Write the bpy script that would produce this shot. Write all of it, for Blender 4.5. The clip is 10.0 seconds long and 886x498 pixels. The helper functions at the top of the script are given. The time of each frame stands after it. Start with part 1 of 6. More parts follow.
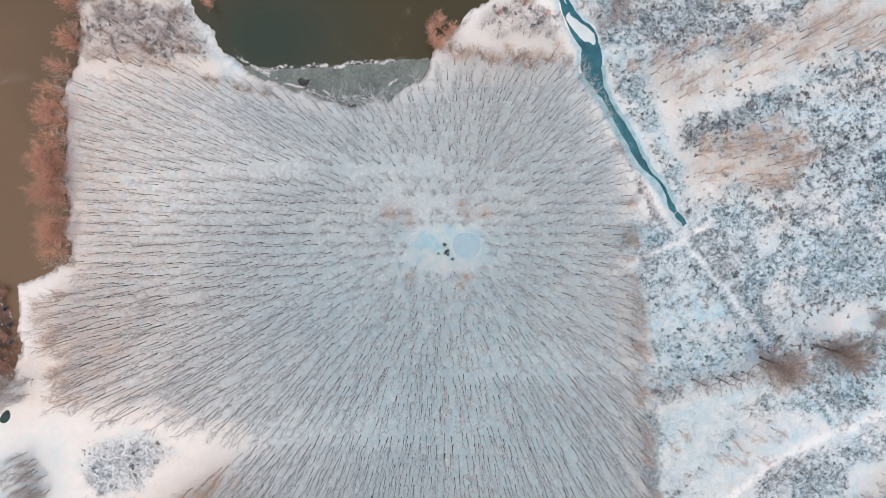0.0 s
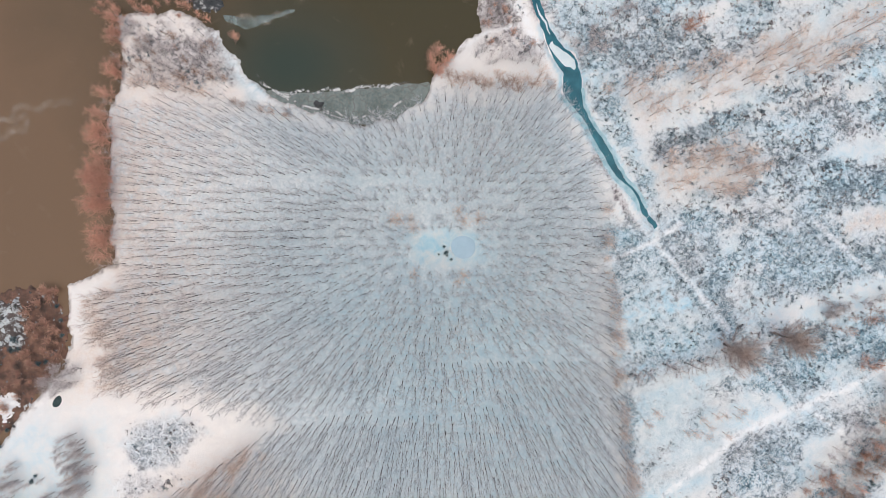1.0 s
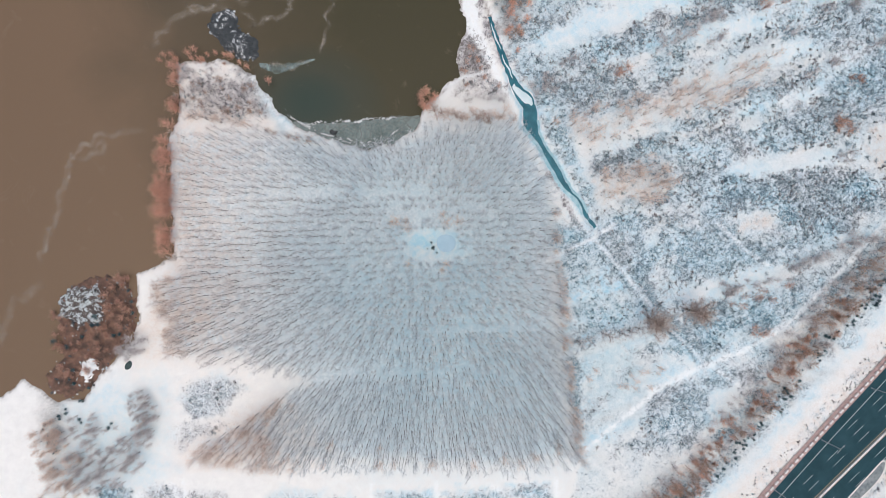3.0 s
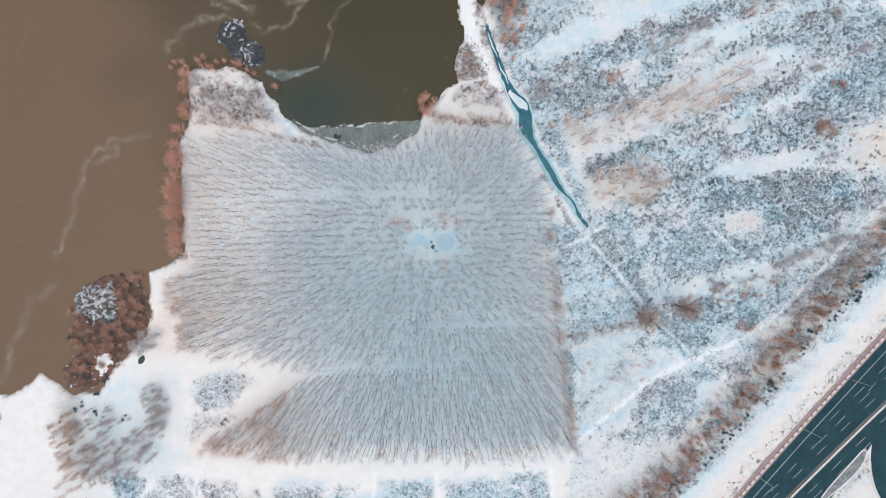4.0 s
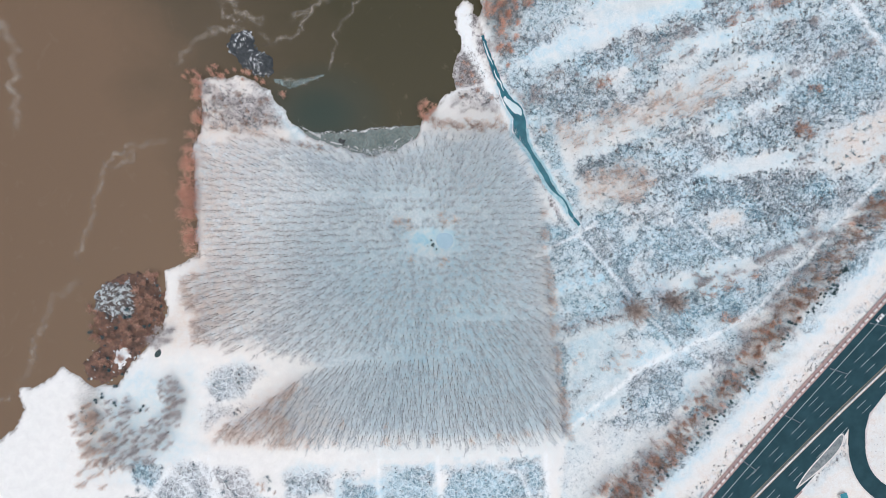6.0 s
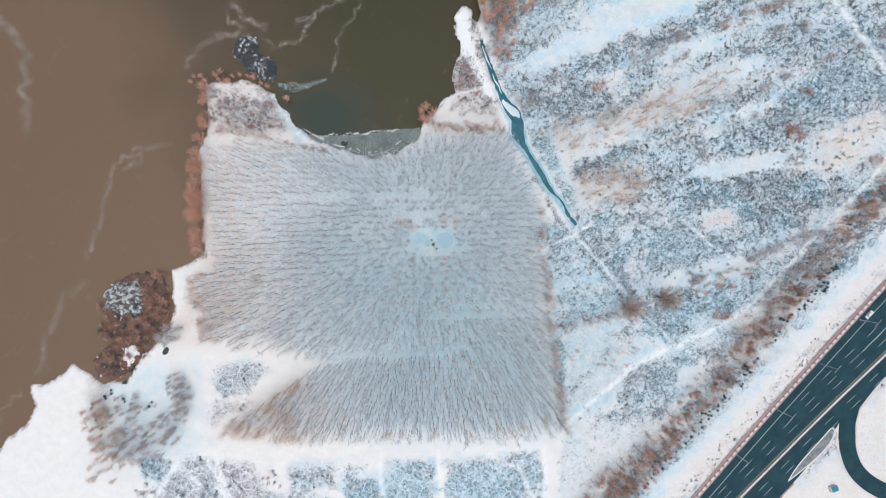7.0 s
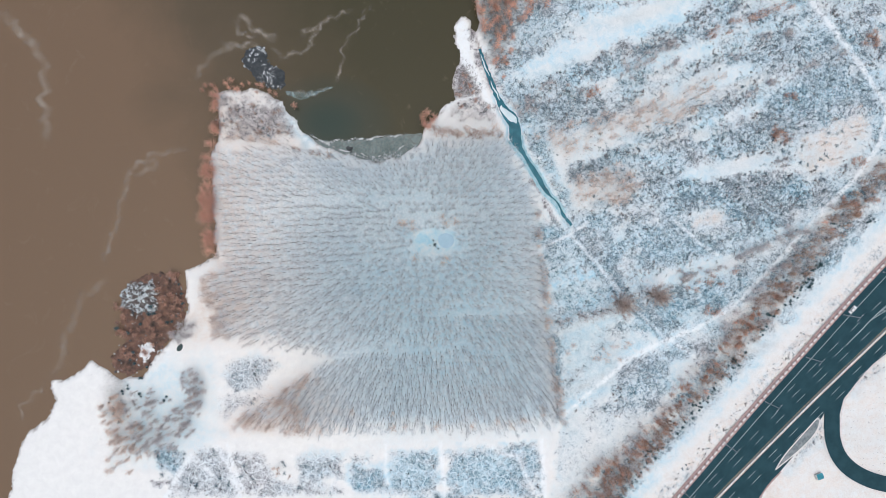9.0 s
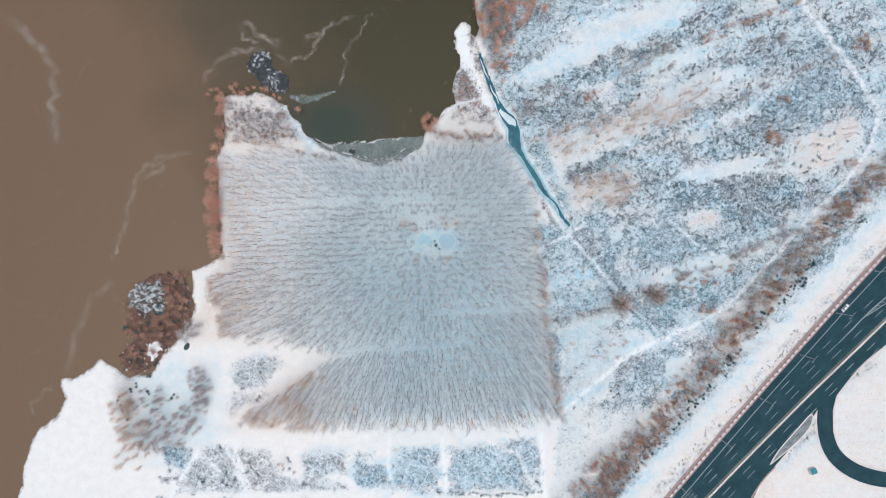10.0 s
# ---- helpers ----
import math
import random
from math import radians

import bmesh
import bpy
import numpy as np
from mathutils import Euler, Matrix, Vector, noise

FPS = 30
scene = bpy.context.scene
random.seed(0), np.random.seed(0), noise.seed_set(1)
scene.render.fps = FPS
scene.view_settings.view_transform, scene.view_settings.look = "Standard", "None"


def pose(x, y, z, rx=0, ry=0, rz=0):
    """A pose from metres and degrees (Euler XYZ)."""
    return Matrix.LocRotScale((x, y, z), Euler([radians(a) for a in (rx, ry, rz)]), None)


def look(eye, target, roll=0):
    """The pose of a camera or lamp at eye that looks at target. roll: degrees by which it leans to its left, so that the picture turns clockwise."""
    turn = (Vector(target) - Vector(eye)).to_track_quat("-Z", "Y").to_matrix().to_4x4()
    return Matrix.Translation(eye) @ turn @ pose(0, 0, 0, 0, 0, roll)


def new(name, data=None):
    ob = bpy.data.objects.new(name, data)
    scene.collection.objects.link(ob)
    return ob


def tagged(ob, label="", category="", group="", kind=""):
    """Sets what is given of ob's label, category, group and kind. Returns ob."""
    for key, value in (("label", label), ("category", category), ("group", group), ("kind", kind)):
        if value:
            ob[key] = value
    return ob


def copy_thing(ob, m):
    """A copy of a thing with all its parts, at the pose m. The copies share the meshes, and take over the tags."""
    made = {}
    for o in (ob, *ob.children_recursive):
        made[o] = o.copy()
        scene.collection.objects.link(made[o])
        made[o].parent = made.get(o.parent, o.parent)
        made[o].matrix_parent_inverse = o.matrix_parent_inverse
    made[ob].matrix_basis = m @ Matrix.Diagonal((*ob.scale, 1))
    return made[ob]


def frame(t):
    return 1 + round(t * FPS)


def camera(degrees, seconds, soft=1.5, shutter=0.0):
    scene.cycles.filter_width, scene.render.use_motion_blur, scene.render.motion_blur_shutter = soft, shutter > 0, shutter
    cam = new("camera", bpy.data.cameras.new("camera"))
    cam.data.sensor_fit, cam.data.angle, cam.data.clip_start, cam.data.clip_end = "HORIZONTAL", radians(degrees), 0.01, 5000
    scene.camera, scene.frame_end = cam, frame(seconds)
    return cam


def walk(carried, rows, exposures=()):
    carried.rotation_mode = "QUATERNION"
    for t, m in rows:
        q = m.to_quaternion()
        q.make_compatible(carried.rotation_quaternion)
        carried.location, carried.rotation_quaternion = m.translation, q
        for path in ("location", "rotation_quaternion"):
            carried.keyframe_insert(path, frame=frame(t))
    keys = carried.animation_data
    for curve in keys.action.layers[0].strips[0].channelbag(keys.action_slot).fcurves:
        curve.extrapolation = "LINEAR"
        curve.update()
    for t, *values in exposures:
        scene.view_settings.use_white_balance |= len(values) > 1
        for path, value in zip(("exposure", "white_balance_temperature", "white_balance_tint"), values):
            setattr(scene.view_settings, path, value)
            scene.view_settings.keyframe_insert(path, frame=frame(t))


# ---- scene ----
# A bare poplar plantation on a river bank in snow, seen from above by a climbing camera.
# ---- camera ----
cam = camera(66.4, 10.0, soft=0.9)
PATH = [
    (0, -2.54, 4.31, 193.11, -1.228, -0.301, 1.831),
    (0.5, -2.28, 3.85, 205.73, -0.927, -0.111, 1.529),
    (1, -2.44, 4.14, 218.88, -0.914, -0.272, 1.407),
    (1.5, -2.82, 4.10, 232.20, -0.775, -0.841, 1.442),
    (2, -2.94, 3.84, 246.20, -0.660, -1.140, 1.492),
    (2.5, -3.22, 2.86, 262.50, -0.533, -1.292, 1.427),
    (2.6, -3.28, 2.70, 266.42, -0.560, -1.332, 1.387),
    (2.7, -3.34, 2.55, 270.34, -0.587, -1.372, 1.347),
    (2.8, -3.40, 2.40, 274.26, -0.614, -1.412, 1.307),
    (2.9, -3.45, 2.25, 278.18, -0.641, -1.452, 1.267),
    (3, -3.51, 2.10, 282.10, -0.667, -1.492, 1.227),
    (3.2, -3.57, 2.07, 287.30, -0.670, -1.504, 1.209),
    (4.2, -3.97, 1.78, 295.91, -0.696, -1.576, 1.065),
    (4.5, -4.34, 1.54, 298.37, -0.676, -1.668, 0.988),
    (5, -4.44, 1.61, 302.46, -0.722, -1.673, 0.914),
    (5.5, -4.56, 1.68, 307.13, -0.761, -1.676, 0.841),
    (7, -5.01, 1.91, 319.76, -0.843, -1.674, 0.626),
    (7.5, -5.19, 1.99, 323.46, -0.857, -1.669, 0.556),
    (8, -5.39, 2.08, 327.09, -0.866, -1.662, 0.487),
    (8.5, -5.61, 2.16, 330.71, -0.868, -1.654, 0.418),
    (9, -5.84, 2.25, 334.43, -0.864, -1.643, 0.350),
    (9.5, -6.09, 2.35, 338.12, -0.855, -1.630, 0.284),
    (10, -6.36, 2.44, 341.82, -0.838, -1.615, 0.217),
]
walk(cam, [(t, pose(x, y, z, rx, ry, rz)) for t, x, y, z, rx, ry, rz in PATH],
     [(0.0, -0.2, 6650, 10.5), (2.0, -0.2, 6480, 8.5), (4.5, -0.2, 6220, 6.5), (10.0, -0.2, 6140, 5.5)])

# ---- light: bright haze over snow ----
ELEV, SUN_ROT = 80.0, 186.0
world = bpy.data.worlds.new("sky")
scene.world = world
world.use_nodes = True
wn = world.node_tree.nodes
sky = wn.new("ShaderNodeTexSky")
sky.sky_type = "NISHITA"
sky.sun_disc = False
sky.sun_elevation, sky.sun_rotation = radians(ELEV), radians(SUN_ROT)
sky.dust_density, sky.air_density = 6.0, 1.0
wn["Background"].inputs["Strength"].default_value = 0.15
world.node_tree.links.new(sky.outputs[0], wn["Background"].inputs[0])
sun = new("sun", bpy.data.lights.new("sun", "SUN"))
sun.data.energy, sun.data.angle, sun.data.color = 0.8, radians(85), (0.97, 0.945, 0.84)
az = radians(SUN_ROT)
sun_dir = Vector((math.sin(az) * math.cos(radians(ELEV)), math.cos(az) * math.cos(radians(ELEV)), math.sin(radians(ELEV))))
sun.matrix_world = look(sun_dir * 400, (0, 0, 0))

rng = np.random.default_rng(7)


# ---- materials ----
def material(name, rough=0.9, metal=0.0):
    m = bpy.data.materials.new(name)
    m.use_nodes = True
    nt = m.node_tree
    b = nt.nodes["Principled BSDF"]
    b.inputs["Roughness"].default_value = rough
    b.inputs["Metallic"].default_value = metal
    b.inputs["Specular IOR Level"].default_value = 0.25
    return m, nt, b


def noise_tex(nt, scale, detail=4.0, rough=0.6, warp=0.0):
    n = nt.nodes.new("ShaderNodeTexNoise")
    n.inputs["Scale"].default_value, n.inputs["Detail"].default_value = scale, detail
    n.inputs["Roughness"].default_value, n.inputs["Distortion"].default_value = rough, warp
    g = nt.nodes.new("ShaderNodeNewGeometry")
    nt.links.new(g.outputs["Position"], n.inputs["Vector"])
    return n.outputs["Fac"]


def ramp(nt, fac, stops):
    r = nt.nodes.new("ShaderNodeValToRGB")
    e = r.color_ramp.elements
    while len(e) < len(stops):
        e.new(0.5)
    for k, (p, c) in enumerate(stops):
        e[k].position = p
        e[k].color = (*c, 1) if isinstance(c, tuple) else (c, c, c, 1)
    nt.links.new(fac, r.inputs[0])
    return r.outputs[0]


def mix(nt, fac, a, b, mode="MIX"):
    n = nt.nodes.new("ShaderNodeMix")
    n.data_type, n.blend_type = "RGBA", mode
    for v, k in ((fac, 0), (a, 6), (b, 7)):
        if isinstance(v, tuple):
            n.inputs[k].default_value = (*v, 1)
        elif isinstance(v, (int, float)):
            n.inputs[k].default_value = v
        else:
            nt.links.new(v, n.inputs[k])
    return n.outputs[2]


def calc(nt, op, a, b=0.0, clamp=False):
    n = nt.nodes.new("ShaderNodeMath")
    n.operation, n.use_clamp = op, clamp
    for k, v in enumerate((a, b)):
        if isinstance(v, (int, float)):
            n.inputs[k].default_value = v
        else:
            nt.links.new(v, n.inputs[k])
    return n.outputs[0]


def attr(nt, name):
    n = nt.nodes.new("ShaderNodeAttribute")
    n.attribute_name = name
    return n.outputs["Fac"]


def bump(nt, b, height, strength, dist):
    n = nt.nodes.new("ShaderNodeBump")
    n.inputs["Strength"].default_value, n.inputs["Distance"].default_value = strength, dist
    nt.links.new(height, n.inputs["Height"])
    nt.links.new(n.outputs[0], b.inputs["Normal"])


def simple(name, dark, light, scale, rough=0.85, metal=0.0, per="pos", relief=0.0):
    """A material whose colour wanders between two tones, over the surface or from piece to piece."""
    m, nt, b = material(name, rough, metal)
    n = noise_tex(nt, scale, 5.0)
    if per != "pos":
        g = nt.nodes.new("ShaderNodeNewGeometry" if per == "island" else "ShaderNodeObjectInfo")
        r = g.outputs["Random Per Island" if per == "island" else "Random"]
        n = calc(nt, "ADD", calc(nt, "MULTIPLY", n, 0.4), calc(nt, "MULTIPLY", r, 0.6))
    nt.links.new(ramp(nt, n, [(0.25, dark), (0.75, light)]), b.inputs["Base Color"])
    if relief:
        bump(nt, b, noise_tex(nt, scale * 3), 0.5, relief)
    return m


def spread(nt, fac, lo=0.33, hi=0.67):
    n = nt.nodes.new("ShaderNodeMapRange")
    n.inputs["From Min"].default_value, n.inputs["From Max"].default_value = lo, hi
    nt.links.new(fac, n.inputs["Value"])
    return n.outputs["Result"]


def ground_material():
    m, nt, b = material("snowy_ground", 0.85)
    scrub, warm_dry, path, mud, cool_frost, wood, hue, vein = (attr(nt, k) for k in ("scrub", "warm_dry", "path", "mud", "cool_frost", "wood", "hue", "vein"))
    big = spread(nt, noise_tex(nt, 0.055, 5.0, 0.6, 0.4))
    mid = spread(nt, noise_tex(nt, 0.27, 5.0, 0.65, 0.5))
    fine = spread(nt, noise_tex(nt, 1.4, 5.0, 0.7, 0.6), 0.3, 0.7)
    speck = spread(nt, noise_tex(nt, 0.85, 9.0, 0.8, 1.0), 0.32, 0.68)
    snow = mix(nt, mid, (0.79, 0.785, 0.775), (0.85, 0.845, 0.83))
    # litter and fallen twigs through snow under the trees, their shade painted in
    litter_shade = spread(nt, noise_tex(nt, 0.75, 5.0, 0.65, 0.8))
    under = mix(nt, litter_shade, (0.49, 0.59, 0.65), (0.87, 0.915, 0.94))
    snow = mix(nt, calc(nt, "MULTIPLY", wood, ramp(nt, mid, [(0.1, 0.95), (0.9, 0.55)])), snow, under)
    # frost blue, with a cool cast of light put into the snow colour
    snow = mix(nt, calc(nt, "MULTIPLY", cool_frost, ramp(nt, mid, [(0.1, 0.35), (0.9, 1.0)])), snow, (0.31, 0.59, 0.73))
    tan = mix(nt, fine, (0.58, 0.455, 0.38), (0.84, 0.735, 0.66))
    snow = mix(nt, calc(nt, "MULTIPLY", warm_dry, ramp(nt, mid, [(0.1, 0.2), (0.8, 0.95)])), snow, tan)
    # weeds and litter that stand out of the snow: a thin blue-grey veil, then dark ragged tufts
    lump = spread(nt, noise_tex(nt, 0.14, 4.0, 0.6, 0.8))
    clump = spread(nt, noise_tex(nt, 0.20, 3.0, 0.55, 1.4), 0.36, 0.64)
    sprig = spread(nt, noise_tex(nt, 0.45, 1.6, 0.5, 1.2), 0.36, 0.64)
    crumb = spread(nt, noise_tex(nt, 0.8, 2.0, 0.5, 1.0), 0.34, 0.66)
    uneven = calc(nt, "ADD", calc(nt, "MULTIPLY", big, 0.45), calc(nt, "ADD", calc(nt, "MULTIPLY", lump, 0.85), calc(nt, "MULTIPLY", mid, 0.2)))
    thick = calc(nt, "MULTIPLY", scrub, calc(nt, "ADD", uneven, 0.30))
    blend = calc(nt, "ADD", calc(nt, "MULTIPLY", clump, 0.34), calc(nt, "ADD", calc(nt, "MULTIPLY", sprig, 0.48), calc(nt, "MULTIPLY", crumb, 0.18)))
    veil = ramp(nt, calc(nt, "SUBTRACT", thick, calc(nt, "MULTIPLY", blend, 0.45)), [(0.0, 0.0), (0.60, 0.92)])
    veil = calc(nt, "MAXIMUM", veil, calc(nt, "MULTIPLY", calc(nt, "MULTIPLY", vein, scrub), ramp(nt, lump, [(0.1, 0.45), (0.8, 0.95)])))
    col = mix(nt, veil, snow, mix(nt, crumb, mix(nt, hue, (0.30, 0.285, 0.295), (0.085, 0.215, 0.30)), mix(nt, hue, (0.62, 0.605, 0.625), (0.46, 0.635, 0.73))))
    deep = ramp(nt, calc(nt, "SUBTRACT", calc(nt, "ADD", calc(nt, "MULTIPLY", thick, 0.66), 0.04), blend), [(0.0, 0.0), (0.36, 0.85)])
    deep = calc(nt, "MULTIPLY", deep, calc(nt, "SUBTRACT", 1.0, calc(nt, "MULTIPLY", vein, 0.62)))
    col = mix(nt, deep, col, mix(nt, crumb, mix(nt, hue, (0.10, 0.095, 0.105), (0.018, 0.062, 0.09)), mix(nt, hue, (0.30, 0.285, 0.29), (0.17, 0.30, 0.37))))
    # snow-laden stems that thread the weeds
    stem = calc(nt, "ABSOLUTE", calc(nt, "SUBTRACT", noise_tex(nt, 0.33, 3.0, 0.55, 1.4), 0.5))
    stem = ramp(nt, stem, [(0.006, 0.95), (0.028, 0.0)])
    loose = calc(nt, "ABSOLUTE", calc(nt, "SUBTRACT", noise_tex(nt, 0.13, 4.0, 0.6, 2.0), 0.48))
    stem = calc(nt, "MAXIMUM", stem, ramp(nt, loose, [(0.004, 0.95), (0.018, 0.0)]))
    # wider drifts that net the veined plots
    warp = nt.nodes.new("ShaderNodeVectorMath")
    warp.operation = "MULTIPLY_ADD"
    swirl = nt.nodes.new("ShaderNodeTexNoise")
    swirl.inputs["Scale"].default_value, swirl.inputs["Detail"].default_value = 0.22, 4.0
    spot = nt.nodes.new("ShaderNodeNewGeometry").outputs["Position"]
    nt.links.new(spot, swirl.inputs["Vector"])
    nt.links.new(swirl.outputs["Color"], warp.inputs[0])
    warp.inputs[1].default_value = (7.0, 7.0, 0.0)
    nt.links.new(spot, warp.inputs[2])
    net = nt.nodes.new("ShaderNodeTexVoronoi")
    net.feature, net.voronoi_dimensions = "DISTANCE_TO_EDGE", "2D"
    net.inputs["Scale"].default_value = 0.21
    nt.links.new(warp.outputs["Vector"], net.inputs["Vector"])
    drift = calc(nt, "MULTIPLY", ramp(nt, net.outputs["Distance"], [(0.015, 0.95), (0.085, 0.0)]), ramp(nt, mid, [(0.15, 0.25), (0.6, 1.0)]))
    stem = mix(nt, vein, stem, calc(nt, "MAXIMUM", calc(nt, "MULTIPLY", stem, 0.5), drift))
    web = calc(nt, "MULTIPLY", ramp(nt, big, [(0.25, 0.2), (0.6, 1.0)]), calc(nt, "ADD", calc(nt, "MULTIPLY", hue, 0.8), 0.12))
    col = mix(nt, calc(nt, "MULTIPLY", stem, calc(nt, "MAXIMUM", web, calc(nt, "MULTIPLY", vein, 0.9))), col, mix(nt, 0.5, snow, (0.86, 0.89, 0.91)))
    earth = mix(nt, fine, (0.05, 0.035, 0.03), (0.22, 0.16, 0.13))
    col = mix(nt, calc(nt, "MULTIPLY", mud, ramp(nt, fine, [(0.2, 1.0), (0.9, 0.45)])), col, earth)
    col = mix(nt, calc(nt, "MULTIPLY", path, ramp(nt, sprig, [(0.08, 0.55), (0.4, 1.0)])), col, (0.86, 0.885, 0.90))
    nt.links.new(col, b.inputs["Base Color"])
    bump(nt, b, speck, 0.35, 0.2)
    return m


def water_material():
    m, nt, b = material("silty_water", 0.12)
    g = nt.nodes.new("ShaderNodeNewGeometry")
    s = nt.nodes.new("ShaderNodeSeparateXYZ")
    nt.links.new(g.outputs["Position"], s.inputs[0])
    # browner towards the western main stream: silt, plus hazy light put into the colour
    silt_haze = calc(nt, "ADD", calc(nt, "MULTIPLY", s.outputs["X"], -0.0052), calc(nt, "MULTIPLY", noise_tex(nt, 0.018, 5.0, 0.6, 0.5), 0.35))
    silt_haze = calc(nt, "ADD", silt_haze, calc(nt, "MULTIPLY", s.outputs["Y"], -0.0022))
    c = ramp(nt, silt_haze, [(0.14, (0.050, 0.044, 0.022)), (0.55, (0.100, 0.074, 0.047)), (0.78, (0.164, 0.108, 0.068))])
    streak = ramp(nt, noise_tex(nt, 0.05, 8.0, 0.7, 2.0), [(0.60, 0.0), (0.75, 0.25)])
    c = mix(nt, streak, c, (0.24, 0.18, 0.13))
    # clearer, cold water in the inner corner of the cove
    du, dv = calc(nt, "SUBTRACT", s.outputs["X"], -53.0), calc(nt, "SUBTRACT", s.outputs["Y"], 57.8)
    reach = calc(nt, "ADD", calc(nt, "MULTIPLY", calc(nt, "MULTIPLY", du, du), 0.6), calc(nt, "MULTIPLY", calc(nt, "MULTIPLY", dv, dv), 1.0))
    clear = ramp(nt, calc(nt, "DIVIDE", reach, 700.0), [(0.0, 0.85), (0.3, 0.45), (1.0, 0.0)])
    c = mix(nt, clear, c, (0.018, 0.042, 0.036))
    nt.links.new(c, b.inputs["Base Color"])
    b.inputs["Specular IOR Level"].default_value = 0.2
    bump(nt, b, noise_tex(nt, 0.5, 4.0), 0.05, 0.1)
    return m


def foam_material():
    """Thin broken ice and scum, through which the water shows: fine crooked threads in a faint veil."""
    m, nt, b = material("drift_ice", 0.6)
    nt.links.new(mix(nt, noise_tex(nt, 0.5), (0.30, 0.25, 0.19), (0.66, 0.60, 0.53)), b.inputs["Base Color"])
    thread = calc(nt, "ABSOLUTE", calc(nt, "SUBTRACT", noise_tex(nt, 0.16, 5.0, 0.6, 1.6), 0.5))
    thread = ramp(nt, thread, [(0.0, 0.6), (0.05, 0.0)])
    patch = ramp(nt, noise_tex(nt, 0.11, 3.0, 0.6, 1.0), [(0.38, 0.35), (0.62, 1.0)])
    veil = ramp(nt, noise_tex(nt, 0.3, 8.0, 0.75, 2.0), [(0.36, 0.0), (0.70, 0.6)])
    a = calc(nt, "MULTIPLY", calc(nt, "MAXIMUM", thread, veil), calc(nt, "MULTIPLY", patch, attr(nt, "body")))
    nt.links.new(a, b.inputs["Alpha"])
    return m


GROUND, WATER, FOAM = ground_material(), water_material(), foam_material()
CANAL = simple("canal_water", (0.005, 0.072, 0.108), (0.035, 0.20, 0.265), 0.2, 0.15)
POOL = simple("dark_meltwater", (0.010, 0.026, 0.028), (0.04, 0.075, 0.08), 0.5, 0.15)
ICE = simple("snowed_ice", (0.50, 0.64, 0.70), (0.72, 0.80, 0.83), 0.35, 0.5)
MARGIN = simple("canal_margin_ice", (0.16, 0.36, 0.44), (0.50, 0.68, 0.74), 0.35, 0.45)
PONDICE = simple("pond_ice", (0.30, 0.48, 0.62), (0.40, 0.58, 0.71), 0.2, 0.3)


def shore_ice_material():
    m, nt, b = material("grey_shore_ice", 0.45)
    blot = spread(nt, noise_tex(nt, 0.10, 5.0, 0.65, 1.0))
    fine = spread(nt, noise_tex(nt, 0.9, 5.0, 0.7, 0.8))
    col = mix(nt, blot, (0.055, 0.09, 0.09), (0.19, 0.25, 0.25))
    col = mix(nt, calc(nt, "MULTIPLY", fine, 0.4), col, (0.30, 0.31, 0.29))
    g = nt.nodes.new("ShaderNodeNewGeometry")
    v = nt.nodes.new("ShaderNodeTexVoronoi")
    v.feature = "DISTANCE_TO_EDGE"
    v.inputs["Scale"].default_value = 0.3
    w = nt.nodes.new("ShaderNodeTexNoise")
    w.inputs["Scale"].default_value, w.inputs["Detail"].default_value = 0.3, 5.0
    a = nt.nodes.new("ShaderNodeVectorMath")
    a.operation = "MULTIPLY_ADD"
    a.inputs[1].default_value = (5.0, 5.0, 0.0)
    nt.links.new(g.outputs["Position"], w.inputs["Vector"])
    nt.links.new(w.outputs["Color"], a.inputs[0])
    nt.links.new(g.outputs["Position"], a.inputs[2])
    nt.links.new(a.outputs[0], v.inputs["Vector"])
    crack = ramp(nt, v.outputs["Distance"], [(0.01, 0.6), (0.07, 0.0)])
    col = mix(nt, calc(nt, "MULTIPLY", crack, blot), col, (0.10, 0.075, 0.055))
    nt.links.new(col, b.inputs["Base Color"])
    return m




def skim_material():
    """A thin uneven skim of ice with the water showing through."""
    m, nt, b = material("skim_ice", 0.4)
    nt.links.new(mix(nt, noise_tex(nt, 0.3, 4.0), (0.16, 0.25, 0.26), (0.40, 0.48, 0.47)), b.inputs["Base Color"])
    nt.links.new(ramp(nt, noise_tex(nt, 0.12, 5.0, 0.6, 0.8), [(0.35, 0.12), (0.65, 0.62)]), b.inputs["Alpha"])
    return m


def crust_material():
    """Broken snowy crust, thin at its edges."""
    m, nt, b = material("ice_crust", 0.7)
    nt.links.new(mix(nt, noise_tex(nt, 0.8, 4.0), (0.42, 0.46, 0.47), (0.80, 0.82, 0.82)), b.inputs["Base Color"])
    a = ramp(nt, noise_tex(nt, 0.55, 5.0, 0.65, 0.8), [(0.40, 0.0), (0.58, 1.0)])
    nt.links.new(calc(nt, "MULTIPLY", a, attr(nt, "body")), b.inputs["Alpha"])
    return m


FLATICE = shore_ice_material()
SNOW = simple("heaped_snow", (0.74, 0.76, 0.78), (0.88, 0.89, 0.90), 0.4, 0.8, relief=0.1)


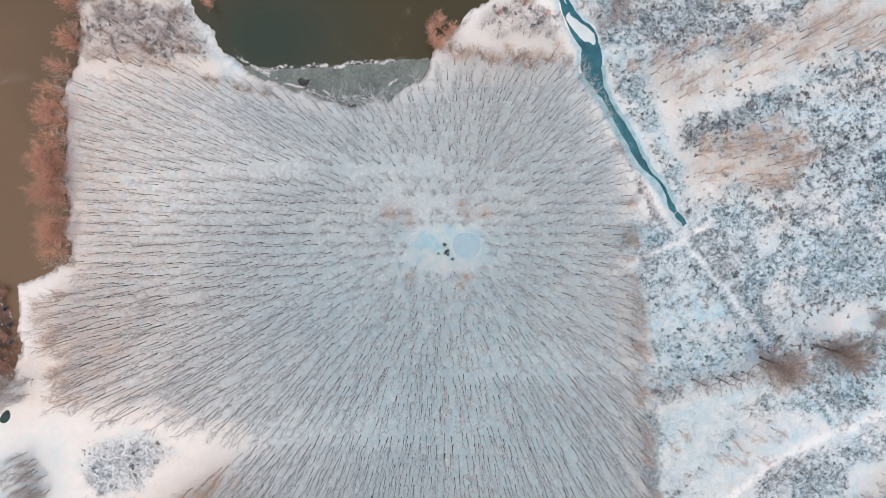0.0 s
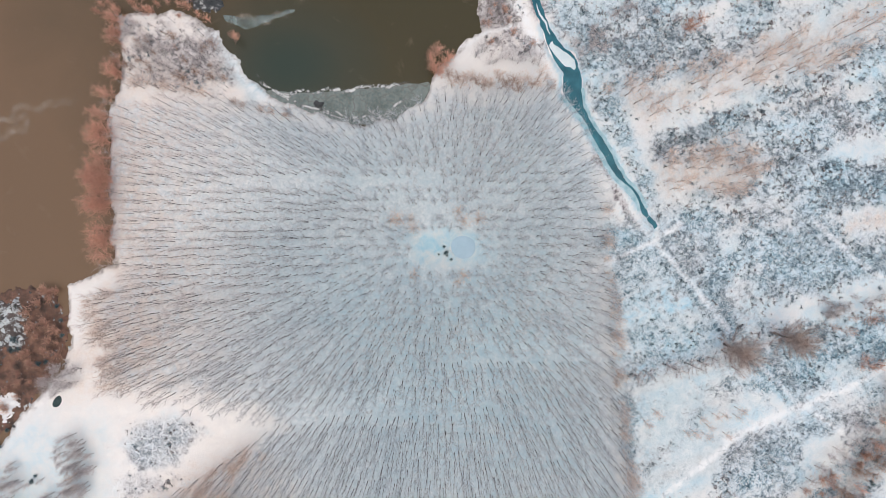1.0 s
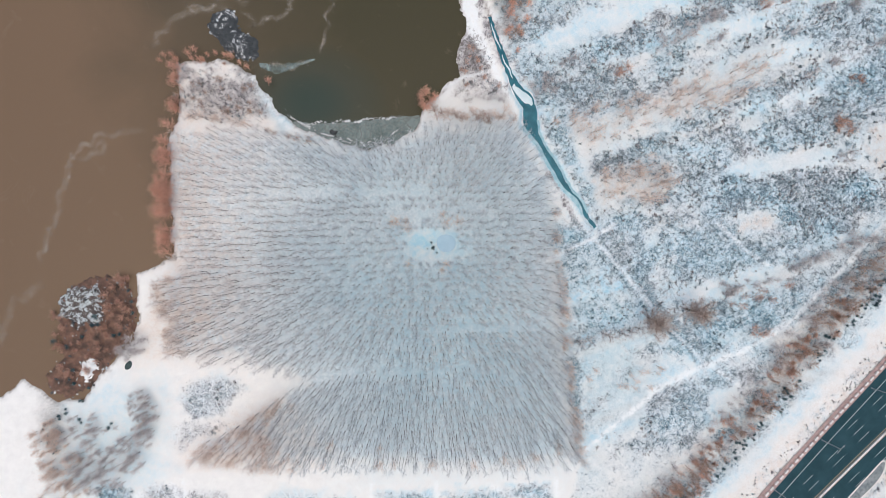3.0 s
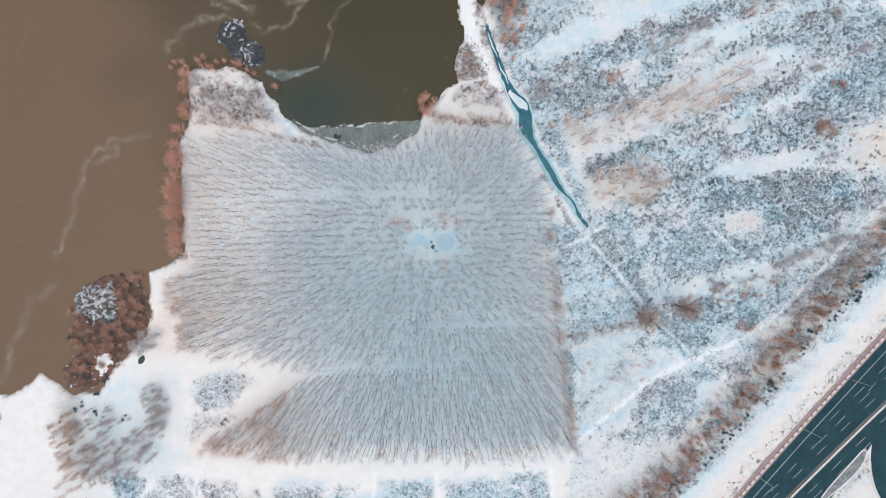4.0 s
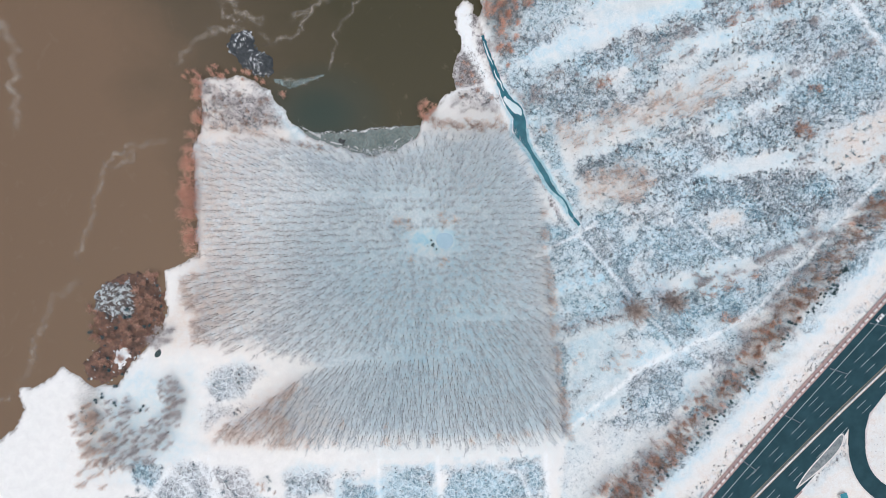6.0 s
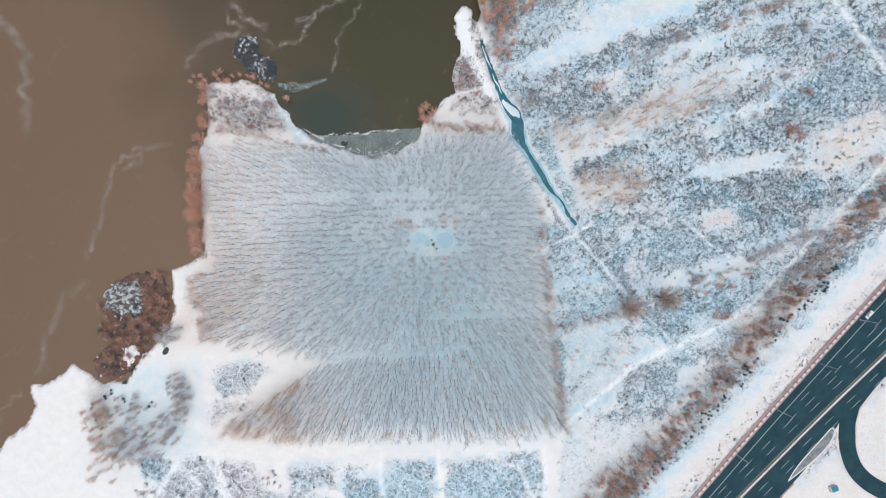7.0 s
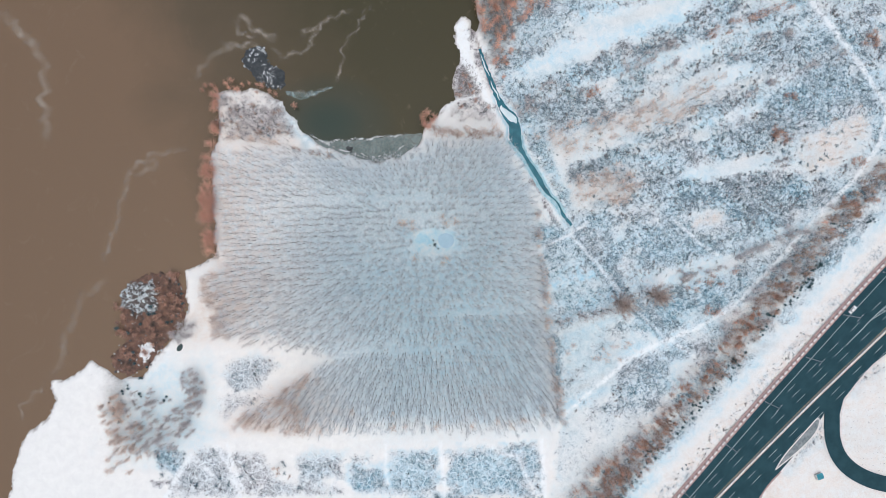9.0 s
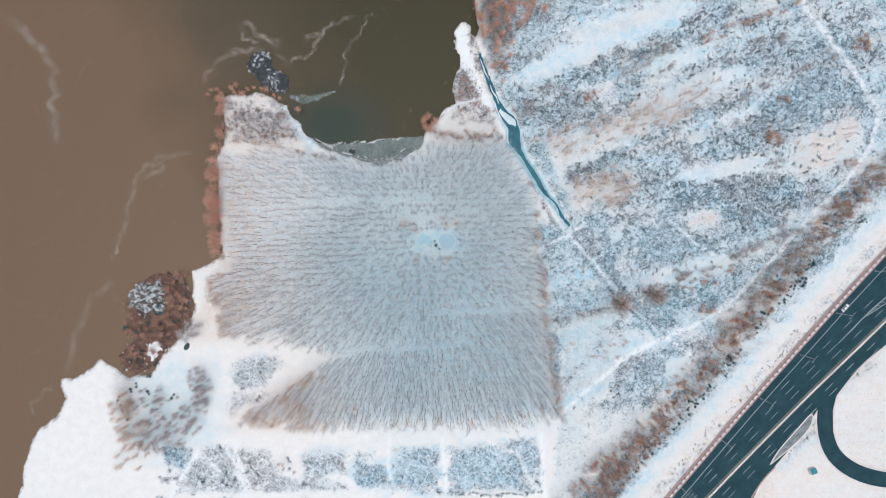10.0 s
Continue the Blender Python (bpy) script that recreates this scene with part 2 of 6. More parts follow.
def rimed_bark():
    """Dark bark that carries more rime the higher it stands."""
    m, nt, b = material("rimed_bark", 0.95)
    g = nt.nodes.new("ShaderNodeNewGeometry")
    h = nt.nodes.new("ShaderNodeSeparateXYZ")
    nt.links.new(g.outputs["Position"], h.inputs[0])
    n = noise_tex(nt, 0.9, 4.0)
    dark = mix(nt, n, (0.022, 0.026, 0.031), (0.105, 0.108, 0.115))
    rime = spread(nt, calc(nt, "ADD", h.outputs["Z"], calc(nt, "MULTIPLY", n, 5.0)), 7.5, 18.0)
    nt.links.new(mix(nt, rime, dark, (0.46, 0.47, 0.485)), b.inputs["Base Color"])
    return m


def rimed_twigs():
    """Twigs white with rime, a little bluer or rosier from stand to stand, rosier westwards."""
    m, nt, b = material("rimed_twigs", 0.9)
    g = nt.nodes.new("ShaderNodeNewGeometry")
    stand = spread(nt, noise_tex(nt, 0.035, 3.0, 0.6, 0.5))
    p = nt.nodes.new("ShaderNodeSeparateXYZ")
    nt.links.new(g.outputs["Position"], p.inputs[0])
    # warm cast of light over the west, put into the twig colour
    west_cast = spread(nt, calc(nt, "MULTIPLY", p.outputs["X"], -1.0), 50.0, 112.0)
    stand = calc(nt, "ADD", calc(nt, "MULTIPLY", stand, 0.35), west_cast, True)
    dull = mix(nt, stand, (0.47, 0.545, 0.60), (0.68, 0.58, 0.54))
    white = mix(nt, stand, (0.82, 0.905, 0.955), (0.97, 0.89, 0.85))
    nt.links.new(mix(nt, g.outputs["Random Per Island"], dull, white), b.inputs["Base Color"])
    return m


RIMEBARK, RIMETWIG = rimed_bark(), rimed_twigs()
BARK = simple("dark_bark", (0.05, 0.047, 0.048), (0.20, 0.18, 0.175), 1.2, 0.95)
REDTWIG = simple("russet_twigs", (0.38, 0.225, 0.175), (0.85, 0.57, 0.45), 0.5, 0.9, per="island")
TANTWIG = simple("straw_twigs", (0.60, 0.465, 0.39), (0.95, 0.795, 0.705), 0.5, 0.9, per="island")
GREYTWIG = simple("grey_twigs", (0.42, 0.385, 0.385), (0.84, 0.80, 0.80), 0.5, 0.9, per="island")
BROWNTWIG = simple("brown_twigs", (0.32, 0.215, 0.165), (0.68, 0.50, 0.41), 0.5, 0.9, per="island")
TEAL = simple("evergreen_leaves", (0.02, 0.055, 0.068), (0.20, 0.32, 0.36), 0.6, 0.8, per="island")
TUFT = simple("frosted_tufts", (0.07, 0.125, 0.16), (0.52, 0.63, 0.69), 0.3, 0.9, per="island")
GREYTUFT = simple("grey_tufts", (0.15, 0.14, 0.15), (0.60, 0.57, 0.585), 0.3, 0.9, per="island")
ROCK = simple("wet_rock", (0.02, 0.025, 0.03), (0.12, 0.125, 0.13), 0.6, 0.8, relief=0.4)
ASPHALT = simple("damp_asphalt", (0.010, 0.040, 0.053), (0.022, 0.067, 0.085), 0.15, 0.75)
PAINT = simple("road_paint", (0.30, 0.36, 0.38), (0.58, 0.62, 0.63), 1.0, 0.7)
OCHRE = simple("ochre_paint", (0.24, 0.19, 0.14), (0.40, 0.33, 0.26), 1.0, 0.7)
CONCRETE = simple("pale_concrete", (0.58, 0.55, 0.53), (0.80, 0.78, 0.76), 0.8, 0.9)
PINK = simple("pinkish_pavers", (0.26, 0.18, 0.175), (0.50, 0.38, 0.36), 0.7, 0.9)
STEEL = simple("galvanised_steel", (0.35, 0.38, 0.40), (0.55, 0.58, 0.60), 0.8, 0.5, 0.6)
WHITEPAINT = simple("white_car_paint", (0.76, 0.76, 0.76), (0.82, 0.82, 0.82), 1.0, 0.3)
GLASS = simple("dark_glass", (0.01, 0.012, 0.014), (0.03, 0.035, 0.04), 1.0, 0.08)
RUBBER = simple("tyre_rubber", (0.012, 0.012, 0.012), (0.03, 0.03, 0.03), 2.0, 0.9)
TEALROOF = simple("teal_sheet_roof", (0.03, 0.20, 0.26), (0.07, 0.30, 0.36), 0.8, 0.6)
PLASTER = simple("weathered_plaster", (0.50, 0.48, 0.45), (0.70, 0.68, 0.65), 0.8, 0.9)


# ---- building helpers ----
def mesh(name, verts, faces, mats, index=None, smooth=False):
    me = bpy.data.meshes.new(name)
    verts, faces = np.asarray(verts, np.float32), np.asarray(faces, np.int32)
    n = faces.shape[1]
    me.vertices.add(len(verts))
    me.vertices.foreach_set("co", verts.ravel())
    me.loops.add(faces.size)
    me.loops.foreach_set("vertex_index", faces.ravel())
    me.polygons.add(len(faces))
    me.polygons.foreach_set("loop_start", np.arange(0, faces.size, n, dtype=np.int32))
    for m in mats if isinstance(mats, (list, tuple)) else [mats]:
        me.materials.append(m)
    if index is not None:
        me.polygons.foreach_set("material_index", np.asarray(index, np.int32))
    if smooth:
        me.polygons.foreach_set("use_smooth", np.ones(len(faces), bool))
    me.update(calc_edges=True)
    return me


def part(name, data, mat=None, parent=None, label=""):
    """One mesh object, from a bmesh or finished mesh data, under a thing or a part."""
    if isinstance(data, bmesh.types.BMesh):
        me = bpy.data.meshes.new(name)
        data.to_mesh(me)
        data.free()
        me.materials.append(mat)
        data = me
    ob = new(name, data)
    ob.parent = parent
    return tagged(ob, label)


def thing(name, at=(0, 0, 0), turn=0.0, label="", category="", group=""):
    ob = new(name)
    ob.empty_display_size = 0.5
    ob.matrix_basis = pose(*at, 0, 0, turn)
    return tagged(ob, label, category, group)


def box(bm, size, at=(0, 0, 0), turn=0.0, bevel=0.0):
    r = bmesh.ops.create_cube(bm, size=1.0, matrix=pose(*at, 0, 0, turn) @ Matrix.Diagonal((*size, 1)))
    if bevel:
        edges = list({e for v in r["verts"] for e in v.link_edges})
        bmesh.ops.bevel(bm, geom=edges, offset=bevel, segments=2, affect="EDGES", profile=0.5)
    return bm


def inside(px, py, poly):
    """Which of the points lie within the outline."""
    hit = np.zeros(np.shape(px), bool)
    for (x0, y0), (x1, y1) in zip(poly, poly[1:] + poly[:1]):
        if y0 != y1:
            hit ^= ((y0 > py) != (y1 > py)) & (px < (x1 - x0) * (py - y0) / (y1 - y0) + x0)
    return hit


def away(px, py, line, closed=False, wide=None):
    """Distance from the points to a line of straight runs, less its half width where that is given run by run."""
    best = np.full(np.shape(px), 1e9)
    pts = line + line[:1] if closed else line
    for k, ((x0, y0), (x1, y1)) in enumerate(zip(pts, pts[1:])):
        dx, dy = x1 - x0, y1 - y0
        t = np.clip(((px - x0) * dx + (py - y0) * dy) / (dx * dx + dy * dy + 1e-9), 0, 1)
        d = np.hypot(px - x0 - t * dx, py - y0 - t * dy)
        if wide is not None:
            d = d - (wide[k] * (1 - t) + wide[min(k + 1, len(wide) - 1)] * t)
        best = np.minimum(best, d)
    return best


def depth_in(px, py, poly):
    """Distance to the outline, positive within it."""
    return np.where(inside(px, py, poly), 1, -1) * away(px, py, poly, True)


def wave(x, y, size, seed=0):
    """Smooth uneven values of about -1 to 1 that vary over the given length."""
    r = np.random.default_rng(seed)
    out = np.zeros(np.shape(x))
    for k in range(7):
        a, f, p = r.uniform(0, 6.283), r.uniform(0.6, 1.9) * 6.283 / size, r.uniform(0, 6.283)
        out = out + np.sin((x * math.cos(a) + y * math.sin(a)) * f + p + 1.3 * np.sin((y * math.cos(a) - x * math.sin(a)) * f * 0.7 + p * 2))
    return out / 4.2


def soft(d, w):
    """0 to 1 across an edge of width w."""
    return np.clip(d / w + 0.5, 0, 1)


# ---- plan of the ground ----
SHORE = [(-234.3, -189.4), (-209.0, -127.7), (-204.8, -110.1), (-199.2, -93.8), (-189.4, -87.6), (-186.1, -77.7), (-187.1, -68.3), (-175.5, -65.5), (-167.6, -57.6), (-161.5, -62.7), (-153.2, -67.3), (-144.2, -66.1), (-137.8, -59.3), (-132.2, -51.4), (-123.8, -41.5), (-120.9, -33.8), (-122.1, -25.3), (-122.9, -14.0), (-116.7, -12.3), (-107.7, -7.5), (-109.1, 8.7), (-110.0, 28.4), (-109.9, 42.5), (-106.6, 49.6), (-105.7, 60.9), (-107.7, 72.1)]
SHORE += [(-101.2, 74.7), (-91.4, 75.1), (-83.0, 73.2), (-76.0, 68.2), (-69.0, 60.4), (-66.1, 54.2), (-59.9, 49.7), (-49.2, 45.8), (-37.9, 41.4), (-26.5, 40.6), (-16.6, 43.2), (-8.9, 49.0), (-6.1, 55.8), (0.4, 64.1), (8.4, 71.3), (7.5, 77.5), (9.4, 86.6), (11.7, 90.3), (9.7, 97.9), (8.8, 107.3), (13.0, 111.6), (16.5, 109.9)]
SHORE += [(19.3, 106.0), (21.0, 109.4), (18.7, 117.3), (18.1, 128.6), (24.2, 157.0), (18.2, 235.7)]
LAND = SHORE + [(900, 900), (3200, 1500), (3200, -3200), (-300, -3200)]
CANAL_LINE = [(17.6, 108.2), (21.1, 96.1), (25.2, 84.8), (28.6, 76.9)] + [(30.6, 71.9), (33.6, 66.0), (36.9, 62.6), (39.1, 58.7), (39.2, 52.3), (41.0, 48.0), (43.9, 43.6), (46.2, 40.2), (50.4, 33.4), (53.5, 27.9), (56.4, 24.3), (59.1, 21.7), (61.4, 19.0), (62.3, 16.9), (63.0, 15.0), (65.1, 12.5), (67.8, 9.4)]
CANAL_HALF = [0.3, 0.9, 1.3, 1.4, 1.4, 2.4, 3.2, 2.7, 3.5, 2.0, 1.2, 1.6, 1.8, 1.6, 1.2, 1.1, 1.0, 1.0, 1.0, 0.9, 0.9, 0.8, 0.4]
DITCH = [(66.9, 4.9), (79.2, -8.3), (91.4, -22.7), (103.1, -34.2), (116.6, -47.5)]
BANKPATH = [(12.5, 106.5), (14.3, 91.2), (20.6, 79.9), (26.9, 68.6), (32.7, 58.4), (36.2, 48.7), (43.4, 37.9), (53.6, 22.3), (60.9, 10.9), (66.9, 4.9), (79.8, -9.5), (92.0, -23.2), (103.1, -35.0), (116.6, -47.5)]
WETDITCH = [(69.3, 4.6), (73.3, 0.8), (78.2, -3.9), (82.8, -8.6), (87.5, -13.8), (95.7, -22.8), (102.9, -31.4), (110.5, -39.7), (116.6, -46.0)]
WETSIDE = [(47.2, 31.7), (51.3, 25.9), (54.1, 21.2), (56.5, 16.7), (58.9, 12.3), (64.0, 5.7), (69.5, -0.3), (74.2, -6.0), (78.6, -10.7), (83.4, -15.7)]
TRACKS = [
    ([(45.1, -6.4), (55.2, -0.9), (66.9, 4.9), (75.3, 10.6)], 0.8),
    ([(92.3, -59.6), (103.3, -53.8), (116.6, -47.5), (135.2, -39.4), (152.7, -27.8), (167.2, -12.7), (181.7, 3.6), (196.2, 19.3), (210.8, 33.9), (223.0, 51.3), (226.9, 69.3), (219.1, 81.1)], 1.3),
    ([(181.4, 136.7), (186.2, 123.0), (192.8, 115.0), (204.1, 101.9), (219.1, 81.1)], 1.8),
    ([(92.0, -23.2), (103.1, -35.3), (116.6, -47.5)], 0.45),
    (DITCH[:3], 0.7),
    ([(116.6, -47.5), (123.7, -51.5), (130.1, -56.2)], 0.6),
    ([(-106.7, -100.7), (-101.0, -110.7), (-94.3, -129.3)], 1.6),
    ([(3.3, -98.5), (4.2, -110.8), (5.4, -125.3)], 1.0),
    ([(-23.8, -100.1), (-24.0, -110.7), (-22.9, -119.0)], 1.0),
    ([(-102.0, -99.4), (-98.7, -110.5), (-94.3, -121.0)], 1.1),
    ([(26.9, -100.2), (34.2, -104.7), (42.0, -105.8), (45.5, -115.1), (52.6, -125.5)], 1.1),
    ([(-108.9, -114.9), (-119.6, -104.9), (-128.1, -119.1), (-133.7, -130.5)], 1.6),
    ([(53.7, -97.1), (55.0, -120.2), (56.8, -131.8)], 1.4),
    ([(0.4, 64.7), (10.4, 70.4), (21.8, 73.4), (26.9, 69.2)], 0.9),
    ([(-76.0, 68.2), (-69.5, 58.4), (-64.7, 51.4), (-60.5, 48.0)], 1.2),
    ([(62.9, -87.0), (77.3, -74.0), (94.6, -59.6)], 1.2),
    ([(118.7, 12.6), (132.0, 1.1), (141.3, -4.7)], 0.35),
]
CLEAN = [  # smooth open snow
    ([(-209.0, -128.5), (-204.8, -110.1), (-198.9, -94.6), (-188.9, -88.1), (-186.1, -77.7), (-187.1, -68.9), (-175.5, -66.1), (-167.1, -59.3), (-161.6, -73.5), (-160.3, -104.7), (-147.7, -111.0), (-144.4, -130.4)], 8),
    ([(-122.3, -14.6), (-116.2, -12.9), (-107.7, -8.9), (-113.4, -19.6), (-119.0, -31.0), (-120.9, -33.8)], 3),
    ([(-133.6, -59.3), (-119.6, -51.4), (-83.0, -51.4), (-60.3, -55.1), (-68.8, -60.8), (-77.3, -57.1), (-85.8, -54.3), (-102.1, -57.7), (-105.0, -73.6), (-108.4, -93.5), (-119.6, -104.9), (-125.2, -102.0), (-111.2, -87.8), (-116.8, -59.4)], 8),
    ([(-105.5, -96.4), (-60.3, -96.6), (-20.4, -94.5), (8.2, -96.3), (36.9, -93.5), (61.5, -89.9), (61.5, -95.6), (37.0, -99.3), (8.2, -101.2), (-43.2, -105.3), (-88.6, -103.6)], 5),
    ([(37.4, 84.9), (53.2, 95.0), (78.9, 106.7), (99.0, 118.4), (120.7, 124.4), (133.7, 123.1), (116.5, 110.0), (81.9, 95.4), (64.7, 86.6), (47.5, 80.7)], 7),
    ([(124.4, 37.0), (149.1, 42.1), (165.1, 46.0), (166.7, 38.8), (149.1, 35.2), (134.6, 32.8), (121.5, 34.2)], 3),
    ([(36.1, 62.1), (36.2, 52.2), (-1.0, 51.9), (4.7, 57.0)], 4),
    ([(117.9, -59.6), (129.5, -55.3), (131.1, -62.5), (123.9, -74.1), (116.6, -77.0)], 3),
    ([(174.3, -131.2), (174.8, -115.1), (194.6, -97.6), (200.7, -112.3), (212.7, -121.2), (233.0, -126.6), (242.7, -136.0)], 4),
    ([(92.3, -133.5), (112.5, -108.3), (142.0, -78.2), (179.8, -35.3), (205.9, -4.4), (246.2, 39.3), (253.7, 32.1), (211.3, -10.8), (184.6, -42.2), (147.4, -84.1), (103.9, -133.6)], 3),
    ([(205.7, -83.1), (212.1, -71.4), (229.7, -59.8), (253.5, -59.8), (254.4, -121.4), (224.5, -117.7), (212.6, -110.9), (206.5, -100.6)], 4),
]
SCRUB = [  # outline, strength, softness of the edge in metres
    ([(67.5, 6.6), (82.6, -7.7), (94.3, -20.1), (106.0, -31.6), (118.9, -45.2), (114.3, -50.4), (101.1, -37.1), (89.4, -25.6), (77.8, -12.6), (64.7, 2.6)], 0.95, 2),
    ([(40.4, 59.3), (57.7, 56.6), (65.1, 29.5), (68.0, 15.2), (57.9, 29.5), (46.3, 46.5)], 0.55, 4),
    ([(50.2, 12.2), (63.8, 8.0), (67.0, 3.7), (53.7, -0.9), (49.7, 3.6)], 0.75, 3),
    ([(58.3, -42.3), (62.7, -48.0), (63.5, -82.7), (61.2, -87.0)], 0.85, 3),
    ([(-171.4, -91.9), (-161.6, -90.5), (-160.2, -100.4), (-167.8, -102.4)], 0.7, 4),
    ([(-203.4, -117.2), (-192.3, -118.7), (-193.8, -124.4), (-202.1, -123.8)], 0.5, 3),
    ([(-105.4, 72.2), (-77.4, 69.6), (-69.5, 55.6), (-71.8, 49.9), (-104.1, 51.0)], 0.62, 5),
    ([(8.9, 86.0), (21.7, 80.5), (27.0, 66.3), (11.0, 64.8)], 0.75, 4),
    ([(13.6, 105.9), (17.6, 105.4), (28.0, 80.5), (35.5, 67.5), (33.3, 65.2), (25.8, 77.7), (18.8, 89.0)], 0.8, 3),
    ([(24.0, 96.1), (36.1, 74.9), (43.3, 57.9), (40.5, 55.0), (33.2, 69.2), (24.0, 89.0)], 0.8, 4),
    ([(121.4, -126.4), (153.3, -87.3), (188.2, -48.1), (205.6, -27.7), (202.7, -24.8), (182.2, -45.2), (147.4, -82.9), (115.5, -123.5)], 0.3, 5),
    ([(175.6, -115.1), (194.6, -90.3), (196.4, -99.1), (178.6, -116.6)], 0.7, 3),
    ([(206.2, -74.3), (223.8, -59.7), (229.8, -62.7), (212.2, -77.3)], 0.6, 4),
]
HUE = [(SCRUB[k][0], 0.85, 4) for k in (0, 1, 2, 3)]


def weeds(outline, strength, edge, blue):
    """A patch of weeds: how thick it stands, how soft its edge is, and how blue it looks."""
    SCRUB.append((outline, strength, edge))
    HUE.append((outline, blue, edge + 3))


weeds([(36.5, 110.7), (62.7, 119.4), (73.9, 119.6), (68.4, 111.2), (62.9, 102.9), (51.9, 94.5), (39.4, 91.5)], 0.60, 5, 0.80)
weeds([(38.0, 99.8), (60.1, 102.9), (65.9, 86.4), (52.0, 80.7), (39.5, 83.3)], 0.42, 6, 0.35)
weeds([(63.0, 89.1), (76.9, 94.9), (90.8, 103.3), (113.1, 106.5), (143.8, 120.8), (157.9, 121.0), (143.9, 112.5), (118.8, 98.8), (104.9, 93.4), (79.8, 81.7), (63.1, 80.3)], 0.90, 4, 0.15)
weeds([(35.4, 73.6), (43.7, 79.2), (63.1, 80.9), (79.9, 78.4), (74.3, 74.1), (52.1, 75.2), (39.7, 66.8)], 0.75, 4, 0.10)
weeds([(36.9, 68.1), (46.5, 73.8), (63.2, 77.6), (79.9, 74.2), (85.6, 67.4), (77.3, 60.9), (52.2, 58.1), (43.9, 60.0)], 0.95, 5, 0.60)
weeds([(88.2, 78.5), (93.8, 83.5), (107.7, 89.3), (110.6, 85.7), (96.6, 77.2)], 0.80, 3, 0.70)
weeds([(88.3, 70.2), (96.7, 75.3), (116.2, 80.2), (117.7, 76.1), (96.7, 68.9)], 0.75, 3, 0.35)
weeds([(119.0, 81.7), (123.1, 90.0), (146.9, 98.7), (155.4, 98.8), (149.9, 90.4), (127.5, 81.8)], 0.42, 5, 0.30)
weeds([(155.4, 97.4), (158.2, 103.0), (183.4, 118.7), (189.1, 116.0), (175.1, 104.7), (163.9, 94.8)], 0.85, 4, 0.45)
weeds([(113.7, 60.8), (133.2, 69.4), (155.7, 80.8), (165.6, 79.5), (158.6, 71.1), (141.8, 63.9), (119.3, 56.2)], 0.78, 4, 0.35)
weeds([(161.4, 73.9), (181.1, 82.5), (186.7, 91.0), (199.3, 100.1), (212.4, 85.8), (218.8, 80.3), (207.0, 68.9), (192.8, 62.6), (182.9, 57.5), (179.4, 46.3), (173.7, 46.2), (173.5, 60.2), (161.6, 62.8)], 0.95, 5, 0.75)
weeds([(150.3, 62.1), (170.0, 70.7), (173.6, 57.4), (167.5, 46.1), (144.9, 42.6), (139.2, 45.8), (156.0, 54.4)], 0.92, 4, 0.35)
weeds([(119.4, 53.9), (124.9, 61.0), (147.5, 61.2), (147.6, 51.5), (136.4, 45.8), (119.5, 44.2)], 0.55, 5, 0.60)
weeds([(63.6, 36.7), (80.2, 43.8), (97.0, 49.5), (94.8, 41.2), (80.3, 36.9), (65.9, 29.8)], 1.00, 3, 0.55)
weeds([(99.8, 47.6), (102.5, 57.1), (122.1, 60.1), (120.8, 51.2)], 0.65, 4, 0.30)
weeds([(97.1, 37.1), (111.0, 47.7), (121.0, 40.1), (116.9, 28.9), (100.0, 27.4)], 0.60, 6, 0.55)
weeds([(75.5, 16.0), (97.3, 24.0), (115.5, 28.3), (117.5, 21.4), (91.7, 17.0), (78.3, 13.0)], 0.85, 4, 0.55)
weeds([(115.6, 20.6), (117.4, 30.3), (123.0, 35.1), (137.1, 31.3), (150.6, 37.6), (170.5, 36.4), (184.8, 31.8), (185.5, 21.2), (176.6, 9.9), (159.6, 6.4), (145.9, 11.0), (143.0, 18.6), (121.3, 16.1)], 1.00, 4, 0.50)
weeds([(105.8, 10.7), (119.9, 15.0), (131.2, 7.3), (148.2, 9.1), (172.3, 7.1), (145.5, -2.9), (128.7, -10.6), (106.1, -14.1), (95.4, -10.8), (97.6, -1.9)], 0.88, 6, 0.80)
weeds([(69.5, 6.3), (80.6, 9.1), (84.1, -2.0), (92.0, -4.7), (95.5, -15.8), (92.8, -24.7), (81.4, -10.3)], 1.00, 3, 0.75)
weeds([(102.0, -21.9), (120.3, -20.7), (137.3, -21.7), (148.5, -13.3), (155.6, -15.5), (148.7, -29.5), (129.0, -40.8), (115.0, -47.0), (106.4, -33.1)], 1.00, 4, 0.95)
weeds([(48.5, 11.1), (63.9, 8.5), (66.7, 3.5), (53.4, -2.7)], 0.70, 3, 1.00)
weeds([(75.3, -16.5), (86.5, -19.2), (90.0, -24.2), (81.6, -31.2), (64.3, -35.5), (53.6, -24.9), (61.4, -20.2)], 0.60, 4, 0.90)
weeds([(58.7, -36.0), (69.9, -36.0), (67.7, -44.4), (60.2, -43.8)], 0.90, 3, 0.90)
weeds([(97.7, -58.3), (120.7, -52.6), (124.2, -63.8), (113.0, -69.4), (98.3, -66.7)], 0.85, 4, 0.75)
weeds([(67.1, -86.3), (71.7, -77.9), (82.1, -71.7), (87.8, -80.7), (79.4, -87.4)], 0.72, 4, 0.60)
weeds([(84.2, -63.3), (98.4, -71.7), (101.4, -85.7), (87.3, -87.1), (88.6, -74.5)], 0.45, 5, 0.30)
weeds([(189.0, 121.6), (222.6, 122.2), (223.3, 84.5), (203.5, 105.2)], 0.55, 8, 0.25)
weeds([(217.1, 62.1), (225.6, 62.8), (225.8, 51.8), (219.3, 51.8)], 0.95, 3, 0.80)
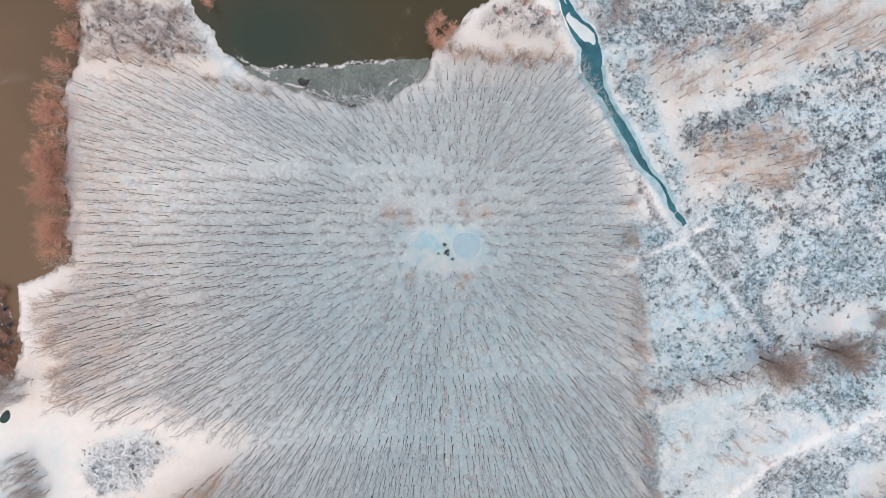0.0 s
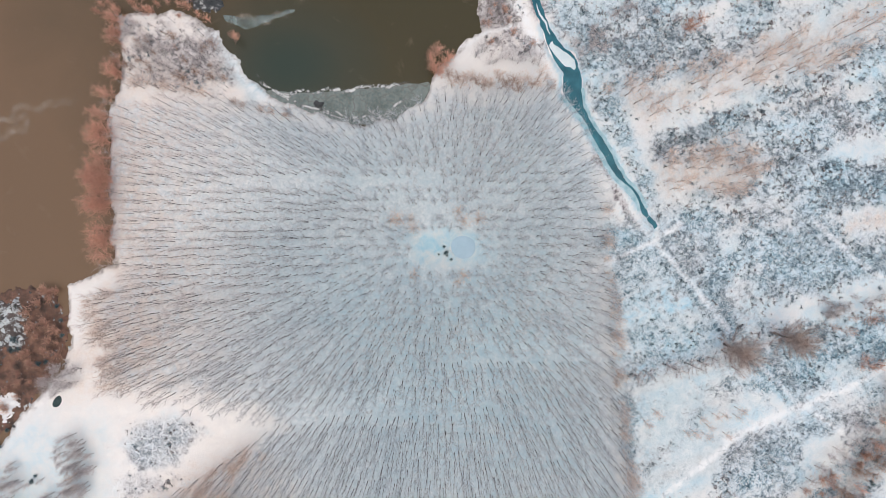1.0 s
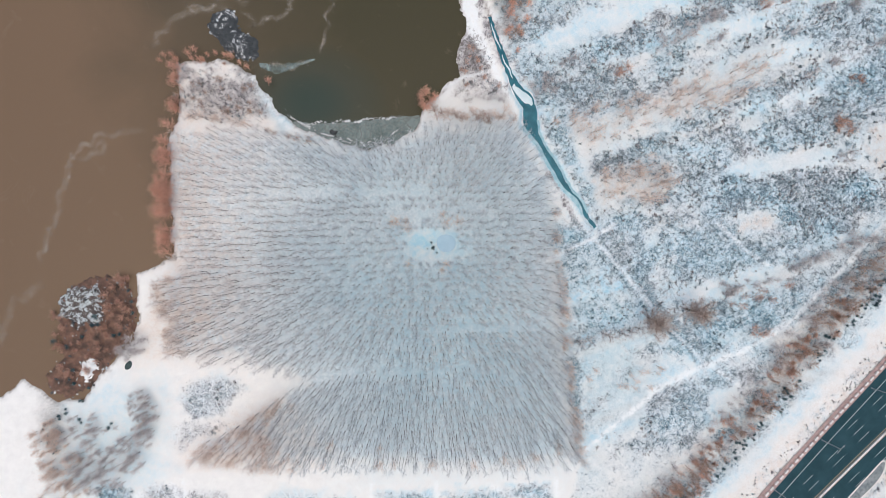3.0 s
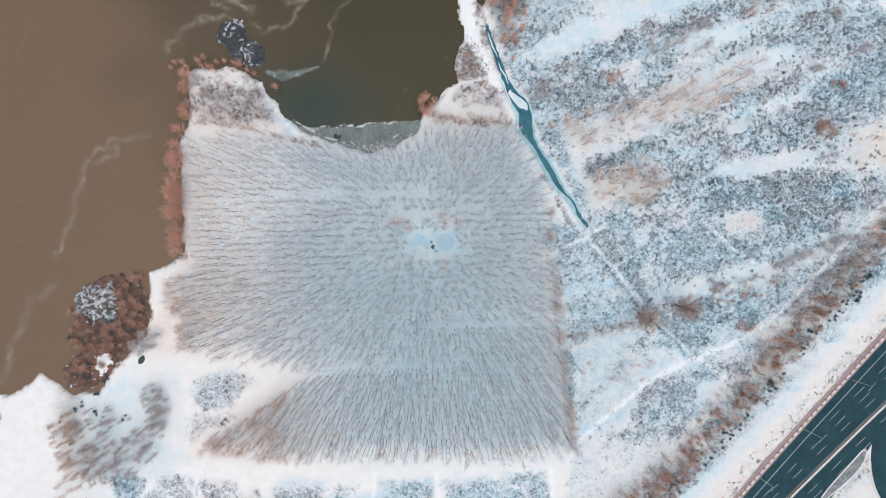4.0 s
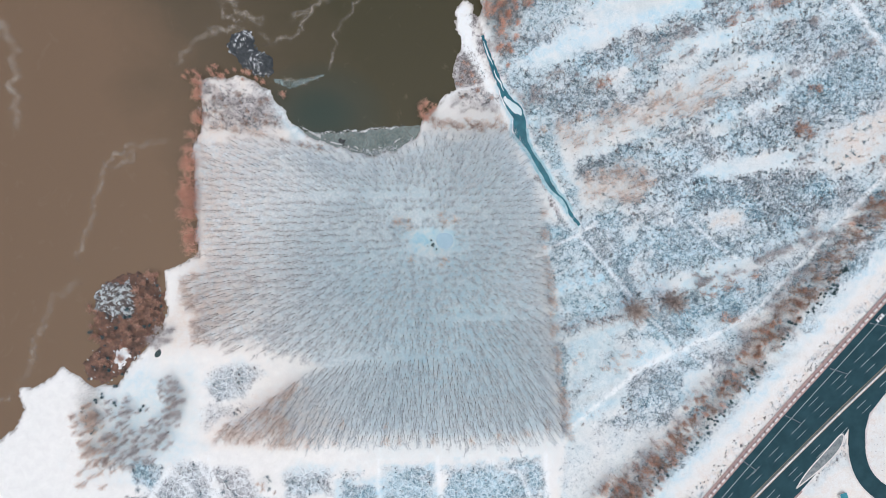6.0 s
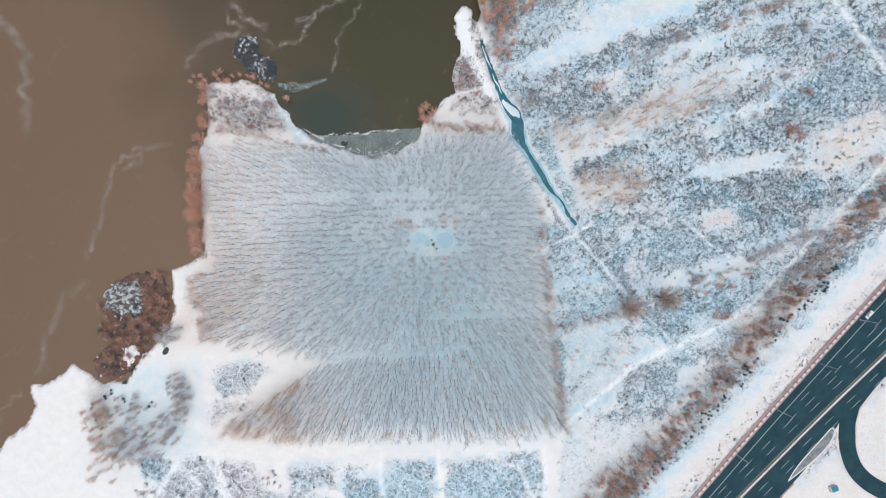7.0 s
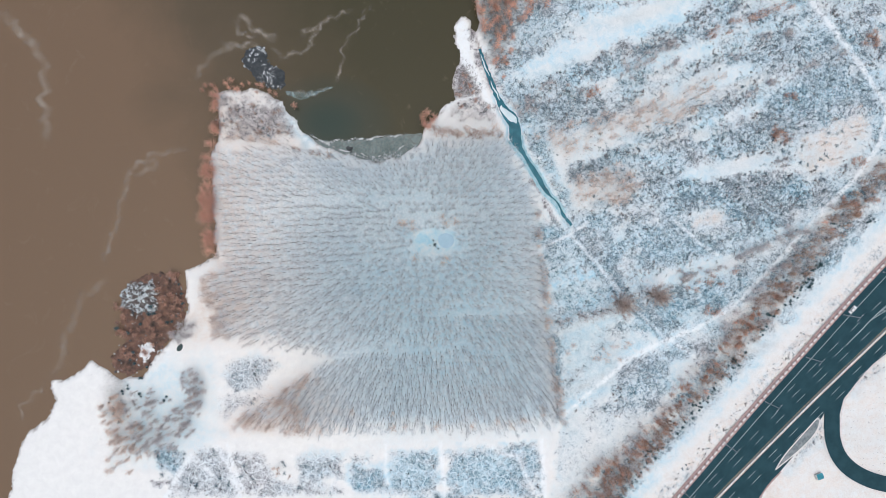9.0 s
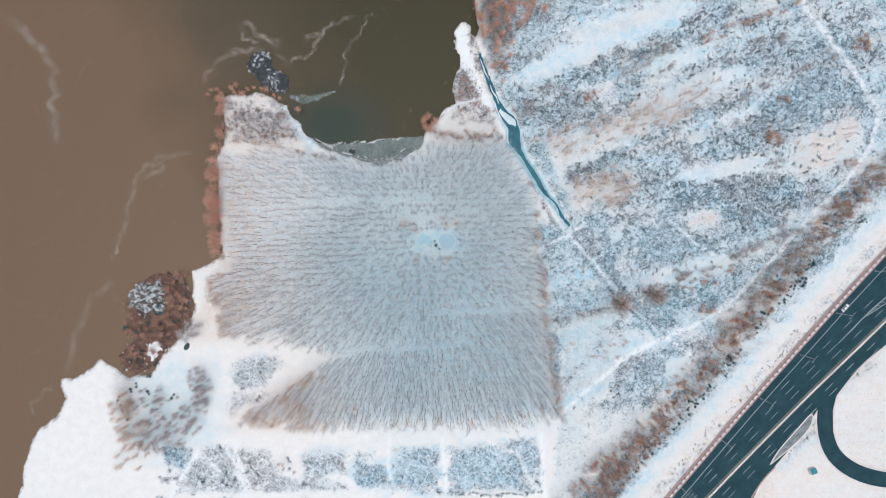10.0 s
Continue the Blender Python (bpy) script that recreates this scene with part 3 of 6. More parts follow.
weeds([(187.7, 26.2), (204.6, 41.5), (208.0, 40.4), (199.6, 30.3), (191.2, 22.3)], 0.70, 3, 0.10)
weeds([(159.9, -18.2), (171.1, -5.6), (190.9, 4.4), (204.9, 21.3), (224.0, 44.0), (224.3, 24.3), (205.2, 4.5), (185.5, -18.1), (162.9, -30.9)], 0.70, 5, 0.15)
weeds([(-40.6, -111.2), (-26.2, -114.0), (-20.7, -122.9), (-35.0, -123.4)], 1.00, 3, 0.90)
weeds([(-21.3, -102.9), (0.8, -102.4), (1.5, -119.7), (-18.4, -123.0)], 0.75, 4, 0.75)
weeds([(6.4, -103.0), (37.0, -100.2), (51.6, -111.4), (52.6, -122.7), (9.3, -125.8)], 0.80, 5, 0.80)
weeds([(37.0, -99.7), (45.3, -97.4), (46.8, -102.5), (38.4, -103.9)], 0.85, 3, 0.70)
weeds([(-120.7, -114.6), (-116.7, -106.3), (-109.6, -101.6), (-102.3, -102.2), (-99.0, -115.2), (-109.0, -116.0)], 0.90, 2.5, 0.25)
weeds([(-121.3, -117.6), (-99.5, -116.6), (-97.6, -124.9), (-122.6, -124.8)], 0.60, 3, 0.20)
weeds([(-99.0, -107.2), (-89.4, -104.4), (-85.9, -116.1), (-92.1, -122.1), (-96.0, -116.0)], 0.95, 2.5, 0.05)
weeds([(-79.5, -119.4), (-72.2, -117.5), (-70.2, -125.0), (-85.8, -124.9), (-85.0, -121.0)], 0.95, 2.5, 0.05)
weeds([(-69.4, -120.3), (-60.4, -116.7), (-57.0, -123.9), (-68.0, -124.4)], 0.90, 2.5, 0.05)
weeds([(-61.2, -112.8), (-57.1, -106.4), (-51.6, -107.8), (-50.2, -116.2), (-58.4, -118.4)], 1.00, 2.5, 0.50)
weeds([(-53.8, -110.6), (-46.1, -111.2), (-45.0, -115.6), (-51.6, -115.6)], 1.00, 2, 0.20)
weeds([(-48.9, -102.3), (-29.6, -102.9), (-26.8, -112.1), (-40.6, -110.1)], 0.40, 4, 0.30)
weeds([(-100.5, -61.4), (-90.1, -60.3), (-79.2, -55.3), (-75.9, -59.4), (-86.0, -71.9), (-95.5, -68.6), (-100.4, -65.8)], 0.80, 3, 0.30)
weeds([(-106.4, -78.8), (-101.0, -77.9), (-100.4, -87.0), (-104.7, -87.8)], 0.70, 2, 0.20)
weeds([(-102.3, -74.6), (-81.9, -74.6), (-90.1, -80.7), (-101.0, -81.5)], 0.60, 3, 0.10)
weeds([(-138.4, -100.8), (-122.7, -102.2), (-121.3, -108.2), (-128.1, -113.7), (-135.7, -109.8)], 0.95, 3, 0.85)
weeds([(-138.4, -117.3), (-128.1, -115.9), (-127.0, -119.8), (-136.7, -119.8)], 0.85, 2, 0.10)
weeds([(-168.6, -100.7), (-165.9, -99.3), (-164.6, -103.5), (-168.1, -104.3)], 0.70, 2, 0.10)

weeds([(8.6, 78.7), (11.0, 89.7), (14.9, 91.7), (20.4, 83.6), (23.3, 74.8), (14.7, 73.1), (7.9, 70.2)], 0.90, 2.5, 0.05)
weeds([(19.5, 67.6), (29.9, 70.5), (32.2, 66.1), (22.3, 62.7)], 0.80, 2.5, 0.10)

weeds([(169.4, -46.3), (177.3, -41.5), (191.1, -42.8), (186.1, -53.3), (175.3, -58.1)], 0.62, 4, 0.05)
weeds([(199.7, -9.6), (210.9, 3.1), (218.1, 3.2), (205.5, -15.2)], 0.6, 4, 0.05)
VEINED = [(outline, 0.5, edge) for outline, blue, edge in HUE if blue >= 0.75]  # plots whose weeds are threaded by snow-laden stems
for outline, strength, edge, blue in (
    ([(-128.1, -111.8), (-115.9, -100.8), (-105.0, -100.8), (-100.9, -110.5), (-95.4, -124.9), (-130.8, -124.8)], 0.78, 3.0, 0.30),
    ([(-100.9, -103.9), (-84.5, -102.2), (-78.5, -116.1), (-89.9, -124.9), (-94.0, -124.9)], 0.78, 2.5, 0.15),
    ([(-69.5, -108.4), (-61.3, -101.7), (-44.8, -102.3), (-45.5, -116.2), (-65.3, -117.8)], 0.78, 3.0, 0.45),
    ([(-79.6, -117.5), (-48.8, -118.4), (-42.7, -125.1), (-84.5, -124.9)], 0.70, 3.0, 0.30),
    ([(-40.0, -114.0), (-30.9, -111.2), (-25.7, -114.0), (-26.2, -121.8), (-33.6, -123.5), (-39.2, -120.7)], 1.10, 2.5, 1.00),
    ([(-22.4, -102.9), (1.4, -101.3), (2.6, -125.3), (-21.2, -125.2)], 0.75, 3.0, 0.80),
    ([(6.4, -102.4), (29.2, -101.3), (45.5, -116.5), (48.4, -125.4), (7.1, -125.3)], 0.80, 3.0, 0.85),
    ([(32.5, -101.3), (50.9, -98.3), (54.4, -110.9), (49.4, -115.9)], 0.85, 3.0, 0.80),
    ([(-105.3, -65.8), (-101.6, -58.1), (-90.1, -55.9), (-77.3, -55.3), (-79.7, -62.2), (-90.1, -72.4), (-101.0, -74.6)], 0.80, 3.0, 0.40),
    ([(-107.0, -76.0), (-100.4, -74.6), (-90.1, -74.6), (-94.1, -80.7), (-103.1, -87.8), (-106.4, -84.3)], 0.62, 2.5, 0.20),
):
    VEINED.append((outline, 1.0, edge))
    weeds(outline, strength, edge, blue)

# tan dry ground; wide western zones paint a warm cast of light in
WARM_DRY = [
    ([(44.8, 53.6), (82.1, 66.8), (119.6, 78.6), (139.9, 84.6), (119.8, 58.6), (82.2, 51.1), (60.7, 40.9)], 0.75, 8),
    ([(65.0, 35.2), (93.9, 41.1), (102.6, 29.7), (91.1, 16.7), (68.0, 20.9)], 0.85, 6),
    ([(181.1, 56.2), (210.3, 72.3), (219.3, 65.2), (210.6, 47.7), (193.1, 33.2), (179.9, 36.0)], 0.8, 6),
    ([(123.1, 15.5), (146.4, 18.5), (145.0, 8.4), (126.1, 6.8)], 0.8, 4),
    ([(186.5, 102.3), (204.0, 108.3), (207.1, 98.2), (189.5, 90.8)], 0.5, 5),
    ([(65.5, -43.7), (88.6, -36.5), (97.3, -36.5), (96.1, -59.6), (77.3, -74.0), (65.7, -71.1)], 0.35, 6),
    ([(103.9, -132.1), (124.1, -106.1), (150.2, -77.1), (191.0, -33.5), (252.3, 27.7), (258.3, 21.9), (211.5, -24.8), (153.3, -90.2), (118.5, -132.2)], 0.75, 8),
    ([(205.7, -83.1), (212.1, -71.4), (229.7, -59.8), (253.5, -59.8), (254.4, -121.4), (224.5, -117.7), (212.6, -110.9), (206.5, -100.6)], 0.3, 6),
    ([(174.3, -131.2), (174.8, -115.1), (194.6, -97.6), (200.7, -112.3), (212.7, -121.2), (233.0, -126.6), (242.7, -136.0)], 0.3, 6),
    ([(-107.8, -80.7), (-85.8, -73.6), (-66.0, -65.1), (-60.3, -82.3), (-66.0, -95.1), (-102.7, -95.0)], 0.5, 6),
    ([(-120.9, -22.5), (-108.3, -11.1), (-106.9, -53.7), (-119.5, -36.7)], 0.7, 5),
    ([(82.5, 9.5), (94.0, 18.2), (111.5, 12.5), (97.0, 3.8)], 0.5, 4),
    ([(63.2, -128.9), (77.5, -108.7), (97.8, -95.8), (113.7, -79.3), (142.6, -40.8), (173.0, -7.4), (216.6, 39.1), (240.1, 53.8), (240.2, 42.2), (198.0, -4.5), (154.5, -58.2), (109.5, -106.0), (87.9, -130.6)], 0.75, 7),
    ([(122.1, -36.5), (138.1, -27.8), (152.6, -19.1), (149.8, -27.8), (135.2, -36.5)], 0.5, 4),
    ([(-109.4, 47.6), (-105.5, 47.7), (-104.4, -11.1), (-108.3, -11.1)], 0.6, 4),
    ([(-105.4, 73.0), (-77.4, 69.3), (-69.5, 57.0), (-66.1, 48.0), (-104.9, 47.7)], 0.6, 6),
    ([(8.9, 86.0), (21.7, 80.5), (27.0, 66.3), (34.7, 63.0), (35.6, 57.3), (4.7, 57.0), (11.0, 64.8)], 0.2, 5),
    ([(-109.4, 47.6), (-94.2, 47.7), (-85.8, -48.0), (-106.9, -45.2), (-119.0, -25.3)], 0.75, 34),
    ([(49.3, 18.0), (52.2, 17.4), (51.4, -2.1), (62.9, -87.0), (58.6, -87.0), (51.0, -36.5)], 0.5, 5),
    ([(-105.5, -96.4), (-94.3, -76.5), (-60.3, -62.3), (-37.6, -88.1), (-60.3, -96.6)], 0.35, 3),
    ([(-117.2, -32.4), (-115.8, -22.6), (-104.7, -15.8), (-85.2, -21.7), (-89.6, -41.3), (-105.5, -51.5), (-121.6, -55.2)], 0.8, 12),
    ([(-102.8, 48.4), (-75.6, 47.7), (-74.5, 1.3), (-95.2, -9.1), (-106.5, -3.0)], 0.35, 25),
]
# blue frost zones; the wide ones also paint a cool cast of light
COOL_FROST = [
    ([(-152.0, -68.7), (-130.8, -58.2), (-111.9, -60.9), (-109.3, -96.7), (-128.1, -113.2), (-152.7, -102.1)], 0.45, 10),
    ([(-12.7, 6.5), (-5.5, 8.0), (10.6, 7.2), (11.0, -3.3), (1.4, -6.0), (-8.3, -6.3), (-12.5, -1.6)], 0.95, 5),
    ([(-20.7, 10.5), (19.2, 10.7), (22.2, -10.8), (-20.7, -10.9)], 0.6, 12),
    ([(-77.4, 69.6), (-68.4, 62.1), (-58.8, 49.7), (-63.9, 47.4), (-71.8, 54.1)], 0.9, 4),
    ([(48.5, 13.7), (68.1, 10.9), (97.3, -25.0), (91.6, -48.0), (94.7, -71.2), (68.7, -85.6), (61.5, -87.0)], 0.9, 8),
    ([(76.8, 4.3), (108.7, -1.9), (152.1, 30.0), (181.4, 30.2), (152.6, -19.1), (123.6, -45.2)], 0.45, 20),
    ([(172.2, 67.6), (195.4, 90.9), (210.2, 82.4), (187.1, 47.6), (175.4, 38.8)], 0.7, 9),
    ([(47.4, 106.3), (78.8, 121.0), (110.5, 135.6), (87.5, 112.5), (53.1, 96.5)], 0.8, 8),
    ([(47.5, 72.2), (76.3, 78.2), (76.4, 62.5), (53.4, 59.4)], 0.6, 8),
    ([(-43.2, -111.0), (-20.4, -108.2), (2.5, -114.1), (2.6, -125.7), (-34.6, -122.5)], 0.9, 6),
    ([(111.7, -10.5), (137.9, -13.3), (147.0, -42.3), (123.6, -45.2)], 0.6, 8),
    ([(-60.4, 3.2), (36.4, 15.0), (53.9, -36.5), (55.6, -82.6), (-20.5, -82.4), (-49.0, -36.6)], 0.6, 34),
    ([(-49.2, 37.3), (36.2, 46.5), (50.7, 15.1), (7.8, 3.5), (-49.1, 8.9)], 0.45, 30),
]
MUD = [
    ([(-159.3, -65.0), (-151.5, -66.1), (-150.4, -77.8), (-152.7, -96.2), (-156.6, -99.0), (-160.2, -82.0)], 0.45, 4),
    ([(122.5, -84.3), (135.5, -64.0), (149.9, -44.6), (164.4, -30.1), (193.5, -1.0), (196.5, -3.9), (168.0, -33.5), (148.6, -60.2), (133.3, -77.1)], 0.5, 6),
    ([(83.4, -120.4), (109.5, -95.8), (132.6, -74.1), (141.4, -74.2), (109.5, -106.0), (90.8, -129.1)], 0.35, 5),
    ([(20.1, 131.5), (40.1, 131.8), (35.9, 103.4), (26.8, 90.5), (21.1, 106.0)], 0.85, 6),
    ([(8.9, 84.6), (16.6, 86.1), (18.9, 71.9), (9.2, 69.0)], 0.5, 4),
]
HIGHWAY_W = [(104.0, -148.4), (124.3, -125.0), (152.4, -91.9), (168.1, -73.9), (182.4, -58.0), (197.5, -41.1), (211.5, -25.4), (229.0, -6.7), (258.3, 24.9)]
HIGHWAY_E = [(130.9, -138.7), (156.5, -112.1), (178.0, -90.3), (192.6, -75.7), (202.6, -66.1), (217.8, -51.6), (231.8, -38.1), (264.7, -6.6)]
FOREST = [(-108.5, 47.6), (-85.8, 47.2), (-67.5, 45.7), (-49.2, 42.1), (-32.2, 39.7), (-15.2, 43.2), (-0.9, 49.6), (16.2, 51.4), (34.2, 52.1), (39.7, 41.3), (45.5, 30.0), (50.7, 16.5), (49.7, -2.1), (53.0, -19.3), (55.1, -36.5), (58.7, -62.4), (61.7, -86.4)]
FOREST += [(36.9, -90.1), (8.2, -90.5), (-20.5, -89.3), (-48.9, -91.5), (-83.0, -90.2), (-96.5, -89.0), (-92.8, -82.2), (-77.3, -73.7), (-61.8, -63.7), (-51.8, -56.0), (-66.0, -51.4), (-85.8, -48.9), (-106.9, -45.2), (-108.0, -33.5), (-111.0, -26.0), (-111.5, -19.5), (-105.5, -10.0), (-108.8, 8.7), (-109.4, 36.9)]
POND = [(-10.8, 4.5), (-3.6, 6.3), (4.9, 6.3), (9.5, 2.3), (9.0, -2.8), (3.8, -5.1), (-4.7, -5.1), (-9.9, -3.4)]


OPENSNOW = [(61.5, -89.9), (83.1, -74.0), (103.4, -67.7), (119.5, -71.2), (118.1, -81.4), (103.6, -96.7), (86.3, -111.7), (71.9, -131.9), (57.4, -131.8)]
VERGE = [(98.1, -136.5), (118.3, -110.4), (145.9, -81.4), (177.8, -42.2), (205.5, -12.6), (243.4, 27.7), (258.3, 24.9), (229.0, -6.7), (211.5, -25.4), (182.4, -58.0), (152.4, -91.9), (124.3, -125.0), (109.8, -140.9)]
MEADOW = [(49.4, -2.1), (67.0, 1.4), (90.9, -24.4), (115.5, -48.0), (94.6, -59.6), (77.3, -74.0), (61.5, -88.4), (57.5, -48.0)]
EASTLAND = [(21.0, 235.8), (21.6, 117.4), (25.1, 91.9), (33.2, 72.1), (40.4, 62.2), (46.3, 43.7), (60.8, 20.9), (65.8, 8.0), (51.3, 13.7), (50.3, -2.1), (53.8, -19.3), (57.5, -48.0), (62.9, -87.0), (61.5, -100.0), (58.8, -133.3)] + [(300, -600), (900, -700), (900, 900)]
POND_AT = [(5.3, 1.4)][0]


PALE = []  # where the snow lies almost clean
for outline in (
    [(59.2, 54.6), (91.2, 63.3), (119.2, 71.1), (129.1, 65.7), (99.7, 54.8), (63.5, 44.5)],
    [(99.5, 72.5), (147.0, 91.8), (157.0, 87.2), (136.6, 75.0), (105.2, 65.4)],
    [(185.8, 56.1), (212.7, 66.2), (217.2, 52.3), (196.1, 36.7), (183.2, 40.7)],
    [(65.0, 29.0), (94.4, 32.0), (102.9, 25.4), (69.3, 17.9)],
    [(126.9, 16.2), (143.0, 18.0), (144.8, 10.8), (131.2, 7.3)],
    [(86.2, 9.7), (95.2, 11.5), (94.7, 2.3), (89.1, 1.4)],
    [(123.3, -35.8), (133.2, -31.0), (135.2, -36.6), (126.8, -40.3)],
    [(100.5, -16.3), (108.9, -13.5), (148.4, -5.7), (149.0, -11.0), (114.7, -19.0)],
    [(65.6, 108.4), (90.6, 117.1), (118.5, 120.4), (113.1, 109.2), (85.2, 104.6), (68.5, 100.2)],
    [(93.7, 92.4), (127.2, 99.8), (146.9, 103.7), (127.3, 91.5), (116.2, 84.4)],
    [(126.3, 61.0), (136.7, 61.9), (136.8, 52.8), (127.8, 51.3)],
    [(55.0, 54.6), (59.2, 53.2), (64.4, 36.7), (65.9, 22.9), (62.3, 28.4), (57.9, 42.2)],
    [(64.7, -71.7), (81.3, -57.7), (92.6, -59.1), (89.9, -71.7), (67.7, -94.1)],
):
    PALE.append(outline)


def ground_height(x, y):
    d = depth_in(x, y, LAND) + 1.3 * wave(x, y, 14, 3) + 0.6 * wave(x, y, 4.5, 4)
    z = np.clip(d * 0.36, -2.2, 0.9) - 0.9 + 0.25 * wave(x, y, 60, 5) * soft(d - 10, 8)
    z = z + 0.05 * wave(x, y, 11, 6) * soft(d - 4, 4)
    z = z * np.clip(np.hypot(x - POND_AT[0], y - POND_AT[1]) / 9 - 0.7, 0, 1)
    c = away(x, y, CANAL_LINE, False, CANAL_HALF) + 0.35 * wave(x, y, 6, 8)
    z = np.where(c < 2.2, np.minimum(z, np.clip(c * 0.55, -1.6, 0.6) - 0.55), z)
    return z


def spaced(lo, hi, step, far):
    """Even steps between lo and hi, then growing ones out to far."""
    mid = list(np.arange(lo, hi + step / 2, step))
    up, g = [mid[-1]], step
    while up[-1] < far:
        g *= 1.35
        up.append(up[-1] + g)
    down, g = [mid[0]], step
    while down[-1] > -far:
        g *= 1.35
        down.append(down[-1] - g)
    return np.array(down[:0:-1] + mid + up[1:])


def build_ground():
    xs, ys = spaced(-232, 232, 0.95, 3000), spaced(-136, 138, 0.95, 3000)
    x, y = (a.ravel() for a in np.meshgrid(xs, ys))
    z = ground_height(x, y)
    n = len(xs)
    i = (np.arange(len(ys) - 1)[:, None] * n + np.arange(n - 1)[None, :]).ravel()
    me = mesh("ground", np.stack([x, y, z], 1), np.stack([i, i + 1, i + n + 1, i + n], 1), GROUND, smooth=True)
    wob = 3.0 * wave(x, y, 17, 11) + 2.2 * wave(x, y, 6.5, 12) + 1.2 * wave(x, y, 3.0, 13)
    tone = {k: np.zeros(len(x)) for k in ("scrub", "warm_dry", "path", "mud", "cool_frost", "wood", "hue", "vein")}
    # old plough bands run across the eastern fields
    u, v = x * 0.94 + y * 0.34, y * 0.94 - x * 0.34
    band = wave(u * 0.16, v, 26, 31) + 0.5 * wave(u * 0.3, v, 9, 32)
    east = soft(away(x, y, CANAL_LINE + DITCH) - 0.6, 1.6) * soft(depth_in(x, y, EASTLAND) + 1.5 * wave(x, y, 8, 35), 5)
    east = east * (1 - soft(depth_in(x, y, FOREST) + 1.5, 3))
    meadow = soft(depth_in(x, y, MEADOW) + wob * 0.4, 5)
    tone["scrub"] += east * (1 - 0.3 * meadow) * np.clip(0.58 + 0.36 * band, 0.18, 0.95)
    tone["warm_dry"] += east * np.clip(0.1 - 0.5 * wave(u * 0.2, v, 22, 33), 0, 0.6)
    tone["cool_frost"] += east * np.clip(0.50 + 0.25 * wave(x, y, 40, 34), 0.15, 0.8)
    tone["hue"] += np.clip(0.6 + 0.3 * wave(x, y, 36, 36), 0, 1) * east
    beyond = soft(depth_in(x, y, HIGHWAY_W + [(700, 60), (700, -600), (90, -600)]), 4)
    tone["cool_frost"] *= 1 - beyond
    tone["scrub"] *= 1 - 0.75 * beyond
    tone["warm_dry"] = np.maximum(tone["warm_dry"] * (1 - beyond), 0.7 * beyond)
    open_snow = soft(depth_in(x, y, OPENSNOW) + wob, 8)
    verge_snow = soft(depth_in(x, y, VERGE) + 0.5 * wob, 4)
    for key, zones in (("scrub", SCRUB), ("warm_dry", WARM_DRY), ("cool_frost", COOL_FROST), ("mud", MUD), ("hue", HUE), ("vein", VEINED)):
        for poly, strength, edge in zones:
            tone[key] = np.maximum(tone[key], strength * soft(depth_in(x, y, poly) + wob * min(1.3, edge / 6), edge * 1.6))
    tone["cool_frost"] = np.maximum(tone["cool_frost"], 0.95 * tone["hue"] * soft(tone["scrub"] - 0.3, 0.5))
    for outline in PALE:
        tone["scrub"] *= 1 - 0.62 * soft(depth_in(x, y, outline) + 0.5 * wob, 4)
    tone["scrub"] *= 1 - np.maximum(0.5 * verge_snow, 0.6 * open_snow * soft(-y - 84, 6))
    tone["cool_frost"] *= 1 - np.maximum(0.3 * open_snow, 0.75 * verge_snow)
    tone["warm_dry"] = np.maximum(tone["warm_dry"], np.maximum(0.3 * open_snow, 0.5 * verge_snow))
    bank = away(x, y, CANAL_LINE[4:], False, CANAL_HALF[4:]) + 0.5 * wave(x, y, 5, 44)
    tone["cool_frost"] = np.maximum(tone["cool_frost"], 0.85 * soft(1.6 - bank, 1.2))
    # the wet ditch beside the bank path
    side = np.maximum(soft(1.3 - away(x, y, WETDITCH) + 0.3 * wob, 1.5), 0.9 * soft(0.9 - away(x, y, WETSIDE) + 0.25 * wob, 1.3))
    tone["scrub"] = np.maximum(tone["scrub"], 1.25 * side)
    tone["cool_frost"] = np.maximum(tone["cool_frost"], 0.6 * side)
    clear = np.zeros(len(x))
    for poly, edge in CLEAN:
        clear = np.maximum(clear, soft(depth_in(x, y, poly) + wob * min(1, edge / 6), edge))
    for line, half in TRACKS:
        tone["path"] = np.maximum(tone["path"], soft(half * 0.8 - away(x, y, line) + 0.16 * wob, 0.9) * np.clip(0.66 + 0.25 * wave(x, y, 6, 42), 0.2, 0.9))
    tone["path"] = np.maximum(tone["path"], soft(away(x, y, BANKPATH) * -1 + 0.05 + 0.12 * wob + 3.1 * soft(y - 75, 50), 0.9) * np.clip(0.85 + 0.2 * wave(x, y, 5, 41), 0.3, 1))
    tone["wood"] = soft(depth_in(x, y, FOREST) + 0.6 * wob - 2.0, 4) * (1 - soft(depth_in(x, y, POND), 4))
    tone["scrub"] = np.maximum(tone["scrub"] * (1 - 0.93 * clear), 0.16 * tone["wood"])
    tone["warm_dry"] *= 1 - np.where(x < 0, 0.85, 0.3) * clear
    tone["mud"] = np.maximum(tone["mud"], soft(-0.66 - z, 0.2) * 0.8 * (1 - soft(5.5 - bank, 1.0)))
    for key, v in tone.items():
        me.attributes.new(key, "FLOAT", "POINT").data.foreach_set("value", v.astype(np.float32))
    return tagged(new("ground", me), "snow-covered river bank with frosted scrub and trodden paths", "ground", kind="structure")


ground = build_ground()


def rounded(outline, times=3):
    """The outline with its corners cut again and again."""
    p = np.array(outline)
    for _ in range(times):
        q = np.roll(p, -1, axis=0)
        p = np.stack([p * 0.75 + q * 0.25, p * 0.25 + q * 0.75], 1).reshape(-1, 2)
    return [tuple(a) for a in p]


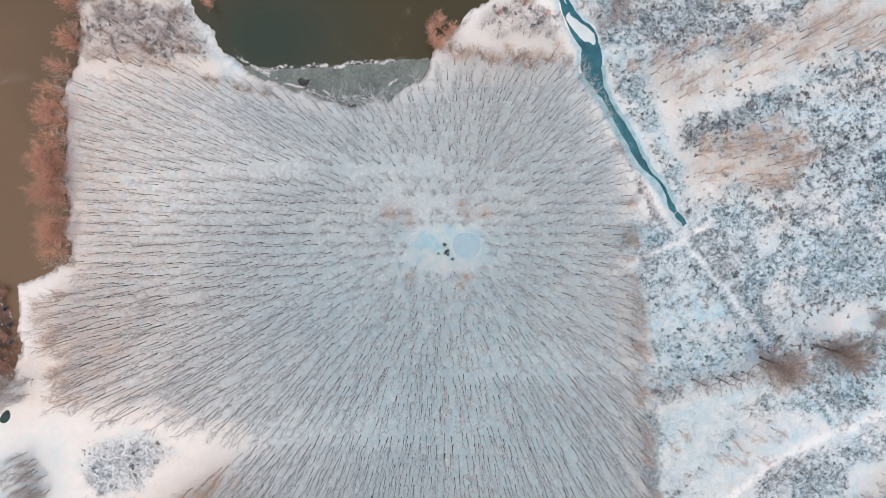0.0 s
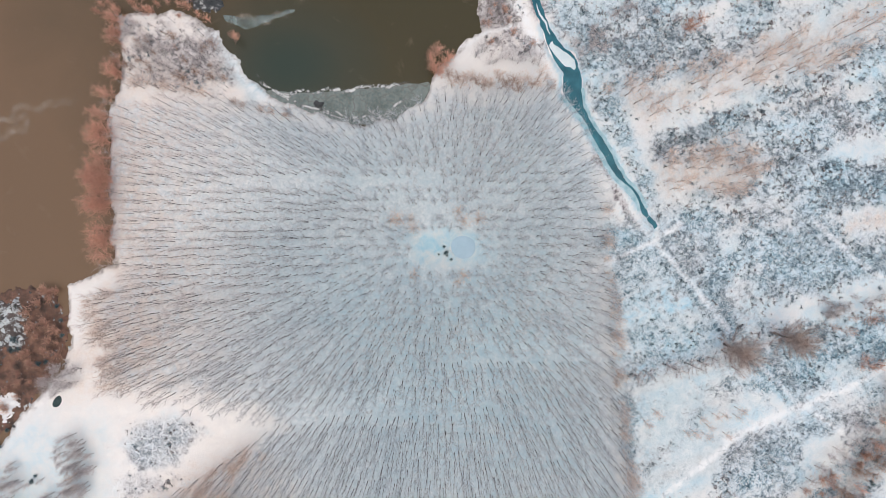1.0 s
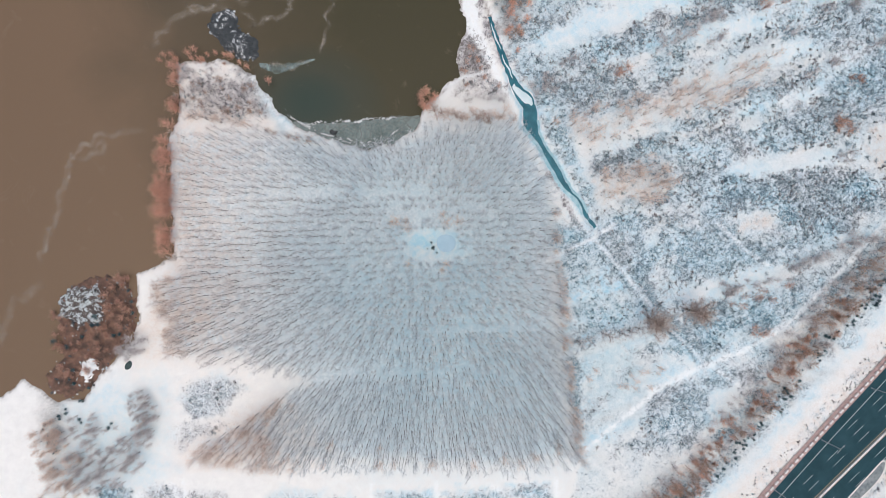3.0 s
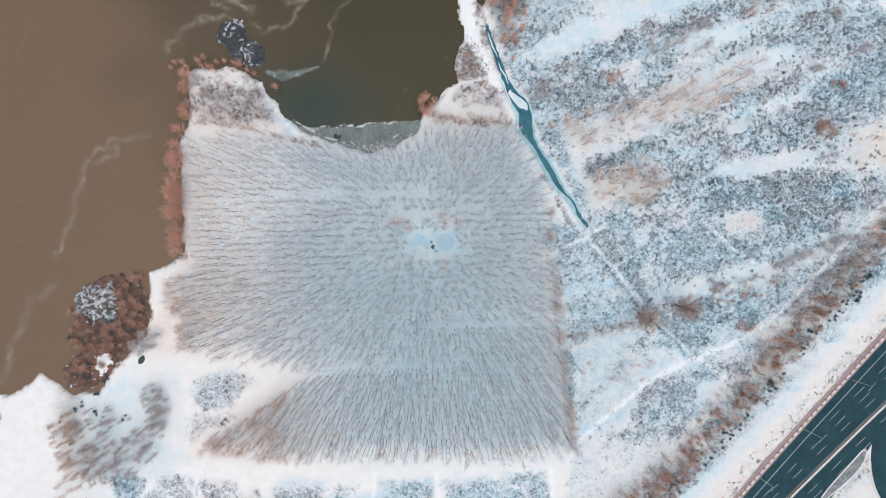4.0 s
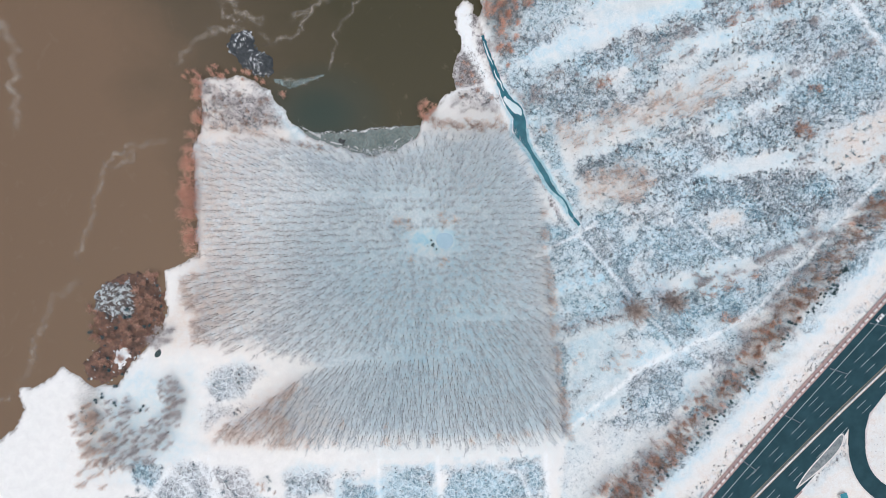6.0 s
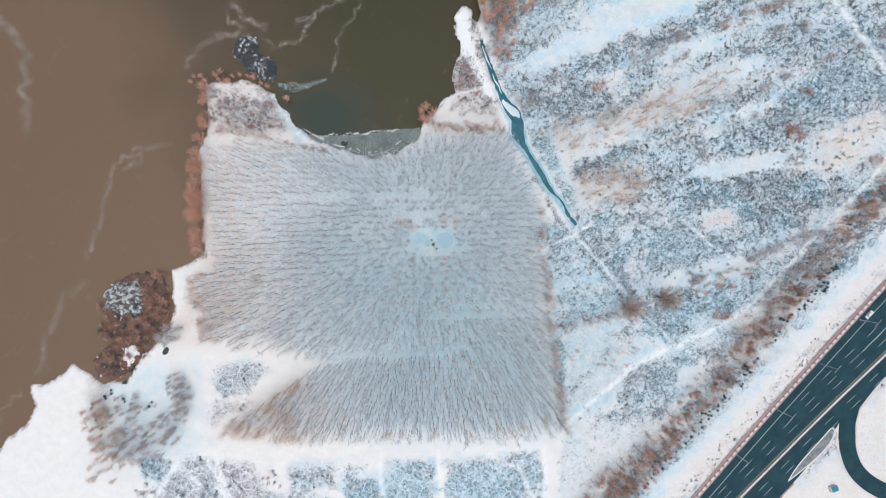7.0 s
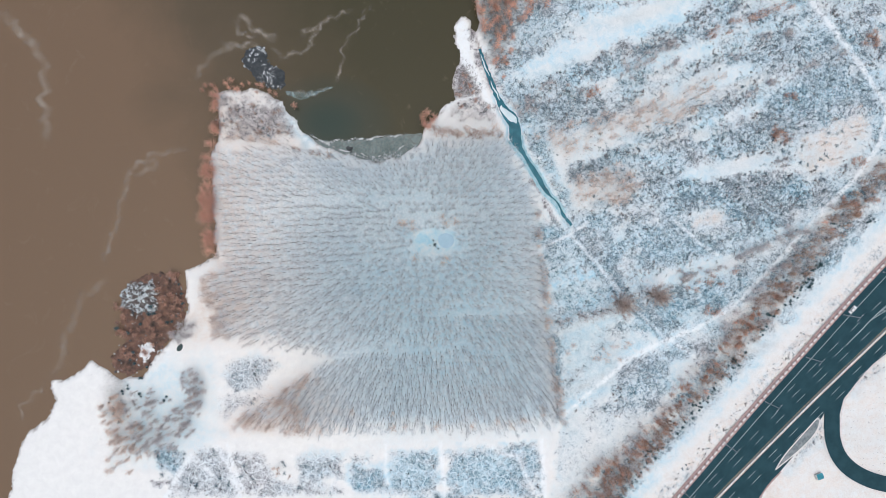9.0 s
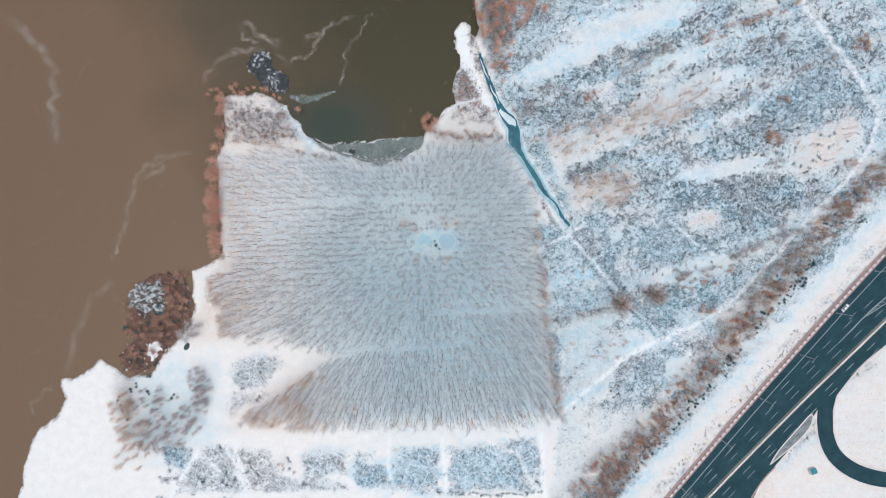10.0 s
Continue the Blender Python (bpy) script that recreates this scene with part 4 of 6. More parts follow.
def uneven_edge(outline, amount=0.9):
    """The rounded outline, drawn in and out here and there."""
    p = np.array(rounded(outline, 4))
    return [tuple(a) for a in p + amount * np.stack([wave(p[:, 0], p[:, 1], 6, 91), wave(p[:, 0], p[:, 1], 5, 92)], 1)]


def sheet(name, outline, z, mat, label, category, step=0.0):
    """A level sheet of any outline."""
    bm = bmesh.new()
    bm.faces.new([bm.verts.new((x, y, z)) for x, y in outline])
    bmesh.ops.triangulate(bm, faces=bm.faces[:])
    return tagged(part(name, bm, mat), label, category, kind="structure")


sheet("water", [(-3000, -3000), (60, -3000), (60, 3000), (-3000, 3000)], -0.92, WATER, "still silty brown river water", "water")


def ribbon(name, line, halves, z, mat, label="", category="", kind="", ragged=0.0, seed=1, body=False, parent=None):
    """A level strip along a line, with half widths at its points and an uneven edge."""
    p = np.array(line, float)
    h = np.array(halves if len(halves) == len(line) else [halves[0]] * len(line), float)
    for _ in range(3 if len(line) > 3 else 0):  # cut the corners, keeping both ends
        cut = lambda q: np.concatenate([q[:1], np.stack([q[:-1] * 0.75 + q[1:] * 0.25, q[:-1] * 0.25 + q[1:] * 0.75], 1).reshape(-1, *q.shape[1:]), q[-1:]])
        p, h = cut(p), cut(h)
    s = np.concatenate([[0], np.cumsum(np.hypot(*np.diff(p, axis=0).T))])
    t = np.linspace(0, s[-1], max(3, int(s[-1] / 0.8)))
    c = np.stack([np.interp(t, s, p[:, 0]), np.interp(t, s, p[:, 1])], 1)
    k = np.ones(5) / 5
    c[2:-2] = np.stack([np.convolve(c[:, 0], k, "valid"), np.convolve(c[:, 1], k, "valid")], 1)
    w = np.interp(t, s, h)
    d = np.gradient(c, axis=0)
    d /= np.linalg.norm(d, axis=1)[:, None] + 1e-9
    nrm = np.stack([-d[:, 1], d[:, 0]], 1)
    side = np.array([-1, -0.5, 0, 0.5, 1])
    shift = ragged * wave(c[:, 0], c[:, 1], 12, seed) + 0.5 * ragged * wave(c[:, 0], c[:, 1], 4, seed + 1)
    v = np.concatenate([c + nrm * (w * q + (shift if ragged else 0))[:, None] for q in side])
    m = len(t)
    f = [(b * m + i, b * m + i + 1, (b + 1) * m + i + 1, (b + 1) * m + i) for b in range(4) for i in range(m - 1)]
    me = mesh(name, np.concatenate([v, np.full((len(v), 1), z)], 1), f, mat)
    if body:
        fade = np.concatenate([np.full(m, q) for q in (0.0, 0.75, 1.0, 0.75, 0.0)]) * np.tile(np.clip(np.minimum(t, s[-1] - t) / 6, 0, 1), 5)
        me.attributes.new("body", "FLOAT", "POINT").data.foreach_set("value", fade.astype(np.float32))
    ob = part(name, me, parent=parent)
    return tagged(ob, label, category, kind=kind)


ribbon("canal_water", CANAL_LINE[1:], [1.25 * h + 1.8 for h in CANAL_HALF[1:len(CANAL_LINE)]], -0.62, CANAL, "narrow canal with dark teal open water", "canal", "structure")
sheet("ice_1", uneven_edge([(31.7, 69.1), (33.2, 67.2), (35.3, 66.3), (37.6, 65.1), (39.6, 63.0), (40.6, 60.8), (39.4, 59.5), (38.1, 60.4), (36.8, 60.0), (35.5, 61.9), (33.2, 63.7), (31.8, 66.2)], 0.35), -0.57, ICE, "snow-covered ice across the canal", "ice")
for cut in ([(21.7, 93.5), (24.0, 87.6), (26.3, 82.8)], [(26.9, 80.5), (29.2, 75.4), (31.5, 70.9)]):
    ribbon("canal_ice", cut, [0.1, 0.4, 0.1], -0.575, ICE, "snowy ice tongue along the canal's bank", "ice", ragged=0.35, seed=9)
sheet("shore_ice", uneven_edge([(-61.1, 50.8), (-49.2, 49.8), (-35.0, 51.0), (-20.9, 52.6), (-10.9, 54.1), (-6.1, 54.7), (-8.1, 48.4), (-16.3, 42.4), (-26.5, 40.0), (-37.9, 40.8), (-49.2, 45.0), (-59.1, 48.6)], 0.3), -0.80, FLATICE, "grey-green ice shelf frozen onto the cove's shore", "ice")
sheet("pond_ice", rounded([(1.1, 2.4), (2.3, 4.4), (4.6, 5.2), (7.2, 4.8), (9.0, 3.3), (9.2, 0.7), (8.2, -1.4), (5.5, -2.5), (3.2, -1.9), (1.5, -0.2)]), 0.06, PONDICE, "small round pond of smooth pale blue ice", "pond")


# snow rims along the canal and pressure ridges along the cove
for k, q in enumerate((-1, 1)):
    p, h = np.array(CANAL_LINE[4:-3]), np.array(CANAL_HALF[4:len(CANAL_LINE) - 3])
    d = np.gradient(p, axis=0)
    d /= np.linalg.norm(d, axis=1)[:, None]
    rim = p + np.stack([-d[:, 1], d[:, 0]], 1) * (q * (h + 0.55))[:, None]
    ribbon("snow_bank", [tuple(a) for a in rim], [0.42], -0.42, SNOW, "low bank of snow and ice along the canal", "snow", ragged=0.35, seed=80 + k)
p, h = np.array(CANAL_LINE[8:-2]), np.array(CANAL_HALF[8:len(CANAL_LINE) - 2])
d = np.gradient(p, axis=0)
d /= np.linalg.norm(d, axis=1)[:, None]
for q, wide, k in ((-1, 1.0, 0), (1, 0.55, 1)):
    edge = p + np.stack([-d[:, 1], d[:, 0]], 1) * (q * (h + 0.35 * wide))[:, None]
    ribbon("canal_ice", [tuple(a) for a in edge], [wide], -0.16 - 0.03 * k, MARGIN, "pale teal ice margin frozen along the canal", "ice", ragged=0.35, seed=94 + k)
SKIM = skim_material()
CRUST = crust_material()
ribbon("ice_ridge", [(-63.1, 56.0), (-59.8, 51.7), (-53.8, 48.7), (-47.0, 46.1), (-38.7, 44.0), (-31.9, 42.1), (-25.0, 42.2), (-19.5, 44.7), (-16.0, 47.8), (-11.8, 50.6)], [0.55], -0.55, CRUST, "white ridge of pushed-up ice along the cove shore", "ice", ragged=0.6, seed=84, body=True)
ribbon("ice_ridge", [(-62.0, 54.9), (-58.8, 50.9), (-52.5, 47.7), (-45.6, 45.0), (-36.0, 42.1), (-27.7, 40.8), (-20.9, 42.8), (-16.2, 45.6), (-12.4, 48.7)], [0.4], -0.60, CRUST, "white ridge of pushed-up ice along the cove shore", "ice", ragged=0.5, seed=86, body=True)
ribbon("ice_crust", [(-57.9, 49.8), (-49.7, 49.9), (-41.5, 50.5), (-33.3, 51.7), (-25.1, 52.4), (-18.2, 53.3), (-13.5, 54.4)], [0.8], -0.77, CRUST, "ragged snowy crust on the ice shelf's edge", "ice", ragged=0.7, seed=88, body=True)
sheet("skim_ice", uneven_edge([(-75.0, 74.8), (-69.8, 73.7), (-63.6, 74.1), (-57.5, 75.0), (-50.7, 77.3), (-51.8, 75.6), (-57.5, 73.6), (-61.6, 71.7), (-65.0, 70.0), (-69.1, 70.7), (-72.8, 72.3)], 0.4), -0.84, SKIM, "thin pale skim of ice on the cove", "ice")


# ---- trees ----
def tube(path, radii, sides):
    """Vertices and triangles of a tapered tube along a path."""
    v, f = [], []
    for k, (p, r) in enumerate(zip(path, radii)):
        for j in range(sides):
            a = 6.283 * j / sides
            v.append((p[0] + r * math.cos(a), p[1] + r * math.sin(a), p[2]))
    for k in range(len(path) - 1):
        for j in range(sides):
            a, b = k * sides + j, k * sides + (j + 1) % sides
            f += [(a, b, b + sides), (a, b + sides, a + sides)]
    return v, f


def spikes(base, way, length, width):
    """Many thin three-sided twigs at once."""
    n = len(base)
    way = way / np.linalg.norm(way, axis=1)[:, None]
    u = np.cross(way, np.where(np.abs(way[:, 2:3]) < 0.8, [[0, 0, 1.0]], [[1.0, 0, 0]]))
    u /= np.linalg.norm(u, axis=1)[:, None]
    w = np.cross(way, u)
    ring = [base + (u * math.cos(a) + w * math.sin(a)) * width[:, None] for a in (0, 2.094, 4.189)]
    v = np.stack([*ring, base + way * length[:, None]], 1).reshape(-1, 3)
    o = np.arange(n)[:, None] * 4
    f = np.concatenate([o + np.array([[0, 1, 3]]), o + np.array([[1, 2, 3]])], 1).reshape(-1, 3)
    return v, f


def join(pieces):
    v, f, n = [], [], 0
    for a, b in pieces:
        a, b = np.asarray(a, float).reshape(-1, 3), np.asarray(b, int).reshape(-1, 3)
        v.append(a)
        f.append(b + n)
        n += len(a)
    return np.concatenate(v), np.concatenate(f)


def tree_shape(seed, height=15.0, bare=0.35, limbs=11, reach=2.6, rise=1.7, twigs=170, twig=1.6, thick=0.115, fine=0.020, bend=0.36, woody=False, stray=0.55):
    """A bare tree: its trunk with limbs, and its twigs."""
    r = np.random.default_rng(seed)
    zs = np.linspace(0, height, 8)
    bx, by = np.cumsum(r.normal(0, bend * 0.35, 8)), np.cumsum(r.normal(0, bend * 0.35, 8))
    bx, by = bx - bx[0], by - by[0]
    rad = thick * (0.08 + 0.92 * (1 - zs / height) ** 1.3)
    rad[0] *= 1.6
    spine = np.stack([bx, by, zs], 1)
    spine[0, 2] = -0.6
    wood, fringe = [tube(spine, rad, 5 if woody else 3)], []
    starts, ways = [], []
    for k in range(limbs):
        z0 = height * (bare + (0.95 - bare) * (k + r.uniform(0, 0.8)) / limbs)
        a = 2.4 * k + r.uniform(-0.5, 0.5)
        p0 = np.array([np.interp(z0, zs, bx), np.interp(z0, zs, by), z0])
        long = reach * r.uniform(0.7, 1.25) * (1 - 0.55 * (z0 / height - bare) / (1 - bare))
        d1 = np.array([math.cos(a), math.sin(a), rise * r.uniform(0.7, 1.2)])
        p1 = p0 + d1 * long * 0.5
        d2 = d1 * [1, 1, 1.25] + r.normal(0, 0.2, 3)
        p2 = p1 + d2 * long * 0.5
        t0 = (woody or 0.2) * np.interp(z0, zs, rad)
        (wood if woody else fringe).append(tube([p0, p1, p2], [t0, t0 * 0.65, 0.02], 3))
        for p, q, d in ((p0, p1, d1), (p1, p2, d2)):
            m = max(2, int(twigs / limbs / 2))
            s = r.uniform(0.1, 1, m)[:, None]
            starts.append(p * (1 - s) + q * s)
            ways.append(d / np.linalg.norm(d) + r.normal(0, stray, (m, 3)))
    m = max(6, twigs // 8)
    z0 = r.uniform(height * (bare + 0.15), height, m)
    starts.append(np.stack([np.interp(z0, zs, bx), np.interp(z0, zs, by), z0], 1))
    ways.append(np.stack([r.normal(0, 0.6, m), r.normal(0, 0.6, m), r.uniform(0.4, 1.3, m)], 1))
    base, way = np.concatenate(starts), np.concatenate(ways)
    way[:, 2] = np.abs(way[:, 2]) + 0.1
    crown = spikes(base, way, r.uniform(0.5, 1.3, len(base)) * twig, r.uniform(0.6, 1.3, len(base)) * fine)
    return join(wood), join(fringe + [crown])


def stamp(shape, places, turns, sizes):
    """Copies of a shape, joined: at the places, turned about the vertical and scaled."""
    v, f = shape
    c, s = np.cos(turns)[:, None], np.sin(turns)[:, None]
    z = np.asarray(sizes)[:, None]
    x = (v[None, :, 0] * c - v[None, :, 1] * s) * z + places[:, 0:1]
    y = (v[None, :, 0] * s + v[None, :, 1] * c) * z + places[:, 1:2]
    h = v[None, :, 2] * z + places[:, 2:3]
    out = np.stack([x, y, h], 2).reshape(-1, 3)
    return out, (f[None] + np.arange(len(places))[:, None, None] * len(v)).reshape(-1, 3)


class Kind:
    """A kind of tree: a few shapes in one twig colour, as shared meshes."""

    def __init__(self, name, colour, label, seeds, bark=None, **shape):
        self.name, self.label, self.mats = name, label, (bark or BARK, colour)
        self.shapes = [tree_shape(s, **shape) for s in seeds]
        self.meshes = [(mesh("trunk", *w, self.mats[0]), mesh("crown", *c, self.mats[1])) for w, c in self.shapes]

    def plant(self, x, y, size=1.0, group="", label=""):
        k = int(rng.integers(len(self.shapes)))
        z = float(ground_height(np.array([x]), np.array([y]))[0])
        ob = thing(self.name, (float(x), float(y), max(z, -0.7)), float(rng.uniform(0, 360)), label or self.label, "tree" if "bush" not in self.name else "bush", group)
        ob.scale = (size,) * 3
        part("trunk" if "bush" not in self.name else "stem", self.meshes[k][0], parent=ob)
        part("crown", self.meshes[k][1], parent=ob)
        return ob


def scattered(poly, step, jitter=0.35, row=None, seed=1, across=None):
    """Places within an outline, on an uneven grid whose rows run along x."""
    r = np.random.default_rng(seed)
    p = np.array(poly)
    sx, sy = step, row or step
    xs, ys = np.arange(p[:, 0].min(), p[:, 0].max(), sx), np.arange(p[:, 1].min(), p[:, 1].max(), sy)
    x, y = (a.ravel() for a in np.meshgrid(xs, ys))
    x = x + r.uniform(-jitter, jitter, len(x)) * sx + (np.round(y / sy) % 2) * sx / 2
    y = y + r.uniform(-1, 1, len(y)) * sy * (jitter if across is None else across)
    keep = inside(x, y, poly)
    return x[keep], y[keep]


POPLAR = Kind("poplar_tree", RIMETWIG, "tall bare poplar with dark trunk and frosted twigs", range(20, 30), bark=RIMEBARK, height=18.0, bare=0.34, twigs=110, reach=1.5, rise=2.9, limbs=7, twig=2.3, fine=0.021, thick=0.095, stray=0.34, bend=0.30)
RUSSET = Kind("russet_tree", REDTWIG, "bare tree with russet twigs in snow", range(30, 35), height=14.0, bare=0.2, twigs=380, reach=2.9, limbs=24, rise=1.5, fine=0.026, twig=2.1)
BELTTREE = Kind("belt_tree", BROWNTWIG, "bare brown tree in the belt beside the highway", range(35, 40), height=10.0, bare=0.12, twigs=320, reach=2.9, limbs=16, rise=1.3, fine=0.031, twig=1.9, stray=0.6)
PALEBARK = simple("pale_bark", (0.12, 0.095, 0.085), (0.32, 0.26, 0.23), 1.2, 0.95)
STRAW = Kind("straw_tree", TANTWIG, "slender bare tree with straw-coloured twigs in the field", range(40, 45), bark=PALEBARK, height=12.0, bare=0.3, twigs=280, reach=2.5, limbs=18, fine=0.018, thick=0.12, twig=2.2)
GREY = Kind("grey_tree", GREYTWIG, "spreading bare tree with grey frosted twigs", range(50, 55), height=8.5, bare=0.2, twigs=260, reach=3.0, rise=1.2, limbs=18, thick=0.12, fine=0.016, twig=1.9)
ROWTREE = Kind("meadow_tree", GREYTWIG, "spreading grey tree in a row across the frosted meadow", range(55, 58), height=9.5, bare=0.2, twigs=420, reach=3.6, rise=1.0, limbs=14, thick=0.16, fine=0.022, woody=0.6, twig=2.0)
CROWNTWIG = simple("grey_brown_twigs", (0.36, 0.275, 0.235), (0.70, 0.58, 0.52), 0.5, 0.9, per="island")
BROAD = Kind("broad_tree", CROWNTWIG, "broad old tree with a round brown crown", range(60, 62), height=13.5, bare=0.14, twigs=6500, reach=4.9, rise=1.2, limbs=64, thick=0.24, twig=1.9, fine=0.0135, woody=0.07, stray=1.0)
REDBUSH = Kind("russet_bush", REDTWIG, "dense russet bush at the water's edge", range(70, 73), bark=REDTWIG, height=3.2, bare=0.05, twigs=460, reach=2.6, rise=0.8, limbs=18, thick=0.06, twig=1.5, fine=0.03, stray=1.0)
BROWNBUSH = Kind("brown_bush", BROWNTWIG, "low brown bush in the snowy field", range(73, 75), bark=BROWNTWIG, height=2.6, bare=0.05, twigs=420, reach=2.6, rise=0.8, limbs=20, thick=0.05, twig=1.5, fine=0.022)
CORALTWIG = simple("coral_twigs", (0.58, 0.32, 0.235), (0.96, 0.62, 0.48), 0.5, 0.9, per="island")
CORAL = Kind("shore_tree", CORALTWIG, "bare coral-twigged tree along the river shore", range(75, 79), bark=CORALTWIG, height=14.0, bare=0.05, twigs=950, reach=3.7, rise=1.15, limbs=30, thick=0.1, twig=1.8, fine=0.029, stray=0.9)
DARKBUSH = Kind("dark_bush", TUFT, "round dark bush dusted with frost on the snow", range(80, 83), height=1.3, bare=0.05, twigs=170, reach=1.9, rise=0.7, limbs=14, thick=0.04, twig=1.0, fine=0.03, stray=1.0)
GREENBUSH = Kind("evergreen_bush", TEAL, "dark evergreen bush beside the tree belt", range(90, 93), height=2.8, bare=0.05, twigs=270, reach=1.3, rise=0.8, limbs=18, thick=0.05, twig=0.9, fine=0.065, stray=1.2)


MAUVE = Kind("thicket_tree", GREYTWIG, "low bare tree with a hazy mauve-grey crown in the field", range(83, 87), height=5.5, bare=0.1, twigs=330, reach=2.5, rise=1.0, limbs=14, thick=0.10, fine=0.024, twig=1.4, stray=1.1)


def build_plantation():
    # uneven planted rows, just under 3 m apart, that climb a little towards the east
    p = np.array(FOREST)
    tilt = [tuple(a) for a in np.stack([p[:, 0], p[:, 1] - 0.03 * p[:, 0]], 1)]
    x, y = scattered(tilt, 1.6, 0.5, 2.9, seed=3, across=0.25)
    y = y + 0.03 * x
    y, x = y + 0.5 * wave(x, y, 30, 51), x + 0.9 * wave(x, y, 9, 52)
    gaps = [([(-0.6, -33.1), (22.3, -32.3), (45.8, -30.2)], 1.15), ([(-23.4, -51.5), (-3.4, -50.3), (16.6, -48.6)], 1.2), ([(-99.9, 16.6), (-49.1, 20.3), (-3.7, 22.8)], 0.9), ([(-60.3, -56.0), (-43.3, -53.2), (-23.4, -51.5)], 1.4), ([(-20.7, 10.5), (19.2, 17.2)], 1.2)]
    keep = depth_in(x, y, POND) < -1.0
    for line, half in gaps:
        keep &= away(x, y, line) > half
    keep &= rng.uniform(0, 1, len(x)) < np.where(x < -72, 0.8, 0.93) + np.clip(0.3 * wave(x, y, 8, 53), -0.4, 0)
    x, y = x[keep], y[keep]
    edge = depth_in(x, y, FOREST) + rng.normal(0, 1.5, len(x))
    russet = (edge < 5) & ((x < -100) | (y < -62)) & (rng.uniform(0, 1, len(x)) < np.where(x < -60, 0.45, 0.07))
    russet |= (np.hypot(x + 2, y - 2) < 18) & (rng.uniform(0, 1, len(x)) < 0.07)
    russet |= (x < -112) & (y < -5) & (rng.uniform(0, 1, len(x)) < 0.7)
    russet |= (x < -66) & (y < -60) & (rng.uniform(0, 1, len(x)) < 0.55)
    russet |= (y < -80) & (x < 0) & (rng.uniform(0, 1, len(x)) < np.where(x < -55, 0.3, 0.06))
    shore = (x < -95) & (y > -14) & (edge < 5.5)
    x, y, russet = x[~shore], y[~shore], russet[~shore]
    near = np.hypot(x + 2, y - 2) < 23
    for a, b, red in zip(x[near], y[near], russet[near]):
        (STRAW if red else POPLAR).plant(a, b, rng.uniform(0.82, 1.15), "plantation trees", "bare straw-twigged tree by the plantation clearing" if red else "")
    far = ~near
    pieces, tags = [], []
    for kind, pick in ((POPLAR, far & ~russet), (STRAW, far & russet)):
        a, b = x[pick], y[pick]
        which = rng.integers(len(kind.shapes), size=len(a))
        for k, (wood, crown) in enumerate(kind.shapes):
            s = which == k
            at = np.stack([a[s], b[s], np.maximum(ground_height(a[s], b[s]), -0.6)], 1)
            turn, size = rng.uniform(0, 6.283, s.sum()), rng.uniform(0.8, 1.15, s.sum()) * np.where((a[s] < -55) & (b[s] > -5), 0.8, 1.0)
            for shape, slot in ((wood, 0 if kind is POPLAR else 3), (crown, 1 if kind is POPLAR else 2)):
                pieces.append(stamp(shape, at, turn, size))
                tags.append(np.full(len(pieces[-1][1]), slot))
    v, f = join(pieces)
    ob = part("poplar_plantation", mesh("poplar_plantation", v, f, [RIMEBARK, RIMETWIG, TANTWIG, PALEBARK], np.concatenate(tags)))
    tagged(ob, "dense rows of bare frosted poplars on the snowy bank", "trees", kind="stuff")


build_plantation()


def grove(kind, poly, step, size=(0.75, 1.15), group="", chance=1.0, seed=1, row=None, label="", wet=1.5):
    x, y = scattered(poly, step, 0.85, row, seed)
    for a, b in zip(x, y):
        if rng.uniform() < chance and depth_in(np.array([a]), np.array([b]), LAND)[0] > -wet:
            kind.plant(a, b, rng.uniform(*size), group, label)


# russet trees that lean over the water along the western shore
grove(CORAL, [(-109.4, 47.1), (-108.3, 47.1), (-108.8, 28.4), (-108.0, 8.7), (-107.2, -5.5), (-108.6, -6.0), (-109.4, 8.7), (-110.0, 28.4)], 1.5, (0.8, 1.1), "shore trees", 0.97, 26, wet=4)
grove(STRAW, [(-112.5, -21.1), (-108.5, -19.6), (-106.5, -31.0), (-101.3, -44.6), (-106.6, -45.7), (-110.0, -33.8)], 2.6, (0.6, 0.95), "plantation edge trees", 0.6, 47)
grove(CORAL, [(-107.7, 73.0), (-105.7, 71.9), (-104.9, 60.9), (-105.7, 51.0), (-107.1, 51.0), (-106.6, 60.9)], 2.0, (0.45, 0.75), "shore trees", 0.8, 27, wet=4)
grove(CORAL, [(-107.7, 74.7), (-99.8, 75.3), (-91.4, 75.4), (-91.4, 74.3), (-99.8, 73.6), (-107.1, 73.0)], 1.7, (0.35, 0.6), "shore trees", 0.95, 29, wet=4)
grove(CORAL, [(-7.8, 54.6), (-5.0, 55.8), (-2.7, 59.8), (-4.4, 61.5), (-7.2, 58.1)], 2.0, (0.35, 0.6), "shore trees", 0.9, 30, wet=4)
grove(STRAW, [(49.6, 18.0), (51.6, 17.4), (50.8, -2.1), (54.1, -19.3), (56.2, -36.5), (59.9, -62.4), (62.6, -87.0), (60.6, -87.0), (57.6, -62.4), (53.9, -36.5), (51.8, -19.3), (48.5, -2.1)], 1.9, (0.65, 1.05), "plantation edge trees", 0.8, 28)
# rows of slender trees in the field beyond the canal
grove(STRAW, [(47.7, 52.2), (82.1, 65.4), (122.5, 77.2), (145.7, 87.5), (122.7, 60.0), (82.2, 51.1), (62.1, 42.4)], 3.5, (0.55, 1.0), "field trees", 0.8, 5, 3.6)
grove(STRAW, [(66.5, 33.8), (92.4, 40.3), (101.2, 30.3), (91.1, 19.6), (69.4, 21.5)], 2.9, (0.6, 1.0), "field trees", 0.9, 6, 3.2)
